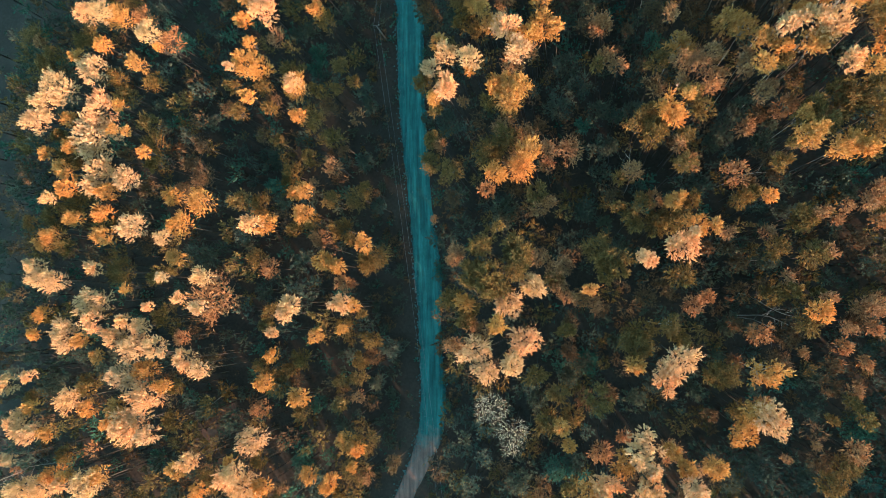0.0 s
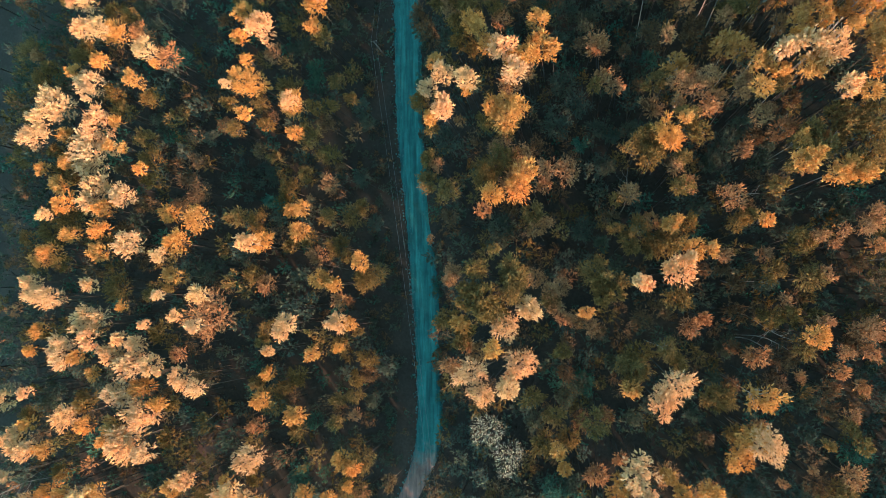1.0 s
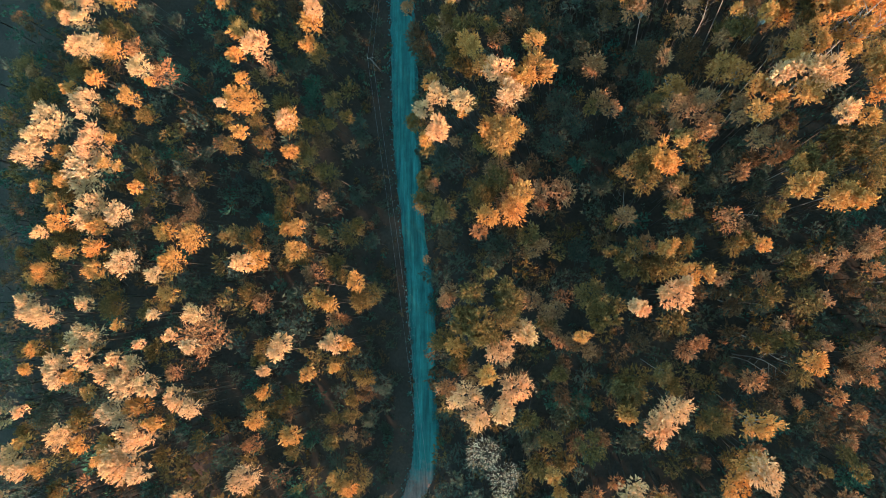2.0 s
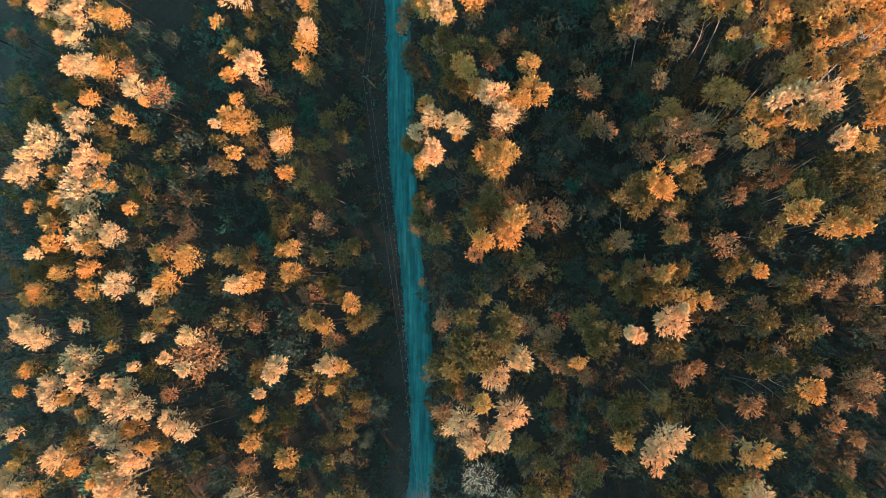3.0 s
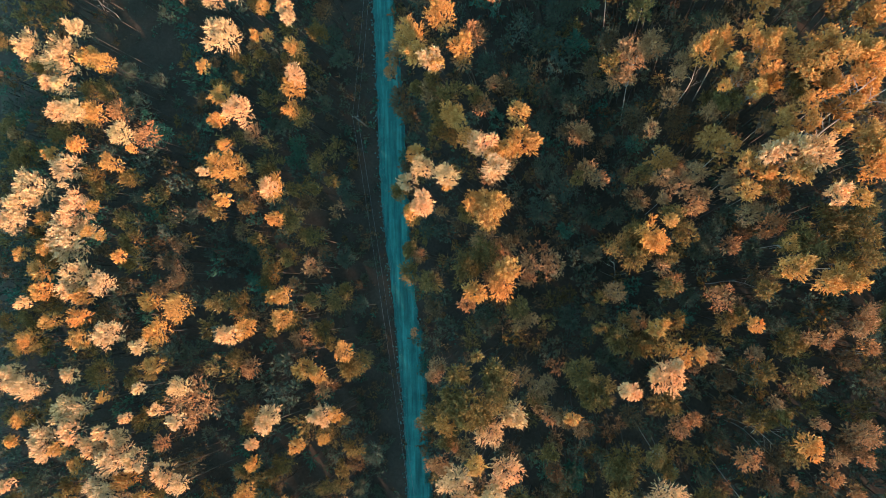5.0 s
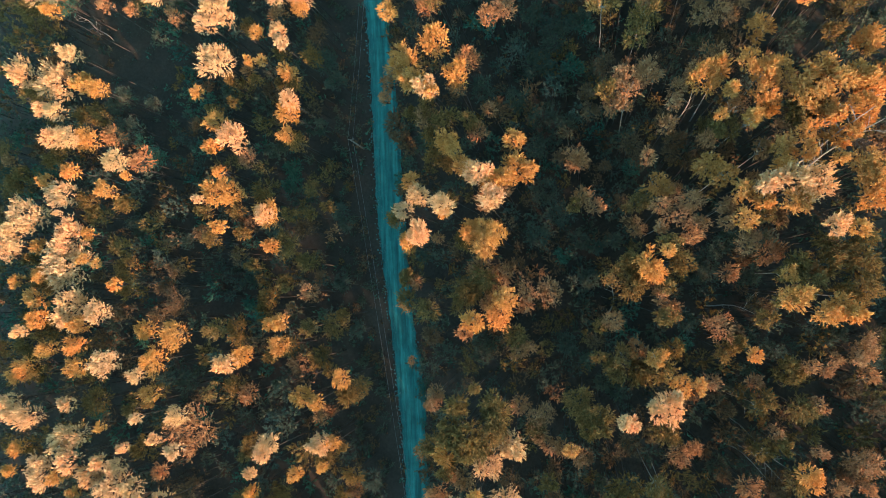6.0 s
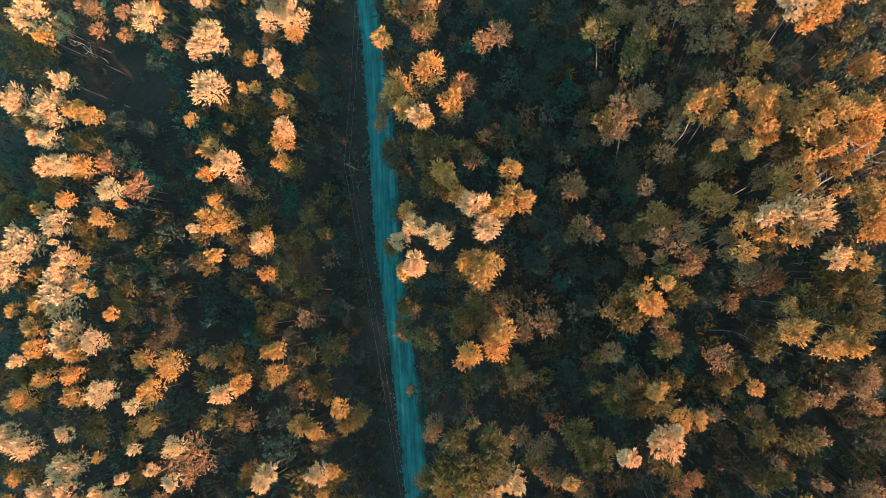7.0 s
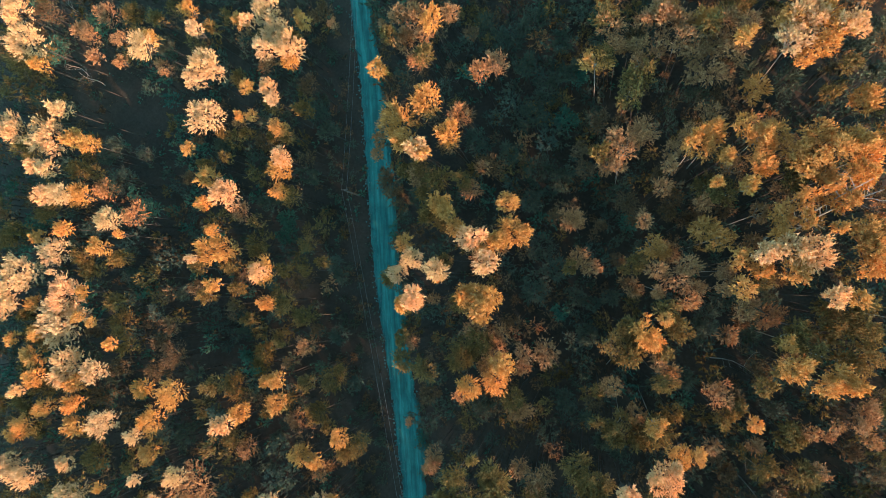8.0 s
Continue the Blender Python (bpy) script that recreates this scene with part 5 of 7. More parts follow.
low_tree("dark", -43.3, 0.5, 5.3, 1.5)
low_tree("dark", -73.2, 55.0, 9.6, 2.1)
low_tree("dark", 28.4, -22.0, 9.0, 2.3)
low_tree("rust", -3.0, -28.4, 9.4, 1.7)
low_tree("brown", 1.1, 21.9, 7.9, 2.5)
low_tree("olive", -52.0, -29.5, 9.7, 1.9)
low_tree("teal", -63.6, 1.2, 9.4, 1.4)
low_tree("dark", -54.1, 0.5, 9.0, 1.8)
low_tree("dark", -83.8, -29.5, 6.8, 1.6)
low_tree("teal", -52.6, 34.2, 4.2, 1.6)
low_tree("dark", 31.8, 27.8, 8.2, 2.4)
low_tree("dark", 7.6, -29.1, 9.1, 2.0)
low_tree("dark", -83.0, 3.9, 6.9, 1.8)
low_tree("brown", -2.3, 34.6, 7.6, 1.6)
low_tree("dark", -0.9, -24.1, 6.2, 1.8)
low_tree("olive", -84.7, 23.8, 7.9, 2.0)
low_tree("olive", -65.6, 2.1, 7.4, 1.7)
low_tree("brown", 6.2, 22.7, 6.6, 1.7)
low_tree("brown", 32.9, 50.8, 12.2, 2.7)
low_tree("olive", 32.6, -0.8, 8.1, 2.0)
low_tree("brown", -6.4, 60.8, 9.2, 2.3)
low_tree("dark", -34.8, 52.2, 10.4, 1.3)
low_tree("rust", -75.0, 72.2, 7.2, 2.3)
low_tree("dark", -57.5, 27.5, 6.8, 1.9)
low_tree("olive", -71.1, 68.5, 10.5, 1.6)
low_tree("brown", 30.1, 67.3, 12.4, 2.3)
low_tree("teal", -30.1, -0.1, 7.2, 1.4)
low_tree("olive", 34.8, 69.9, 12.8, 2.0)
low_tree("dark", -6.5, 66.3, 8.8, 2.6)
low_tree("brown", -48.6, 2.6, 7.6, 1.5)
low_tree("olive", -47.0, 8.5, 8.6, 2.1)
low_tree("dark", 32.8, 20.0, 8.7, 2.8)
low_tree("teal", -80.5, 50.3, 4.2, 1.1)
low_tree("brown", 15.9, -1.7, 10.7, 1.6)
low_tree("dark", -38.8, 71.8, 10.3, 1.5)
low_tree("dark", -85.9, -25.9, 6.6, 1.6)
low_tree("dark", -0.2, 6.4, 8.8, 1.8)
low_tree("teal", -40.9, 5.7, 3.5, 1.6)
low_tree("dark", 6.9, 46.3, 6.3, 2.3)
low_tree("dark", -2.3, 65.0, 8.8, 1.5)
low_tree("rust", -84.3, 65.8, 6.9, 2.3)
low_tree("olive", -50.1, -32.0, 8.4, 2.2)
low_tree("dark", 11.9, -7.7, 10.6, 1.7)
low_tree("dark", -51.4, 36.3, 3.8, 1.6)
low_tree("dark", 19.4, 71.8, 13.3, 1.7)
low_tree("dark", 7.6, 69.9, 8.4, 2.0)
low_tree("dark", 3.8, 18.8, 6.4, 2.1)
low_tree("teal", -4.4, 71.2, 9.7, 2.8)
low_tree("dark", 9.2, -22.2, 6.7, 2.4)
low_tree("dark", -44.3, 21.0, 3.7, 1.3)
low_tree("dark", -65.7, 29.2, 7.3, 1.5)
low_tree("brown", 17.9, 59.2, 10.7, 1.5)
low_tree("teal", -54.2, 36.8, 5.0, 1.3)
low_tree("olive", -28.8, -26.9, 6.6, 1.7)
low_tree("olive", -56.1, 6.5, 8.5, 1.3)
low_tree("dark", 9.0, 33.7, 9.2, 2.5)
low_tree("dark", 23.9, 65.3, 13.6, 1.7)
low_tree("brown", 20.2, 55.7, 10.4, 2.3)
low_tree("teal", 0.4, 30.9, 8.2, 2.1)
low_tree("brown", 9.0, 72.8, 7.5, 1.9)
low_tree("olive", -59.6, 71.4, 8.4, 1.7)
low_tree("brown", -52.6, -22.3, 7.5, 1.7)
low_tree("teal", -50.9, 42.5, 4.6, 1.3)
low_tree("olive", -67.2, -2.3, 10.1, 2.1)
low_tree("dark", -85.3, 53.3, 4.6, 1.2)
low_tree("olive", -72.0, 38.8, 8.4, 1.6)
low_tree("dark", -69.0, 52.9, 8.7, 1.5)
low_tree("rust", 35.7, 73.4, 11.8, 2.1)
low_tree("teal", -75.1, 36.8, 6.9, 2.1)
low_tree("dark", 15.0, 41.3, 9.6, 1.9)
low_tree("dark", -78.2, 22.2, 10.5, 1.8)
low_tree("brown", 34.8, 34.8, 8.8, 2.5)
low_tree("dark", -83.0, -13.1, 9.2, 2.0)
low_tree("teal", -65.7, 24.9, 10.0, 2.1)
low_tree("teal", 21.2, -12.8, 6.5, 2.1)
low_tree("teal", 29.5, -26.5, 8.8, 2.3)
low_tree("brown", -31.5, 5.6, 9.2, 1.7)
low_tree("brown", -55.5, 29.1, 7.1, 1.9)
low_tree("dark", -36.5, 55.8, 8.1, 1.9)
low_tree("teal", -49.6, 45.8, 4.5, 1.3)
low_tree("brown", -53.4, -26.7, 8.2, 1.9)
low_tree("rust", 1.2, 53.3, 9.9, 2.0)
low_tree("brown", -50.6, 24.8, 10.3, 1.4)
low_tree("dark", -49.5, 54.8, 4.8, 1.4)
low_tree("dark", -75.2, 49.0, 8.8, 2.2)
low_tree("brown", 32.4, 57.6, 12.2, 1.7)
low_tree("dark", -82.8, 42.5, 3.7, 1.1)
low_tree("olive", 10.3, -26.0, 8.1, 1.7)
low_tree("brown", -75.7, 6.5, 7.5, 1.9)
low_tree("brown", 30.6, 7.8, 6.2, 2.7)
low_tree("brown", -51.4, 56.3, 8.7, 1.7)
low_tree("olive", -37.5, 60.3, 7.1, 1.4)
low_tree("brown", -34.3, 40.4, 10.2, 1.4)
low_tree("dark", -64.5, -9.3, 8.6, 1.4)
low_tree("olive", -57.3, 2.5, 9.8, 1.6)
low_tree("brown", -77.3, -2.8, 8.5, 1.4)
low_tree("dark", -78.8, -20.1, 9.7, 1.4)
low_tree("dark", -46.3, 49.0, 5.0, 1.5)
low_tree("dark", 33.1, -12.1, 6.1, 2.1)
low_tree("dark", -2.9, 52.6, 10.0, 2.6)
low_tree("dark", 16.6, 5.8, 6.7, 2.3)
low_tree("olive", 16.1, -5.9, 9.8, 1.5)
low_tree("olive", -55.6, -21.3, 6.9, 1.4)
low_tree("dark", -49.9, -13.9, 4.6, 1.5)
low_tree("dark", -51.3, 53.1, 3.6, 1.4)
low_tree("dark", -52.0, 73.7, 10.5, 1.5)
low_tree("brown", -86.7, 0.5, 7.5, 1.4)
low_tree("olive", -32.8, -19.8, 10.3, 1.9)
low_tree("dark", 1.3, 9.8, 8.4, 1.6)
low_tree("dark", -9.8, 60.9, 9.4, 2.3)
low_tree("dark", -28.9, -8.6, 6.7, 1.3)
low_tree("dark", 16.1, -19.3, 9.9, 2.4)
low_tree("dark", 22.0, 10.1, 7.1, 1.8)
low_tree("dark", -74.5, -20.9, 7.7, 1.3)
low_tree("brown", -11.2, 56.9, 10.4, 2.0)
low_tree("dark", -51.1, 48.5, 4.6, 1.1)
low_tree("brown", 12.7, 68.5, 14.4, 2.2)
low_tree("dark", -44.1, -8.5, 4.0, 1.3)
low_tree("dark", 12.4, -23.0, 8.4, 1.8)
low_tree("brown", -53.3, 70.1, 7.2, 1.6)
low_tree("brown", -75.7, 8.8, 10.2, 1.6)
low_tree("brown", -84.8, 20.6, 7.0, 1.5)
low_tree("dark", 35.8, 38.7, 7.1, 2.2)
low_tree("olive", -7.1, 57.3, 7.1, 1.7)
low_tree("teal", 34.1, -21.8, 6.5, 2.8)
low_tree("rust", 22.4, 53.1, 12.7, 2.3)
low_tree("dark", -86.8, 48.2, 3.8, 1.3)
low_tree("brown", 10.1, 42.1, 9.7, 2.6)
low_tree("olive", -37.5, 31.0, 9.3, 2.1)
low_tree("teal", -48.0, 53.8, 3.8, 1.6)
low_tree("dark", 4.1, -27.2, 8.8, 2.4)
low_tree("dark", -52.1, -15.0, 9.3, 1.5)
low_tree("teal", -57.2, 39.3, 9.2, 1.3)
low_tree("dark", -52.4, 59.2, 8.2, 1.4)
low_tree("olive", -69.4, 72.4, 10.3, 1.4)
low_tree("brown", 30.2, -9.6, 9.7, 2.0)
low_tree("dark", -82.1, 55.0, 10.5, 2.2)
low_tree("dark", 3.8, 15.5, 6.5, 1.8)
low_tree("brown", -67.4, 69.7, 6.9, 1.7)
low_tree("dark", -32.6, 60.3, 7.3, 1.5)
low_tree("olive", -2.9, 37.9, 7.1, 2.4)
low_tree("olive", -38.5, 18.8, 7.6, 1.7)
low_tree("dark", -52.9, 64.0, 10.8, 1.4)
low_tree("dark", -46.4, 43.4, 5.0, 1.6)
low_tree("brown", -44.5, -25.2, 10.5, 2.0)
low_tree("dark", -42.5, -1.7, 4.4, 1.4)
low_tree("olive", -40.8, 44.8, 9.6, 1.7)
low_tree("dark", -57.3, 62.6, 6.8, 1.4)
low_tree("brown", -15.9, 63.9, 6.0, 1.5)
low_tree("dark", -44.3, 45.0, 7.1, 1.9)
low_tree("dark", -8.1, 54.0, 9.6, 1.8)
low_tree("dark", -84.6, 45.2, 4.0, 1.2)
low_tree("dark", -82.0, -8.9, 7.5, 2.0)
low_tree("brown", -79.2, -24.1, 6.5, 1.4)
low_tree("brown", -73.1, 21.0, 7.1, 1.8)
low_tree("dark", 35.4, 26.4, 9.9, 2.8)
low_tree("brown", -51.6, 15.4, 8.0, 1.6)
low_tree("dark", -47.9, 40.7, 5.3, 1.3)
low_tree("rust", 16.0, 71.2, 10.2, 2.7)
low_tree("dark", -37.8, -12.7, 9.9, 2.1)
low_tree("brown", -15.0, -26.2, 8.2, 2.3)
low_tree("dark", 31.2, 3.3, 10.9, 1.6)
low_tree("dark", -44.9, -17.1, 9.7, 2.1)
low_tree("dark", 18.8, 67.8, 11.5, 2.0)
low_tree("brown", -85.3, 14.0, 10.5, 1.9)
low_tree("dark", -83.3, 9.9, 6.7, 2.0)
low_tree("brown", -70.2, 9.8, 8.6, 1.6)
low_tree("olive", -63.1, 70.5, 10.2, 1.5)
low_tree("olive", 28.5, 51.3, 12.3, 2.0)
low_tree("dark", -86.9, 4.9, 7.6, 1.4)
low_tree("dark", -7.2, -27.2, 9.8, 2.6)
low_tree("dark", -7.8, -23.9, 9.4, 1.6)
low_tree("dark", -47.6, -19.4, 6.6, 1.6)
low_tree("olive", -72.7, -2.8, 8.7, 1.6)
low_tree("dark", 6.2, 56.1, 10.6, 2.1)
low_tree("teal", -7.5, 49.8, 9.8, 2.6)
low_tree("dark", -87.2, 32.5, 7.4, 1.9)
low_tree("brown", 16.1, 55.6, 10.9, 1.6)
low_tree("brown", -54.9, 8.7, 6.6, 1.6)
low_tree("teal", -43.7, 26.7, 5.0, 1.6)
low_tree("dark", -35.4, 35.7, 9.0, 1.6)
low_tree("brown", -63.5, -28.3, 8.4, 1.8)
low_tree("rust", -1.2, 18.6, 8.6, 1.6)
low_tree("olive", -45.8, 58.7, 10.0, 1.6)
low_tree("dark", -86.3, -22.9, 10.0, 1.5)
low_tree("olive", 30.3, 35.3, 10.1, 2.6)
low_tree("olive", -35.3, 71.7, 6.3, 1.3)
low_tree("dark", -82.8, -18.6, 8.5, 1.5)
low_tree("dark", -84.0, 35.0, 8.6, 1.9)
low_tree("teal", -77.8, 36.0, 7.5, 2.0)
low_tree("dark", 0.5, 35.4, 6.4, 2.2)
low_tree("olive", -41.2, -17.4, 8.9, 1.6)
low_tree("olive", 25.6, 59.8, 12.0, 1.9)
low_tree("dark", 33.8, -7.5, 6.1, 2.5)
low_tree("olive", -87.1, 17.9, 10.3, 1.4)
low_tree("dark", -36.1, 0.2, 10.1, 1.6)
low_tree("teal", -63.5, -17.9, 10.7, 2.1)
low_tree("dark", 36.0, 15.0, 9.4, 2.4)
low_tree("dark", -87.7, -4.1, 10.5, 1.7)
low_tree("rust", 23.6, 72.5, 12.0, 1.8)
low_tree("dark", -45.1, -12.2, 4.0, 1.3)
low_tree("olive", -79.9, 33.7, 9.8, 1.5)
low_tree("dark", -44.3, 69.2, 6.8, 2.2)
low_tree("dark", -2.4, 43.6, 6.3, 1.6)
low_tree("brown", -29.2, -3.3, 6.4, 1.4)
low_tree("teal", -55.8, 25.2, 8.5, 1.5)
low_tree("dark", 26.0, 9.5, 7.9, 1.6)
low_tree("teal", -63.0, 41.8, 6.7, 1.3)
low_tree("dark", 8.1, 30.5, 8.3, 1.9)
low_tree("dark", -47.0, 67.6, 8.8, 2.0)
low_tree("olive", -84.5, 0.4, 9.3, 1.5)
low_tree("olive", -54.4, 23.6, 8.1, 1.5)
low_tree("dark", -82.6, 37.9, 8.0, 2.2)
low_tree("dark", -48.8, 34.0, 3.7, 1.5)
low_tree("dark", -16.5, 52.5, 9.1, 1.8)
low_tree("olive", -29.4, -6.3, 6.4, 1.3)
low_tree("olive", -82.9, 29.7, 8.7, 1.7)
low_tree("dark", -69.2, -29.2, 9.1, 1.5)
low_tree("olive", -32.2, 50.7, 5.5, 1.7)
low_tree("brown", 10.1, 55.9, 9.4, 2.1)
low_tree("teal", 9.0, 10.9, 7.8, 1.9)
low_tree("dark", -61.3, 73.1, 10.6, 1.3)
low_tree("brown", -84.4, 6.3, 7.7, 1.3)
low_tree("rust", 33.9, 61.1, 11.7, 2.2)
low_tree("teal", -62.8, 65.3, 9.5, 2.1)
low_tree("dark", -72.1, -26.1, 10.7, 2.2)
low_tree("dark", -35.5, 4.3, 10.0, 2.0)
low_tree("dark", -58.0, 41.0, 8.7, 1.5)
low_tree("teal", -43.1, 16.0, 4.9, 1.2)
low_tree("dark", -70.5, 33.3, 8.8, 2.1)
low_tree("dark", 3.5, 57.7, 6.0, 2.1)
low_tree("olive", -85.6, 38.3, 7.1, 2.3)
low_tree("teal", 15.1, 9.7, 8.7, 1.6)
low_tree("olive", -37.4, 40.4, 8.5, 2.3)
low_tree("olive", -44.6, 34.2, 9.2, 2.1)
low_tree("rust", -29.2, 24.7, 6.0, 1.7)
low_tree("dark", -31.4, 29.3, 6.7, 1.2)
low_tree("dark", 17.8, 15.1, 6.3, 1.7)
low_tree("brown", -76.2, 40.5, 9.2, 2.2)
low_tree("teal", -81.9, 51.5, 5.1, 1.3)
low_tree("olive", -27.9, -18.0, 6.2, 1.3)
low_tree("dark", -17.0, 32.5, 9.4, 1.5)
low_tree("dark", 30.1, 72.7, 11.9, 2.5)
low_tree("teal", 22.7, -10.1, 9.7, 1.8)
low_tree("olive", 34.5, 10.1, 10.6, 2.5)
low_tree("brown", -31.3, 42.4, 6.9, 1.5)
low_tree("dark", -58.4, -24.2, 7.4, 2.1)
low_tree("dark", 10.5, 65.1, 6.1, 2.2)
low_tree("dark", -34.6, 73.5, 6.0, 1.7)
low_tree("teal", 35.5, -15.0, 9.6, 1.8)
low_tree("olive", -79.3, 73.3, 9.6, 1.7)
low_tree("rust", -40.0, 60.9, 6.9, 1.8)
low_tree("dark", -9.3, -31.0, 10.2, 2.8)
low_tree("brown", -48.8, -24.7, 9.3, 1.6)
low_tree("dark", 14.9, 62.7, 12.9, 2.6)
low_tree("dark", 32.6, -27.1, 10.9, 2.1)
low_tree("olive", -51.8, 67.0, 6.9, 1.8)
low_tree("dark", -44.1, 28.7, 4.3, 1.5)
low_tree("dark", -42.7, 73.0, 8.7, 1.4)
low_tree("dark", 20.2, -18.5, 8.2, 2.5)
low_tree("teal", 11.4, 60.0, 10.5, 1.7)
low_tree("dark", -36.3, 62.7, 8.8, 1.6)
low_tree("rust", -81.4, 24.4, 8.2, 1.4)
low_tree("dark", -57.7, 18.5, 9.8, 1.6)
low_tree("olive", -31.8, -3.3, 10.1, 1.6)
low_tree("olive", -79.8, 66.4, 8.7, 1.3)
low_tree("dark", -33.9, 8.7, 7.0, 1.5)
low_tree("dark", -57.9, 67.6, 10.5, 1.5)
low_tree("brown", -78.2, 2.1, 9.8, 1.4)
low_tree("teal", -32.6, -21.9, 6.6, 1.4)
low_tree("brown", -26.5, -14.8, 6.8, 1.3)
low_tree("olive", -67.8, 73.9, 10.1, 1.7)
low_tree("brown", -76.6, 66.4, 6.7, 1.4)
low_tree("brown", -74.8, 66.2, 8.9, 1.4)
low_tree("olive", -77.7, 59.0, 7.8, 2.1)
low_tree("olive", -42.6, -28.0, 7.0, 1.9)
low_tree("dark", -44.2, -20.6, 7.5, 1.4)
low_tree("dark", -46.6, 19.2, 4.8, 1.4)
low_tree("dark", -35.0, 67.5, 6.9, 1.3)
low_tree("dark", -76.0, 0.6, 9.4, 1.9)
low_tree("olive", -55.9, -28.7, 7.1, 2.0)
low_tree("dark", -41.3, -5.1, 5.4, 1.4)
low_tree("dark", -12.1, 71.2, 6.1, 2.6)
low_tree("olive", -75.0, 43.7, 6.6, 2.0)
low_tree("brown", -42.4, -19.7, 8.5, 1.5)
low_tree("brown", -18.0, 47.1, 10.4, 2.1)
low_tree("dark", -78.1, 19.7, 7.9, 1.8)
low_tree("dark", -87.3, 44.4, 4.6, 1.5)
low_tree("olive", -71.4, 61.7, 9.8, 1.6)
low_tree("dark", 35.0, 65.3, 12.9, 2.1)
low_tree("dark", -52.2, 28.9, 9.0, 2.2)
low_tree("dark", 30.2, -4.9, 7.2, 2.1)
low_tree("olive", -40.8, -30.3, 9.3, 2.2)
low_tree("teal", -80.6, 13.6, 8.8, 1.7)
low_tree("olive", -87.7, -17.2, 8.8, 1.6)
low_tree("rust", -49.9, -26.7, 8.3, 1.8)
low_tree("dark", -75.5, 20.9, 10.7, 1.7)
low_tree("dark", -49.2, 43.4, 4.7, 1.5)
low_tree("dark", -78.1, 49.3, 4.0, 1.3)
low_tree("dark", -58.9, -9.9, 7.9, 2.1)
low_tree("teal", -6.6, 35.0, 8.7, 2.0)
low_tree("brown", -80.5, 18.8, 10.8, 2.1)
low_tree("olive", -43.0, 3.2, 9.4, 1.7)
low_tree("dark", -75.4, -3.8, 7.5, 1.9)
low_tree("dark", 35.0, 47.3, 11.2, 1.8)
low_tree("brown", -58.7, -20.0, 10.3, 1.9)
low_tree("dark", -60.9, -18.3, 9.3, 2.0)
low_tree("brown", -77.9, 33.5, 8.0, 1.4)
low_tree("olive", -33.8, -5.4, 6.8, 1.7)
low_tree("brown", -74.1, -9.2, 7.2, 1.9)
low_tree("dark", -1.6, 58.6, 6.3, 1.8)
low_tree("teal", -1.4, -8.3, 9.0, 1.7)
low_tree("olive", -56.5, 58.2, 10.7, 1.8)
low_tree("teal", -33.3, 55.5, 5.8, 1.3)
low_tree("olive", -76.3, 56.2, 7.4, 1.7)
low_tree("dark", -52.2, 5.3, 10.3, 1.6)
low_tree("dark", -54.5, 66.1, 6.8, 1.9)
low_tree("dark", -78.3, 46.7, 5.4, 1.7)
low_tree("dark", -20.7, 69.8, 9.0, 1.8)
low_tree("dark", -11.2, 18.1, 7.0, 2.1)
low_tree("brown", -41.0, 21.7, 9.8, 1.6)
low_tree("olive", -3.5, 67.6, 9.2, 1.7)
low_tree("olive", -53.8, 26.8, 10.6, 1.9)
low_tree("dark", -87.3, 62.3, 9.2, 1.9)
low_tree("dark", -20.7, 65.7, 6.6, 1.4)
low_tree("teal", -53.6, 47.9, 3.7, 1.3)
low_tree("dark", -48.8, 38.8, 4.9, 1.5)
low_tree("olive", -72.6, -30.5, 9.4, 1.4)
low_tree("dark", -40.4, 64.1, 10.3, 1.4)
low_tree("dark", 22.5, 68.6, 13.7, 1.6)
low_tree("teal", -87.8, 22.8, 7.7, 2.1)
low_tree("dark", 25.2, -29.4, 8.9, 2.2)
low_tree("dark", -71.7, 43.3, 7.1, 2.3)
low_tree("brown", 17.9, 42.1, 9.6, 1.6)
low_tree("rust", -56.4, -14.8, 7.1, 1.6)
low_tree("brown", -60.5, 0.9, 11.0, 1.4)
low_tree("dark", -43.4, 63.1, 7.2, 1.7)
low_tree("dark", -5.9, -12.8, 7.2, 1.9)
low_tree("olive", -31.9, 69.2, 6.0, 1.3)
low_tree("brown", -67.2, 38.6, 7.2, 1.5)
low_tree("rust", -66.1, -22.5, 10.7, 1.4)
low_tree("olive", -39.4, -28.1, 6.5, 1.4)
low_tree("brown", -71.9, 50.4, 11.0, 1.3)
low_tree("brown", -30.0, -13.6, 6.9, 1.4)
low_tree("dark", -82.1, 45.5, 5.4, 1.2)
low_tree("dark", -32.7, -27.5, 6.7, 1.7)
low_tree("teal", -86.8, 51.8, 4.5, 1.6)
low_tree("brown", -85.1, 73.3, 8.3, 2.2)
low_tree("dark", -46.2, 16.5, 4.4, 1.4)
low_tree("dark", -67.7, 65.6, 7.9, 1.7)
low_tree("dark", -41.4, 71.7, 7.7, 1.6)
low_tree("olive", -82.4, 61.9, 9.0, 2.0)
low_tree("dark", -41.4, 1.7, 5.4, 1.5)
low_tree("brown", -51.5, -4.8, 7.8, 2.0)
low_tree("brown", -15.0, -29.8, 10.8, 1.9)
low_tree("dark", 4.7, 37.7, 10.6, 2.0)
low_tree("dark", -82.1, 15.0, 10.9, 1.6)
low_tree("rust", -82.9, -0.4, 8.4, 1.5)
low_tree("dark", -78.4, -9.9, 9.3, 1.3)
low_tree("dark", -79.2, 26.6, 10.1, 1.7)
low_tree("dark", -57.8, 31.3, 10.0, 2.2)
low_tree("brown", -79.9, -30.3, 7.7, 2.1)
low_tree("dark", -69.4, -8.8, 9.0, 1.5)
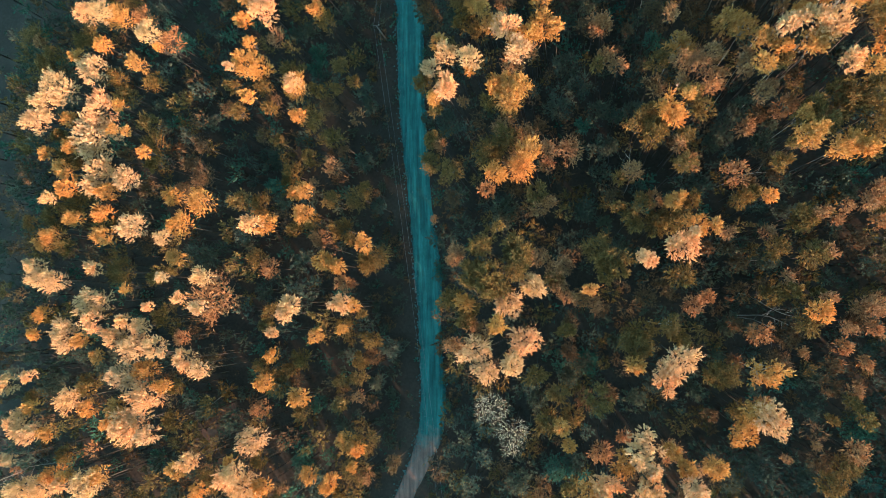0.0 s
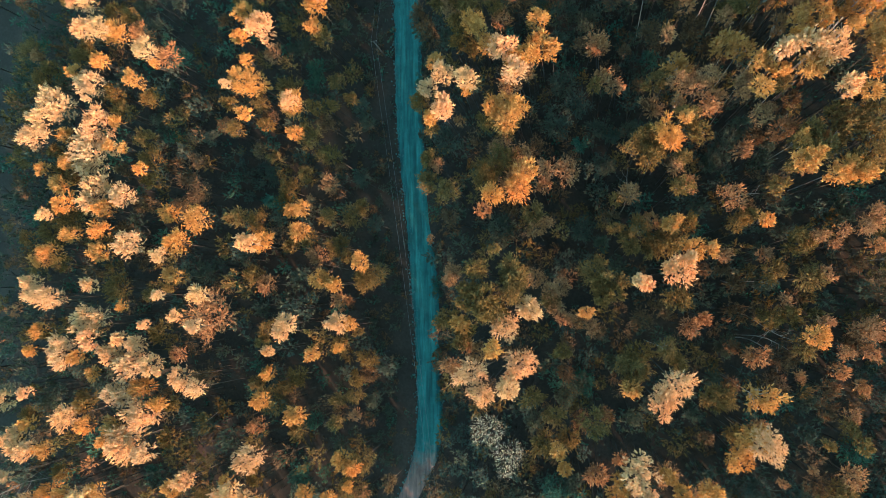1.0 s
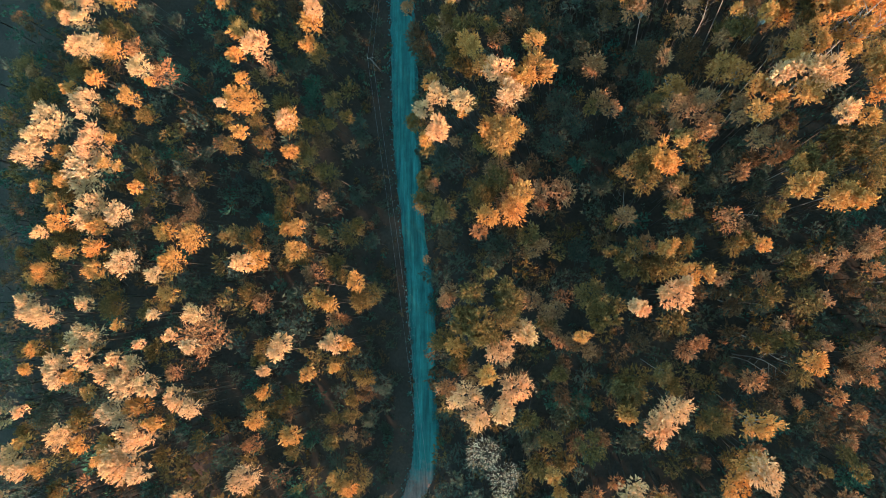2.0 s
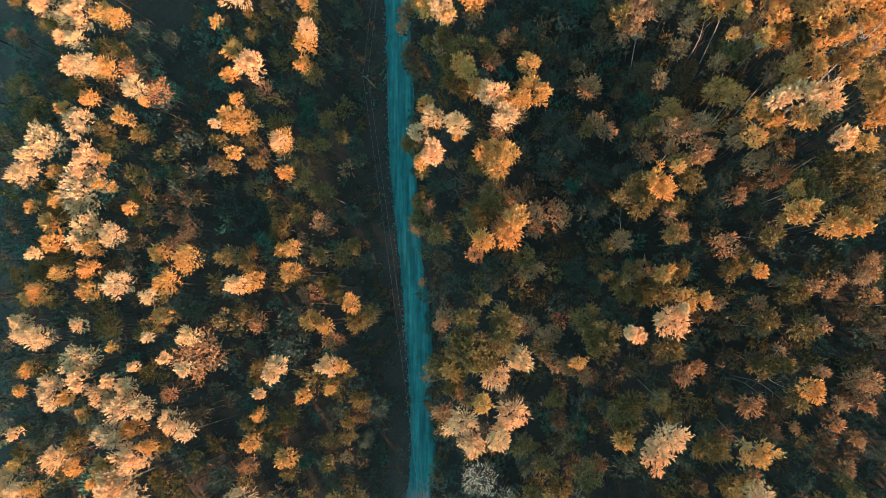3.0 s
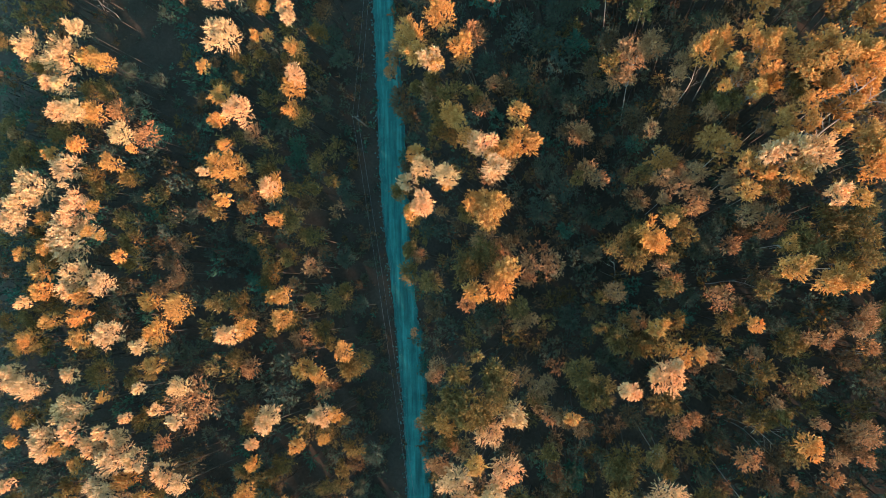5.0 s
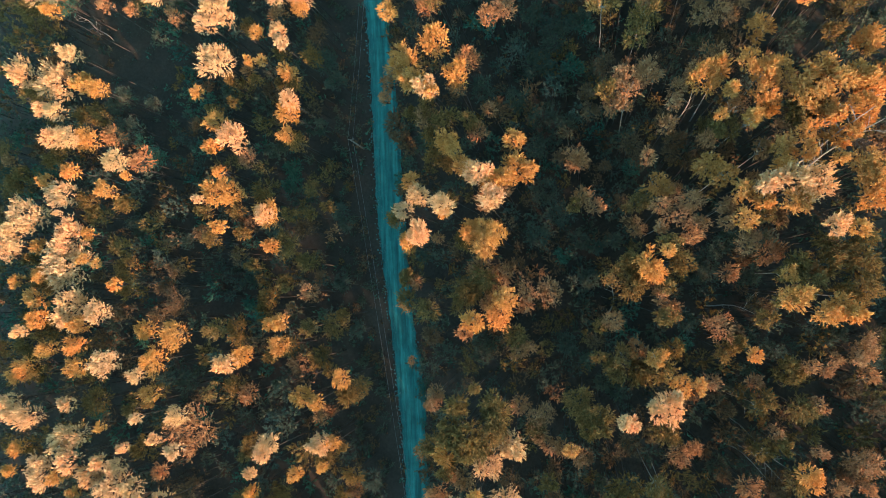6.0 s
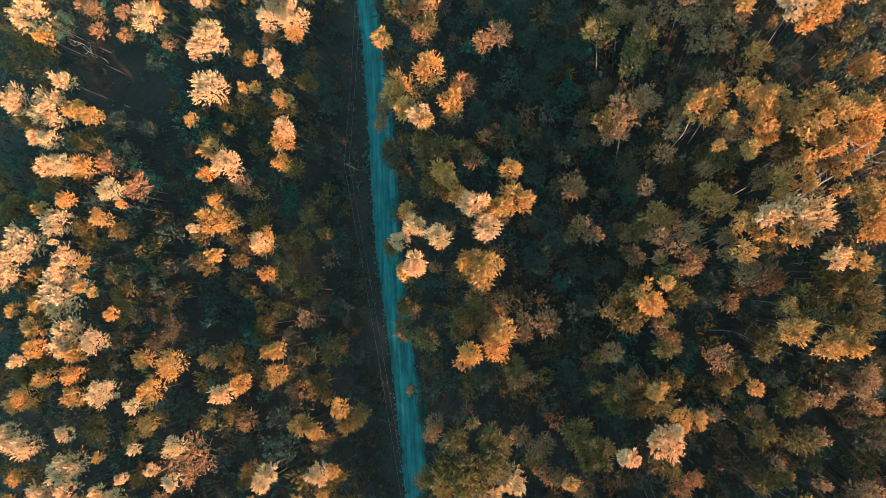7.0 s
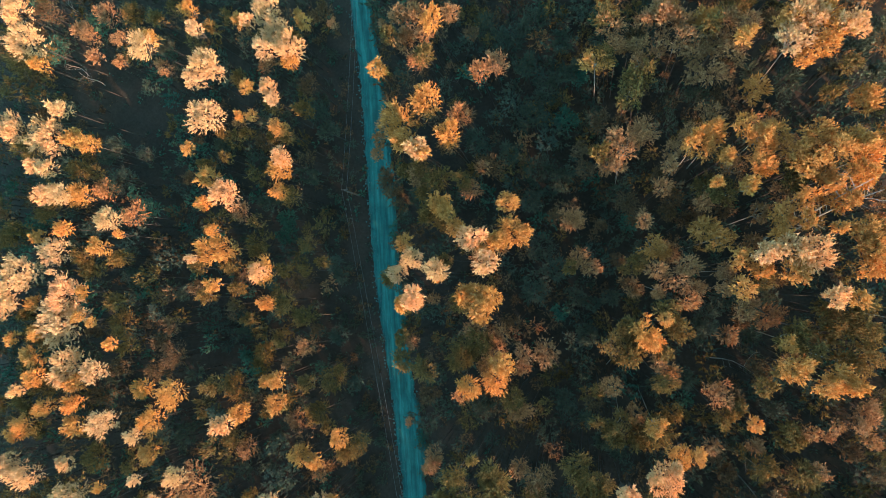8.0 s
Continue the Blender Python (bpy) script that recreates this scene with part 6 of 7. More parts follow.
low_tree("dark", -86.7, 66.9, 8.6, 1.7)
low_tree("teal", 6.2, 35.3, 7.8, 1.7)
low_tree("olive", -72.3, 57.6, 8.4, 1.3)
low_tree("brown", -50.2, -8.8, 6.5, 1.5)
low_tree("rust", 26.1, 54.6, 14.4, 1.9)
low_tree("dark", -54.1, -24.5, 9.7, 1.4)
low_tree("dark", -3.7, 26.2, 9.3, 1.6)
low_tree("olive", 12.4, 53.6, 13.7, 1.7)
low_tree("olive", 5.4, 65.6, 10.3, 1.8)
low_tree("dark", 11.6, 11.3, 8.6, 1.8)
low_tree("dark", -73.5, 11.2, 7.3, 2.0)
low_tree("brown", 29.8, -17.8, 9.6, 1.6)
low_tree("dark", -74.0, 29.9, 9.1, 1.3)
low_tree("brown", -32.3, 25.7, 6.0, 1.3)
low_tree("brown", -16.9, 44.6, 9.6, 1.6)
low_tree("brown", 35.2, -25.4, 7.3, 2.0)
low_tree("dark", -0.8, 70.4, 9.6, 2.0)
low_tree("brown", -38.4, 10.3, 9.3, 1.9)
low_tree("dark", -52.7, 22.4, 10.8, 1.4)
low_tree("brown", -72.0, 72.3, 8.7, 2.1)
low_tree("dark", -44.2, -2.7, 9.9, 1.6)
low_tree("teal", -41.8, 67.0, 7.9, 1.4)
low_tree("olive", -29.3, 32.9, 6.9, 1.6)
low_tree("olive", -41.7, 10.1, 7.5, 1.4)
low_tree("brown", -74.4, 58.8, 10.2, 1.4)
low_tree("brown", -84.5, 26.7, 9.5, 2.0)
low_tree("brown", -53.7, 13.7, 9.4, 2.2)
low_tree("olive", 18.9, -25.9, 6.3, 2.3)
low_tree("dark", -35.0, 65.3, 7.0, 1.5)
low_tree("rust", 29.3, 59.9, 11.9, 2.2)
low_tree("dark", 3.9, -22.7, 8.9, 2.4)
low_tree("brown", -47.4, -30.2, 10.6, 1.6)
low_tree("dark", -37.8, 5.5, 3.7, 1.3)
low_tree("brown", -61.1, 7.9, 7.3, 1.7)
low_tree("dark", 22.4, -22.9, 10.6, 2.1)
low_tree("dark", -44.5, -31.4, 7.8, 1.6)
low_tree("dark", -83.5, 40.0, 10.5, 1.3)
low_tree("olive", -78.9, 61.5, 6.6, 2.2)
low_tree("brown", 29.7, 48.5, 13.9, 1.9)
low_tree("dark", -49.9, 19.3, 4.7, 1.2)
low_tree("olive", -64.4, 5.7, 9.8, 1.5)
low_tree("dark", 6.5, -13.2, 10.0, 2.4)
low_tree("brown", -31.9, 16.2, 5.3, 1.4)
low_tree("olive", 0.5, -10.6, 6.2, 2.0)
low_tree("brown", -15.5, 11.2, 7.4, 2.1)
low_tree("brown", 5.7, -1.9, 10.8, 1.6)
low_tree("dark", -70.9, 23.9, 9.7, 1.9)
low_tree("brown", -52.1, -1.1, 8.6, 1.7)
low_tree("dark", -67.6, 17.2, 7.4, 1.4)
low_tree("dark", -46.7, 28.3, 4.7, 1.6)
low_tree("rust", -88.0, 27.8, 8.4, 1.3)
low_tree("dark", -66.6, 33.3, 6.9, 2.1)
low_tree("dark", -17.7, 70.4, 6.6, 1.8)
low_tree("dark", -43.7, -14.0, 3.5, 1.1)
low_tree("dark", -5.3, -30.8, 7.1, 1.5)
low_tree("dark", -7.0, 41.4, 6.5, 1.8)
low_tree("brown", 5.1, 72.1, 8.7, 1.7)
low_tree("dark", -34.2, 30.2, 6.9, 2.0)
low_tree("olive", -77.4, 14.2, 8.2, 2.2)
low_tree("dark", -41.4, -8.6, 4.6, 1.1)
low_tree("dark", -49.3, -29.0, 7.1, 1.6)
low_tree("dark", 18.7, -31.3, 10.3, 2.2)
low_tree("dark", -31.3, 18.5, 5.4, 1.4)
low_tree("teal", -43.9, 31.7, 10.0, 1.8)
low_tree("teal", 9.7, 13.5, 7.5, 1.6)
low_tree("olive", -71.1, 15.3, 6.9, 2.2)
low_tree("brown", -54.1, 31.2, 7.7, 2.1)
low_tree("dark", -46.7, 63.0, 6.8, 2.0)
low_tree("brown", -4.2, -26.3, 8.1, 1.5)
low_tree("brown", -49.3, 63.2, 9.5, 1.6)
low_tree("dark", -76.8, -23.5, 10.8, 1.5)
low_tree("olive", -59.4, -31.5, 8.6, 1.4)
low_tree("dark", -34.9, 10.7, 9.0, 1.8)
low_tree("dark", -38.7, 58.2, 8.2, 1.9)
low_tree("dark", -69.0, 43.9, 9.1, 2.1)
low_tree("dark", -38.2, -5.2, 9.0, 1.9)
low_tree("dark", -38.6, 1.3, 7.1, 1.8)
low_tree("dark", -46.1, 31.5, 4.8, 1.3)
low_tree("dark", -81.4, -6.7, 10.2, 1.6)
low_tree("brown", 26.5, 73.7, 13.6, 2.0)
low_tree("olive", -32.7, 27.8, 7.3, 1.4)
low_tree("rust", -59.8, 62.2, 8.3, 1.9)
low_tree("teal", -84.9, -18.6, 10.5, 1.6)
low_tree("brown", -19.5, -31.7, 7.4, 2.1)
low_tree("dark", -75.0, 61.2, 8.2, 1.7)
low_tree("brown", -30.9, -26.1, 6.0, 1.6)
low_tree("olive", -50.6, 69.1, 7.3, 1.8)
low_tree("olive", -42.0, 35.5, 8.2, 1.4)
low_tree("dark", -52.2, 18.4, 10.1, 1.5)
low_tree("dark", -66.0, -12.0, 9.3, 2.1)
low_tree("dark", 34.7, -3.9, 9.4, 2.4)
low_tree("dark", -44.1, 66.6, 8.9, 1.9)
low_tree("dark", -47.3, 21.1, 4.4, 1.3)
low_tree("dark", -44.6, 18.2, 4.4, 1.5)
low_tree("dark", -49.3, 49.1, 3.9, 1.5)
low_tree("olive", -85.2, -31.6, 10.2, 2.1)
low_tree("brown", -76.0, -19.1, 8.9, 2.1)
low_tree("brown", 30.9, 23.0, 8.1, 2.0)
low_tree("olive", -79.2, 56.7, 10.0, 2.0)
low_tree("brown", -43.4, -22.8, 7.8, 1.4)
low_tree("olive", -70.8, 54.4, 7.9, 1.3)
low_tree("dark", -27.8, -4.8, 6.2, 1.8)
low_tree("dark", -83.7, -23.4, 6.8, 2.1)
low_tree("dark", 6.4, 10.0, 7.5, 1.7)
low_tree("olive", 26.9, -0.5, 7.9, 2.6)
low_tree("dark", 13.6, 1.3, 8.9, 2.7)
low_tree("rust", 24.7, 40.6, 9.8, 2.2)
low_tree("brown", 35.5, 31.0, 9.0, 2.5)
low_tree("teal", -44.1, 11.3, 6.7, 1.4)
low_tree("olive", -52.1, -19.7, 8.7, 2.0)
low_tree("dark", -46.5, -14.5, 5.2, 1.5)
low_tree("olive", -66.3, 45.2, 7.6, 1.7)
low_tree("dark", 13.3, 13.5, 10.5, 2.1)
low_tree("teal", -83.1, 48.2, 3.6, 1.2)
low_tree("dark", -87.5, -28.8, 8.7, 1.8)
low_tree("brown", -63.5, 7.7, 7.0, 1.5)
low_tree("dark", -66.9, -25.5, 10.9, 1.4)
low_tree("teal", -16.9, 56.5, 8.3, 1.9)
low_tree("dark", -54.5, 54.4, 8.9, 1.5)
low_tree("teal", -78.4, 51.1, 3.9, 1.7)
low_tree("olive", -85.5, 68.9, 7.0, 1.4)
low_tree("rust", -45.2, -28.9, 8.7, 2.0)
low_tree("dark", -72.8, 33.8, 7.0, 1.5)
low_tree("brown", -81.7, 12.0, 9.9, 1.4)
low_tree("dark", -50.8, 32.4, 3.9, 1.2)
low_tree("dark", -6.8, -18.4, 7.5, 1.5)
low_tree("olive", 19.3, 61.8, 13.5, 1.6)
low_tree("olive", -48.6, -15.6, 9.4, 1.6)
low_tree("brown", -37.8, 73.8, 7.8, 1.7)
low_tree("teal", -75.9, 31.5, 10.4, 1.6)
low_tree("dark", 16.2, -28.4, 10.9, 2.6)
low_tree("dark", 21.8, -27.5, 7.2, 2.3)
low_tree("brown", -65.9, 12.7, 10.7, 1.5)
low_tree("dark", -36.1, -24.2, 8.2, 1.6)
low_tree("dark", -37.8, 69.1, 9.0, 1.6)
low_tree("olive", 3.8, 45.5, 8.9, 1.6)
low_tree("dark", -10.2, -16.0, 10.1, 2.2)
low_tree("teal", -47.5, 45.2, 8.0, 1.8)
low_tree("dark", 32.6, 40.9, 10.5, 1.7)
low_tree("olive", -40.9, -26.1, 9.2, 1.4)
low_tree("olive", -5.2, -23.9, 9.3, 1.6)
low_tree("teal", 0.3, -21.4, 10.7, 1.7)
low_tree("dark", 2.1, 42.3, 10.8, 1.7)
low_tree("dark", -67.2, -31.5, 8.8, 1.8)
low_tree("dark", -36.5, 47.6, 9.3, 1.5)
low_tree("brown", -32.6, 2.7, 8.0, 1.6)
low_tree("rust", 3.3, -31.2, 8.3, 2.7)
low_tree("dark", 5.8, 49.4, 9.2, 1.7)
low_tree("dark", -61.2, 10.9, 9.8, 1.5)
low_tree("dark", -63.7, 34.4, 10.2, 1.7)
low_tree("olive", -55.3, 62.7, 10.5, 1.4)
low_tree("dark", 35.4, 55.7, 10.7, 2.2)
low_tree("brown", -30.8, -12.0, 9.2, 1.3)
low_tree("rust", -67.9, -27.9, 6.7, 1.4)
low_tree("dark", -38.8, -8.9, 8.8, 1.9)
low_tree("dark", 28.8, 11.0, 9.7, 1.8)
low_tree("olive", -14.2, -8.9, 10.3, 1.6)
low_tree("olive", -0.1, 63.9, 9.4, 1.7)
low_tree("brown", 3.5, 73.9, 8.9, 1.6)
low_tree("rust", -46.5, 3.0, 7.4, 1.4)
low_tree("dark", -79.0, -13.6, 7.4, 2.2)
low_tree("teal", 1.4, 60.0, 7.8, 2.2)
low_tree("brown", -4.1, 6.1, 7.3, 1.7)
low_tree("brown", -16.2, -21.9, 10.5, 2.4)
low_tree("dark", -60.4, 68.3, 6.7, 1.5)
low_tree("dark", -69.7, 37.6, 7.2, 1.3)
low_tree("dark", -34.9, 20.9, 8.8, 1.5)
low_tree("dark", 23.3, -17.1, 7.0, 1.5)
low_tree("brown", -72.9, 64.4, 9.3, 2.1)
low_tree("olive", -87.4, 57.1, 8.1, 1.6)
low_tree("olive", -10.9, -26.9, 7.1, 2.3)
low_tree("dark", -41.2, -10.4, 4.6, 1.3)
low_tree("dark", -68.4, 7.6, 7.1, 2.1)
low_tree("teal", 2.5, 71.2, 8.5, 1.6)
low_tree("dark", -72.8, 36.3, 9.7, 1.5)
low_tree("olive", -83.3, 32.3, 10.6, 1.7)
low_tree("dark", -65.7, 66.9, 7.6, 2.2)
low_tree("teal", -51.5, 71.7, 7.0, 1.8)
low_tree("dark", 31.4, 54.7, 11.2, 1.6)
low_tree("dark", -71.8, -9.1, 7.7, 1.7)
low_tree("olive", -3.7, -2.5, 6.1, 1.8)
low_tree("teal", -66.6, -19.3, 10.3, 2.0)
low_tree("dark", 27.9, -7.9, 10.9, 1.6)
low_tree("brown", 18.2, -15.4, 10.0, 1.6)
low_tree("teal", -42.7, 24.5, 4.5, 1.5)
low_tree("brown", -80.9, 30.9, 10.3, 2.0)
low_tree("brown", -87.1, -10.8, 7.4, 1.9)
low_tree("dark", -45.5, 41.0, 3.6, 1.2)
low_tree("rust", -37.7, 64.5, 7.0, 1.4)
low_tree("brown", -67.2, 4.3, 10.7, 2.3)
low_tree("dark", -31.6, 65.4, 6.1, 1.3)
low_tree("dark", -76.3, -14.9, 9.1, 1.3)
low_tree("brown", -4.2, 56.6, 9.5, 1.6)
low_tree("dark", 3.4, 11.9, 7.7, 1.8)
low_tree("olive", -61.6, -31.0, 6.6, 1.4)
low_tree("dark", -50.6, 50.6, 5.3, 1.3)
low_tree("dark", -44.9, 72.5, 7.7, 1.9)
low_tree("olive", -0.3, 12.1, 6.5, 1.8)
low_tree("dark", -36.4, -15.4, 7.3, 1.7)
low_tree("dark", 18.8, -1.3, 6.5, 1.6)
low_tree("dark", -52.6, 50.7, 4.9, 1.1)
low_tree("dark", -74.6, -29.3, 10.9, 2.0)
low_tree("olive", -42.9, 22.7, 6.5, 1.4)
low_tree("dark", -84.5, -1.8, 7.9, 1.6)
low_tree("olive", -61.0, -28.8, 7.4, 1.9)
low_tree("teal", -69.1, -6.0, 9.1, 1.8)
low_tree("olive", -57.4, -26.5, 9.9, 1.7)
low_tree("dark", 12.3, -29.0, 9.6, 1.9)
low_tree("rust", -85.4, -5.3, 10.9, 1.8)
low_tree("dark", -29.4, 13.8, 6.8, 1.4)
low_tree("olive", -79.2, 5.2, 8.5, 1.9)
low_tree("brown", 3.2, -6.9, 7.2, 1.8)
low_tree("dark", -86.4, 54.8, 4.3, 1.4)
low_tree("brown", 34.3, 2.2, 6.7, 2.2)
low_tree("teal", -75.8, 16.5, 7.8, 2.1)
low_tree("olive", -69.0, -18.6, 10.8, 1.3)
low_tree("dark", -33.5, -24.3, 8.5, 2.1)
low_tree("dark", -46.8, 35.0, 5.1, 1.7)
low_tree("dark", -18.7, -28.2, 6.8, 1.5)
low_tree("olive", -41.6, 62.4, 9.2, 1.4)
low_tree("dark", -85.4, 42.6, 5.4, 1.3)
low_tree("dark", -53.2, 44.6, 4.0, 1.4)
low_tree("dark", -51.8, -24.9, 8.4, 1.6)
low_tree("brown", 0.1, 3.8, 10.8, 1.5)
low_tree("dark", 22.3, -31.2, 8.6, 2.5)
low_tree("dark", -57.5, -31.7, 8.6, 1.6)
low_tree("dark", -87.6, 7.2, 8.3, 1.7)
low_tree("dark", -18.6, 67.8, 6.5, 1.6)
low_tree("brown", -54.6, -12.2, 9.7, 1.5)
low_tree("dark", -55.4, 34.4, 9.9, 1.3)
low_tree("dark", -11.6, 29.0, 9.6, 1.9)
low_tree("dark", -72.5, 41.0, 9.7, 1.3)
low_tree("dark", -3.2, -21.4, 6.1, 1.8)
low_tree("dark", -78.4, 10.6, 9.9, 1.6)
low_tree("olive", -49.7, 73.7, 9.4, 2.0)
low_tree("brown", -84.6, 63.1, 10.7, 1.9)
low_tree("olive", -77.1, 69.8, 10.2, 2.2)
low_tree("rust", -82.1, -26.7, 7.1, 1.3)
low_tree("olive", -55.7, -1.0, 6.7, 1.7)
low_tree("dark", 25.8, 28.9, 8.9, 1.6)
low_tree("dark", 9.3, 23.0, 6.9, 1.6)
low_tree("dark", -53.5, 6.9, 7.4, 1.6)
low_tree("dark", -2.3, 48.0, 8.8, 2.0)
low_tree("dark", 8.4, -1.2, 8.4, 1.6)
low_tree("dark", -81.1, -11.8, 9.8, 1.3)
low_tree("teal", -67.6, 22.5, 7.4, 2.2)
low_tree("dark", -57.3, 60.5, 10.0, 1.5)
low_tree("dark", 25.2, -21.3, 6.2, 2.2)
low_tree("teal", -46.5, 69.7, 7.6, 1.4)
low_tree("olive", -33.7, 70.7, 5.8, 1.4)
low_tree("dark", -42.6, 19.9, 4.6, 1.3)
low_tree("olive", -65.0, 74.0, 8.4, 1.9)
low_tree("olive", -61.9, -21.1, 10.2, 1.9)
low_tree("dark", -76.3, 28.4, 7.9, 1.4)
low_tree("dark", -46.9, 56.3, 7.5, 1.7)
# row along the glade: teal leaf colour stands for the edge trees' shaded sides
low_tree("teal", -58.2, 60.3, 5.8, 1.8)
low_tree("teal", -56.4, 57.2, 5.8, 1.8)
low_tree("teal", -54.3, 53.8, 5.8, 1.8)
low_tree("teal", -51.9, 49.6, 5.8, 1.8)
low_tree("teal", -59.8, 62.8, 5.8, 1.8)


# more of the dull lower storey east of the track, where the stems stand thick; also keeps low sun off the ground
fill_rng = random.Random(44)
tries = 0
filled = 0
while filled < 590 and tries < 18000:
    tries += 1
    fx, fy, fr = fill_rng.uniform(-17, 37), fill_rng.uniform(-33, 62), fill_rng.uniform(1.0, 1.9)
    if filled >= 380:                        # mostly unseen eastern edge, thick down to the ground, added to block low sun
        fx, fy, fr = fill_rng.uniform(33, 52), fill_rng.uniform(-48, 14), fill_rng.uniform(1.8, 2.6)
    if filled >= 520:                        # unseen trees behind the bend of the track, added to keep sun off it
        fx, fy, fr = fill_rng.uniform(-17, 8), fill_rng.uniform(-58, -29), fill_rng.uniform(1.8, 2.6)
    if track_edges(fy)[0] - 6 < fx < track_edges(fy)[1] + 2.5:
        continue
    if min(math.hypot(fx - q[0], fy - q[1]) - 0.52 * (fr + q[2]) for q in SET) > 0:
        low_tree(fill_rng.choice(("dark", "dark", "brown", "olive")), fx, fy, fill_rng.uniform(4.5, 9.0) if filled >= 520 else fill_rng.uniform(5.5, 11.5) + (2.0 if filled >= 380 else 0.0), fr, True)
        filled += 1


# half-grown trees that close the canopy of the north-eastern stand
grown, tries = 0, 0
while grown < 85 and tries < 6000:
    tries += 1
    fx, fy, fr = fill_rng.uniform(7, 37), fill_rng.uniform(14, 68), fill_rng.uniform(0.9, 1.3)
    if min(math.hypot(fx - q[0], fy - q[1]) - 0.40 * (fr * 1.38 + q[2]) for q in SET if q[3] > 12) > 0:
        tree(fill_rng.choice(("rust", "rust", "gold", "gold", "olive")), fx, fy, fill_rng.uniform(15.0, 19.0), fr)
        grown += 1


# ---- underwood, one mass of saplings and bushes ----
def near_track(x, y):
    le, ri = track_edges(y)
    return le - 3.6 < x < ri + 1.0


def in_glade(x, y):
    """The bare, deeply shaded glade among the western trees."""
    return ((x + 61.5 + (y - 52) * 0.25) / 6.3) ** 2 + ((y - 52) / 10.5) ** 2 < 1


def build_underwood():
    rng = np.random.default_rng(77)
    clouds = [leaf_cloud(np.random.default_rng(900 + s), 3, 34, 8, 0.155, 0.9, 1.0, 0.4) for s in range(10)]
    deep = [leaf_cloud(np.random.default_rng(950 + s), 3, 42, 7, 0.220, 1.6, 1.0, 0.2) for s in range(6)]
    verts, index, bars = [], [], []
    placed = np.array([(s[0], s[1], s[2]) for s in SET])
    done = np.zeros((0, 3))
    for trial in range(9000):
        x, y = rng.uniform(-99, 54), rng.uniform(-50, 88)
        if near_track(x, y):
            continue
        if in_glade(x, y):
            continue
        # unseen belt around the wood, its heights set to block or admit low sun
        outside = x < -90 or x > 42 or y < -33 or y > 76
        r = rng.uniform(2.4, 3.4) if outside else rng.uniform(0.9, 2.2)
        le, ri = track_edges(y)
        beside = le - 8 < x < le
        if beside:
            r = rng.uniform(0.6, 1.2)
        gap = np.hypot(placed[:, 0] - x, placed[:, 1] - y) - placed[:, 2] * 0.5
        if gap.min() < 0.35 or (len(done) and (np.hypot(done[:, 0] - x, done[:, 1] - y) - (0.85 if outside else 0.80) * (r + done[:, 2])).min() < 0):
            continue
        bare = noise.noise(Vector((x * 0.05, y * 0.05, 11.0))) < -0.1 and x < -22
        h = r * 1.8 if beside else r * 2.2 + ((rng.uniform(8, 11) if x > 20 and y < -8 else rng.uniform(4, 6.5) if x > 20 or y < -32 else rng.uniform(8, 11)) if outside else rng.uniform(0.0, 1.5) if bare else rng.uniform(0.8, 4.5) + (rng.uniform(0, 3.5) if x > -15 else 0.0))
        done = np.vstack([done, [[x, y, r]]])
        rz = r * (2.0 if outside and (x > 20 or y < -32) else 1.1)      # the unseen outer belt is leafy down to the ground to block low sun
        t = rng.uniform(0, 6.28)
        rot = np.array([[math.cos(t), -math.sin(t), 0], [math.sin(t), math.cos(t), 0], [0, 0, 1]])
        cloud = (deep[rng.integers(6)] if outside else clouds[rng.integers(10)]) @ rot.T * np.array([r, r, rz]) + np.array([x, y, h - rz])
        verts.append(cloud)
        pick = rng.choice([0, 0, 0, 1, 2, 2] if x > -15 else [0, 0, 0, 1, 2, 3])
        index.append(np.full(len(cloud) // 3, pick))
        bars.append(tube([(x, y, -0.2), (x + 0.2, y, h * 0.5), (x, y + 0.1, h - r)], [0.035 * r + 0.03, 0.03 * r + 0.02, 0.02], 4))
    for k in range(170):                      # low bushes along the lane of the power line
        y = rng.uniform(-34, 76)
        x = track_edges(y)[0] - rng.uniform(1.6, 7.5)
        r = rng.uniform(0.5, 1.15)
        cloud = clouds[k % 10] * np.array([r, r, r * 0.8]) + np.array([x, y, r * 0.75])
        verts.append(cloud)
        index.append(np.full(len(cloud) // 3, rng.choice([0, 0, 2])))
    for k in range(150):                      # bushes spilling over the other edge of the track
        y = rng.uniform(-16, 76)
        r = rng.uniform(0.4, 1.0)
        cloud = clouds[k % 10] * np.array([r, r, r * 0.9]) + np.array([track_edges(y)[1] + rng.uniform(-0.2, 1.9), y, r * 0.85])
        verts.append(cloud)
        index.append(np.full(len(cloud) // 3, rng.choice([0, 1, 2, 3])))
    ob = new("underwood", fast_mesh("underwood", np.vstack(verts), [LEAF["dark"], LEAF["olive"], LEAF["brown"], LEAF["teal"]], np.concatenate(index)))
    tagged(ob, "dark mass of saplings and bushes between the trees", "underwood", kind="stuff")
    v, f = joined(bars)
    stems = new("sapling_stems", mesh_of("sapling_stems", v, f, [BARK], smooth=True))
    tagged(stems, "thin grey stems of the saplings in the underwood", "stems", kind="stuff")


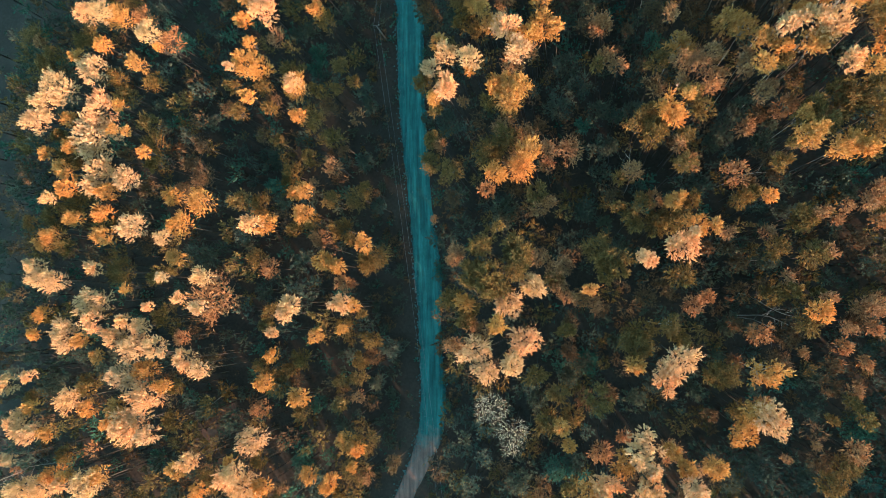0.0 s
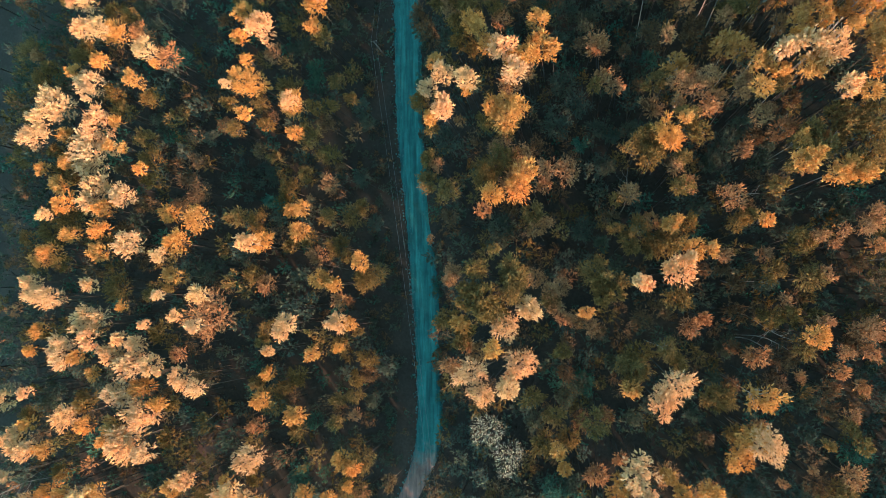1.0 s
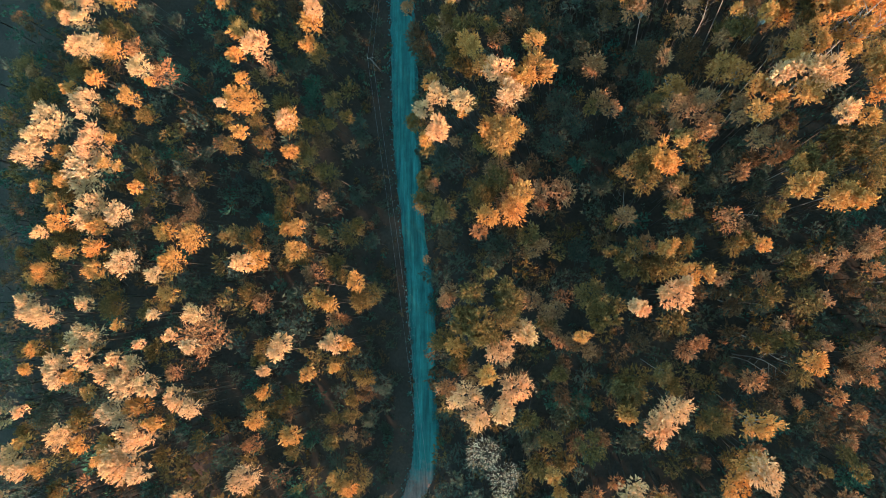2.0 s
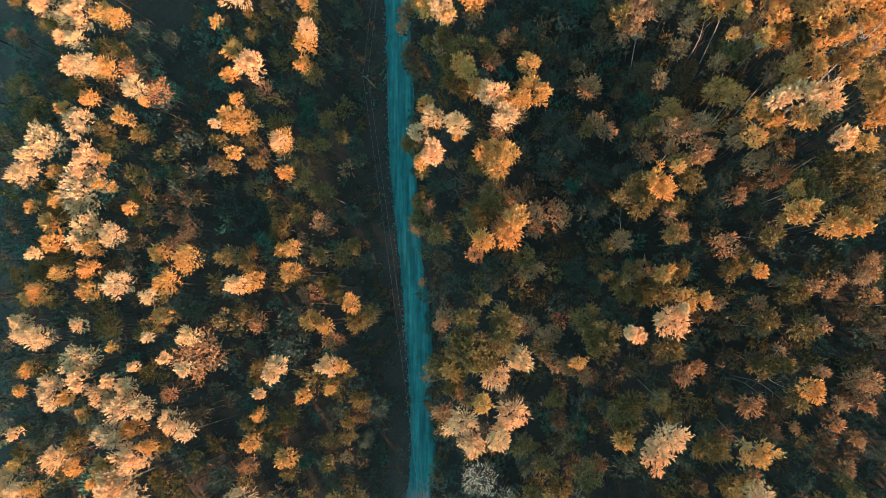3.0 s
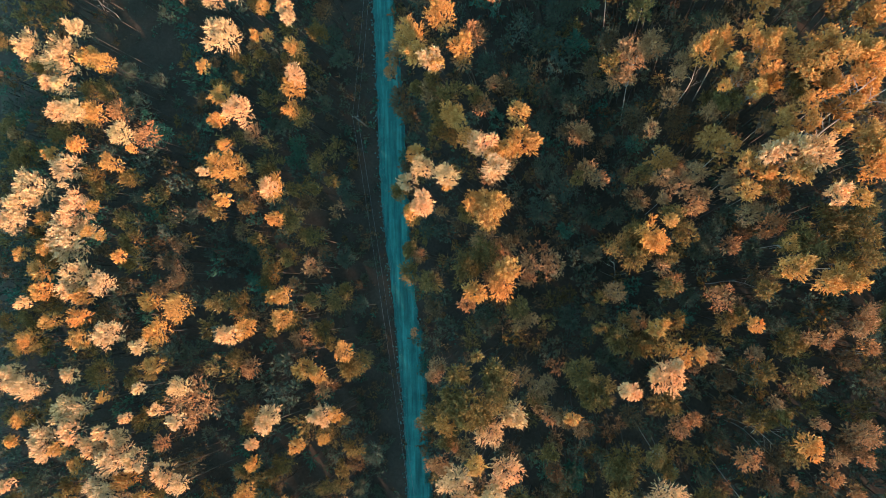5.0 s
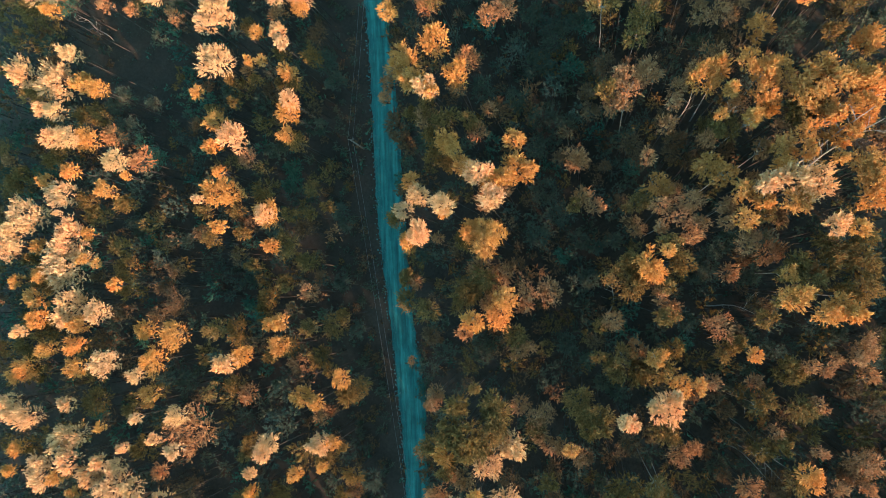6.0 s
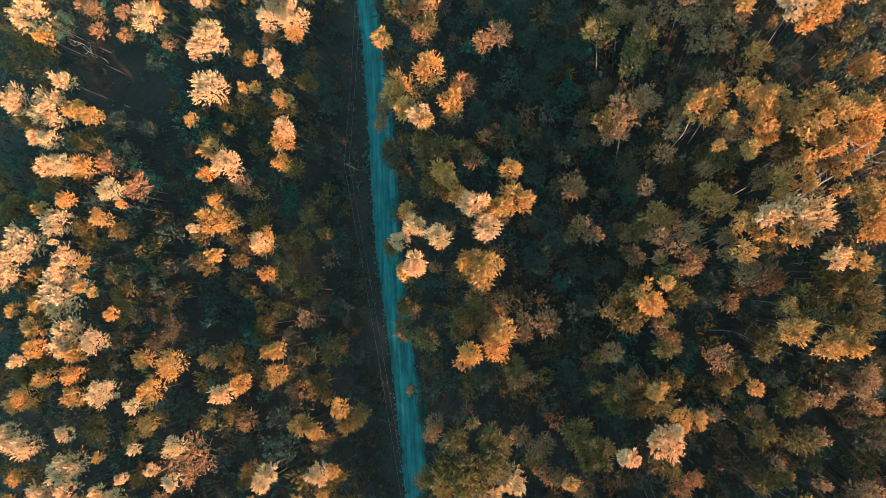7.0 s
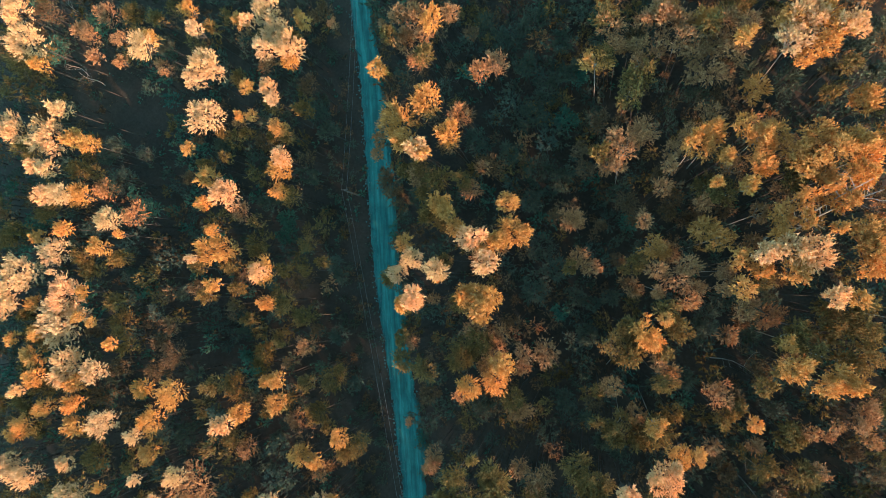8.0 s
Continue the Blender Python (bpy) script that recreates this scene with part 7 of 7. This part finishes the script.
def build_undergrowth():
    """Ferns, brambles and grass tufts on the floor of the wood."""
    rng = np.random.default_rng(31)
    verts, index = [], []
    for k in range(5000):
        x, y = rng.uniform(-100, 48), rng.uniform(-45, 90)
        le, ri = track_edges(y)
        if le - 0.3 < x < ri + 0.3:
            continue
        n = 11
        r = rng.uniform(0.3, 1.0)
        a = rng.uniform(0, 6.28, n)
        out = np.stack([np.cos(a), np.sin(a), rng.uniform(0.2, 1.1, n)], 1)
        ax = unit(out)
        si = unit(np.cross(ax, rng.normal(size=(n, 3))))
        p = np.array([x, y, 0.0]) + out * r * rng.uniform(0.2, 0.7, n)[:, None] * np.array([1, 1, 0.6])
        ln, wd = r * 0.55, r * 0.16
        verts.append(np.stack([p - ax * ln * 0.5, p + si * wd, p + ax * ln * 0.5, p - si * wd], 1).reshape(-1, 3))
        index.append(np.full(n, rng.choice([0, 0, 0, 1, 2])))
    ob = new("undergrowth", fast_mesh("undergrowth", np.vstack(verts), [LEAF["dark"], LEAF["teal"], LEAF["brown"]], np.concatenate(index), 4))
    tagged(ob, "low dark ferns, brambles and grass on the forest floor", "undergrowth", kind="stuff")


def build_lower_storey():
    """The smallest trees of the lower storey and the unseen sun-blocking fill, too many and too like to be told apart.
    """
    kinds = sorted({row[0] for row in MASS})
    verts, index, bars = [], [], []
    for kind, crown_mesh, at, trunk_data, foot in MASS:
        co = np.empty(len(crown_mesh.vertices) * 3, dtype=np.float32)
        crown_mesh.vertices.foreach_get("co", co)
        m = np.array(at)
        verts.append(co.reshape(-1, 3) @ m[:3, :3].T + m[:3, 3])
        index.append(np.full(len(crown_mesh.polygons), kinds.index(kind)))
        bars.append(([tuple(foot @ v.co) for v in trunk_data.vertices], [tuple(f.vertices) for f in trunk_data.polygons]))
    ob = new("lower_storey", fast_mesh("lower_storey", np.vstack(verts), [LEAF[k] for k in kinds], np.concatenate(index)))
    tagged(ob, "close-set small trees with olive and shade-darkened green leaves", "small trees", kind="stuff")
    v, f = joined(bars)
    stems = new("lower_storey_stems", mesh_of("lower_storey_stems", v, f, [BARK], smooth=True))
    tagged(stems, "thin grey stems of the small trees", "stems", kind="stuff")


build_lower_storey()
build_underwood()
build_undergrowth()


# ---- bare birches leaning over the wood ----
def bare_tree(foot, top, seed, limbs=7, girth=0.13):
    """A leafless pale stem from foot to top, with thin forking limbs."""
    rng = random.Random(seed)
    a, b = Vector(foot), Vector(top)
    root = new("bare_birch")
    root.matrix_basis = pose(*foot)
    tagged(root, "leafless pale birch stem leaning among the golden crowns", "tree", "bare birches")
    way = b - a
    across = way.cross(Vector((0, 0, 1))).normalized()
    line = [way * s + across * (0.35 * math.sin(s * 5 + seed)) for s in (0, 0.2, 0.4, 0.6, 0.8, 1.0)]
    v, f = tube(line, [girth, girth * 0.9, girth * 0.78, girth * 0.62, girth * 0.42, girth * 0.15], 7)
    part("stem", mesh_of("stem", v, f, [PALE_BARK], smooth=True), root)
    for k in range(limbs):
        s = 0.42 + 0.52 * (k + rng.uniform(-0.3, 0.3)) / limbs
        o = way * s + across * (0.35 * math.sin(s * 5 + seed))
        turn = rng.choice((-1, 1))
        out = (across * turn * rng.uniform(0.4, 1.3) + way.normalized() * rng.uniform(0.4, 1.2) + Vector((0, 0, rng.uniform(-0.2, 0.5)))).normalized()
        ln = rng.uniform(1.0, 3.4)
        pts, p = [o], o
        for step in range(4):
            out = (out + across * rng.uniform(-0.45, 0.45) + Vector((0, 0, rng.uniform(-0.1, 0.3)))).normalized()
            p = p + out * ln / 4
            pts.append(p)
        thick = girth * rng.uniform(0.22, 0.40)
        pieces = [tube(pts, [thick, thick * 0.8, thick * 0.6, thick * 0.4, 0.008], 5)]
        for at in (1, 2, 3):
            twig = (out + across * rng.uniform(-1.2, 1.2) + Vector((0, 0, rng.uniform(-0.2, 0.5)))).normalized()
            pieces.append(tube([pts[at], pts[at] + twig * ln * rng.uniform(0.15, 0.4)], [thick * 0.4, 0.006], 4))
        v, f = joined(pieces)
        part("branch", mesh_of("branch", v, f, [PALE_BARK], smooth=True), root)


bare_tree((23.8, 27.0, -0.2), (29.0, 31.1, 22.5), 0, 12, 0.15)
bare_tree((26.1, 27.3, -0.2), (30.0, 30.4, 21.5), 1, 12, 0.15)
bare_tree((20.6, -2.6, -0.2), (22.5, -3.4, 13.0), 2, 4, 0.08)
bare_tree((20.1, -3.2, -0.2), (22.1, -4.0, 12.0), 3, 4, 0.08)
bare_tree((20.6, -0.3, -0.2), (23.6, -2.6, 12.0), 4, 4, 0.08)
bare_tree((16.1, 36.5, -0.2), (16.1, 37.4, 15.0), 5, 4, 0.08)
bare_tree((6.9, 12.7, -0.2), (7.5, 17.1, 9.0), 6, 4, 0.08)
bare_tree((19.2, 4.1, -0.2), (21.1, 3.1, 12.0), 7, 4, 0.08)
bare_tree((18.7, 14.0, -0.2), (21.4, 13.3, 11.0), 8, 4, 0.08)
bare_tree((-72.6, 61.0, -0.2), (-67.7, 59.4, 9.0), 9, 4, 0.08)
bare_tree((-69.5, 58.7, -0.2), (-64.5, 57.3, 10.0), 10, 4, 0.08)
bare_tree((-72.0, 70.7, -0.2), (-66.1, 67.6, 11.0), 11, 4, 0.08)
bare_tree((-84.3, -26.6, -0.2), (-79.4, -26.9, 12.0), 12, 4, 0.08)
bare_tree((-79.4, -26.3, -0.2), (-77.2, -25.6, 11.0), 13, 4, 0.08)
bare_tree((-50.9, -15.3, -0.2), (-52.0, -16.8, 8.0), 14, 4, 0.08)
bare_tree((32.9, 5.7, -0.2), (32.9, 6.1, 10.0), 15, 4, 0.08)


# ---- power line ----
def pole(x, y, turn, height=5.4):
    root = new("utility_pole")
    root.matrix_basis = pose(x, y, -0.1, 0, 0, turn)
    tagged(root, "weathered wooden utility pole with a short crossarm beside the track", "utility pole", "power line")
    v, f = tube([(0, 0, -0.3), (0, 0, height * 0.5), (0, 0, height)], [0.13, 0.115, 0.095], 10)
    part("shaft", mesh_of("shaft", v, f, [WOOD], smooth=True), root)
    bm = bmesh.new()
    bmesh.ops.create_cube(bm, size=1.0, matrix=Matrix.LocRotScale((0, 0.13, height - 0.25), None, (0.95, 0.09, 0.11)))
    bmesh.ops.bevel(bm, geom=bm.edges[:], offset=0.012, segments=1, affect="EDGES")
    me = bpy.data.meshes.new("crossarm")
    bm.to_mesh(me)
    bm.free()
    me.materials.append(WOOD)
    part("crossarm", me, root)
    for s in (-0.36, 0.36):
        v, f = tube([(s, 0.13, height - 0.2), (s, 0.13, height - 0.1), (s, 0.13, height - 0.06), (s, 0.13, height)], [0.02, 0.05, 0.035, 0.045], 8)
        part("insulator", mesh_of("insulator", v, f, [PORCELAIN], smooth=True), root, "brown porcelain insulator")
    return root, [root.matrix_basis @ Vector((s, 0.13, height)) for s in (-0.36, 0.36)]


def wire(a, b, sag):
    pts = []
    for i in range(25):
        s = i / 24
        p = a.lerp(b, s)
        p.z -= sag * 4 * s * (1 - s)
        pts.append(tuple(p))
    v, f = tube(pts, [0.013] * 25, 5)
    ob = new("power_wire", mesh_of("power_wire", v, f, [WIRE], smooth=True))
    tagged(ob, "thin pale overhead wire slung between the poles", "wire", "power line")


ends = [pole(x, y, turn)[1] for x, y, turn in ((-15.5, -38.0, 8), (-26.2, 37.4, 4), (-22.6, 80.0, -4))]
for a, b in zip(ends, ends[1:]):
    for k in (0, 1):
        wire(a[k], b[k], 0.9)
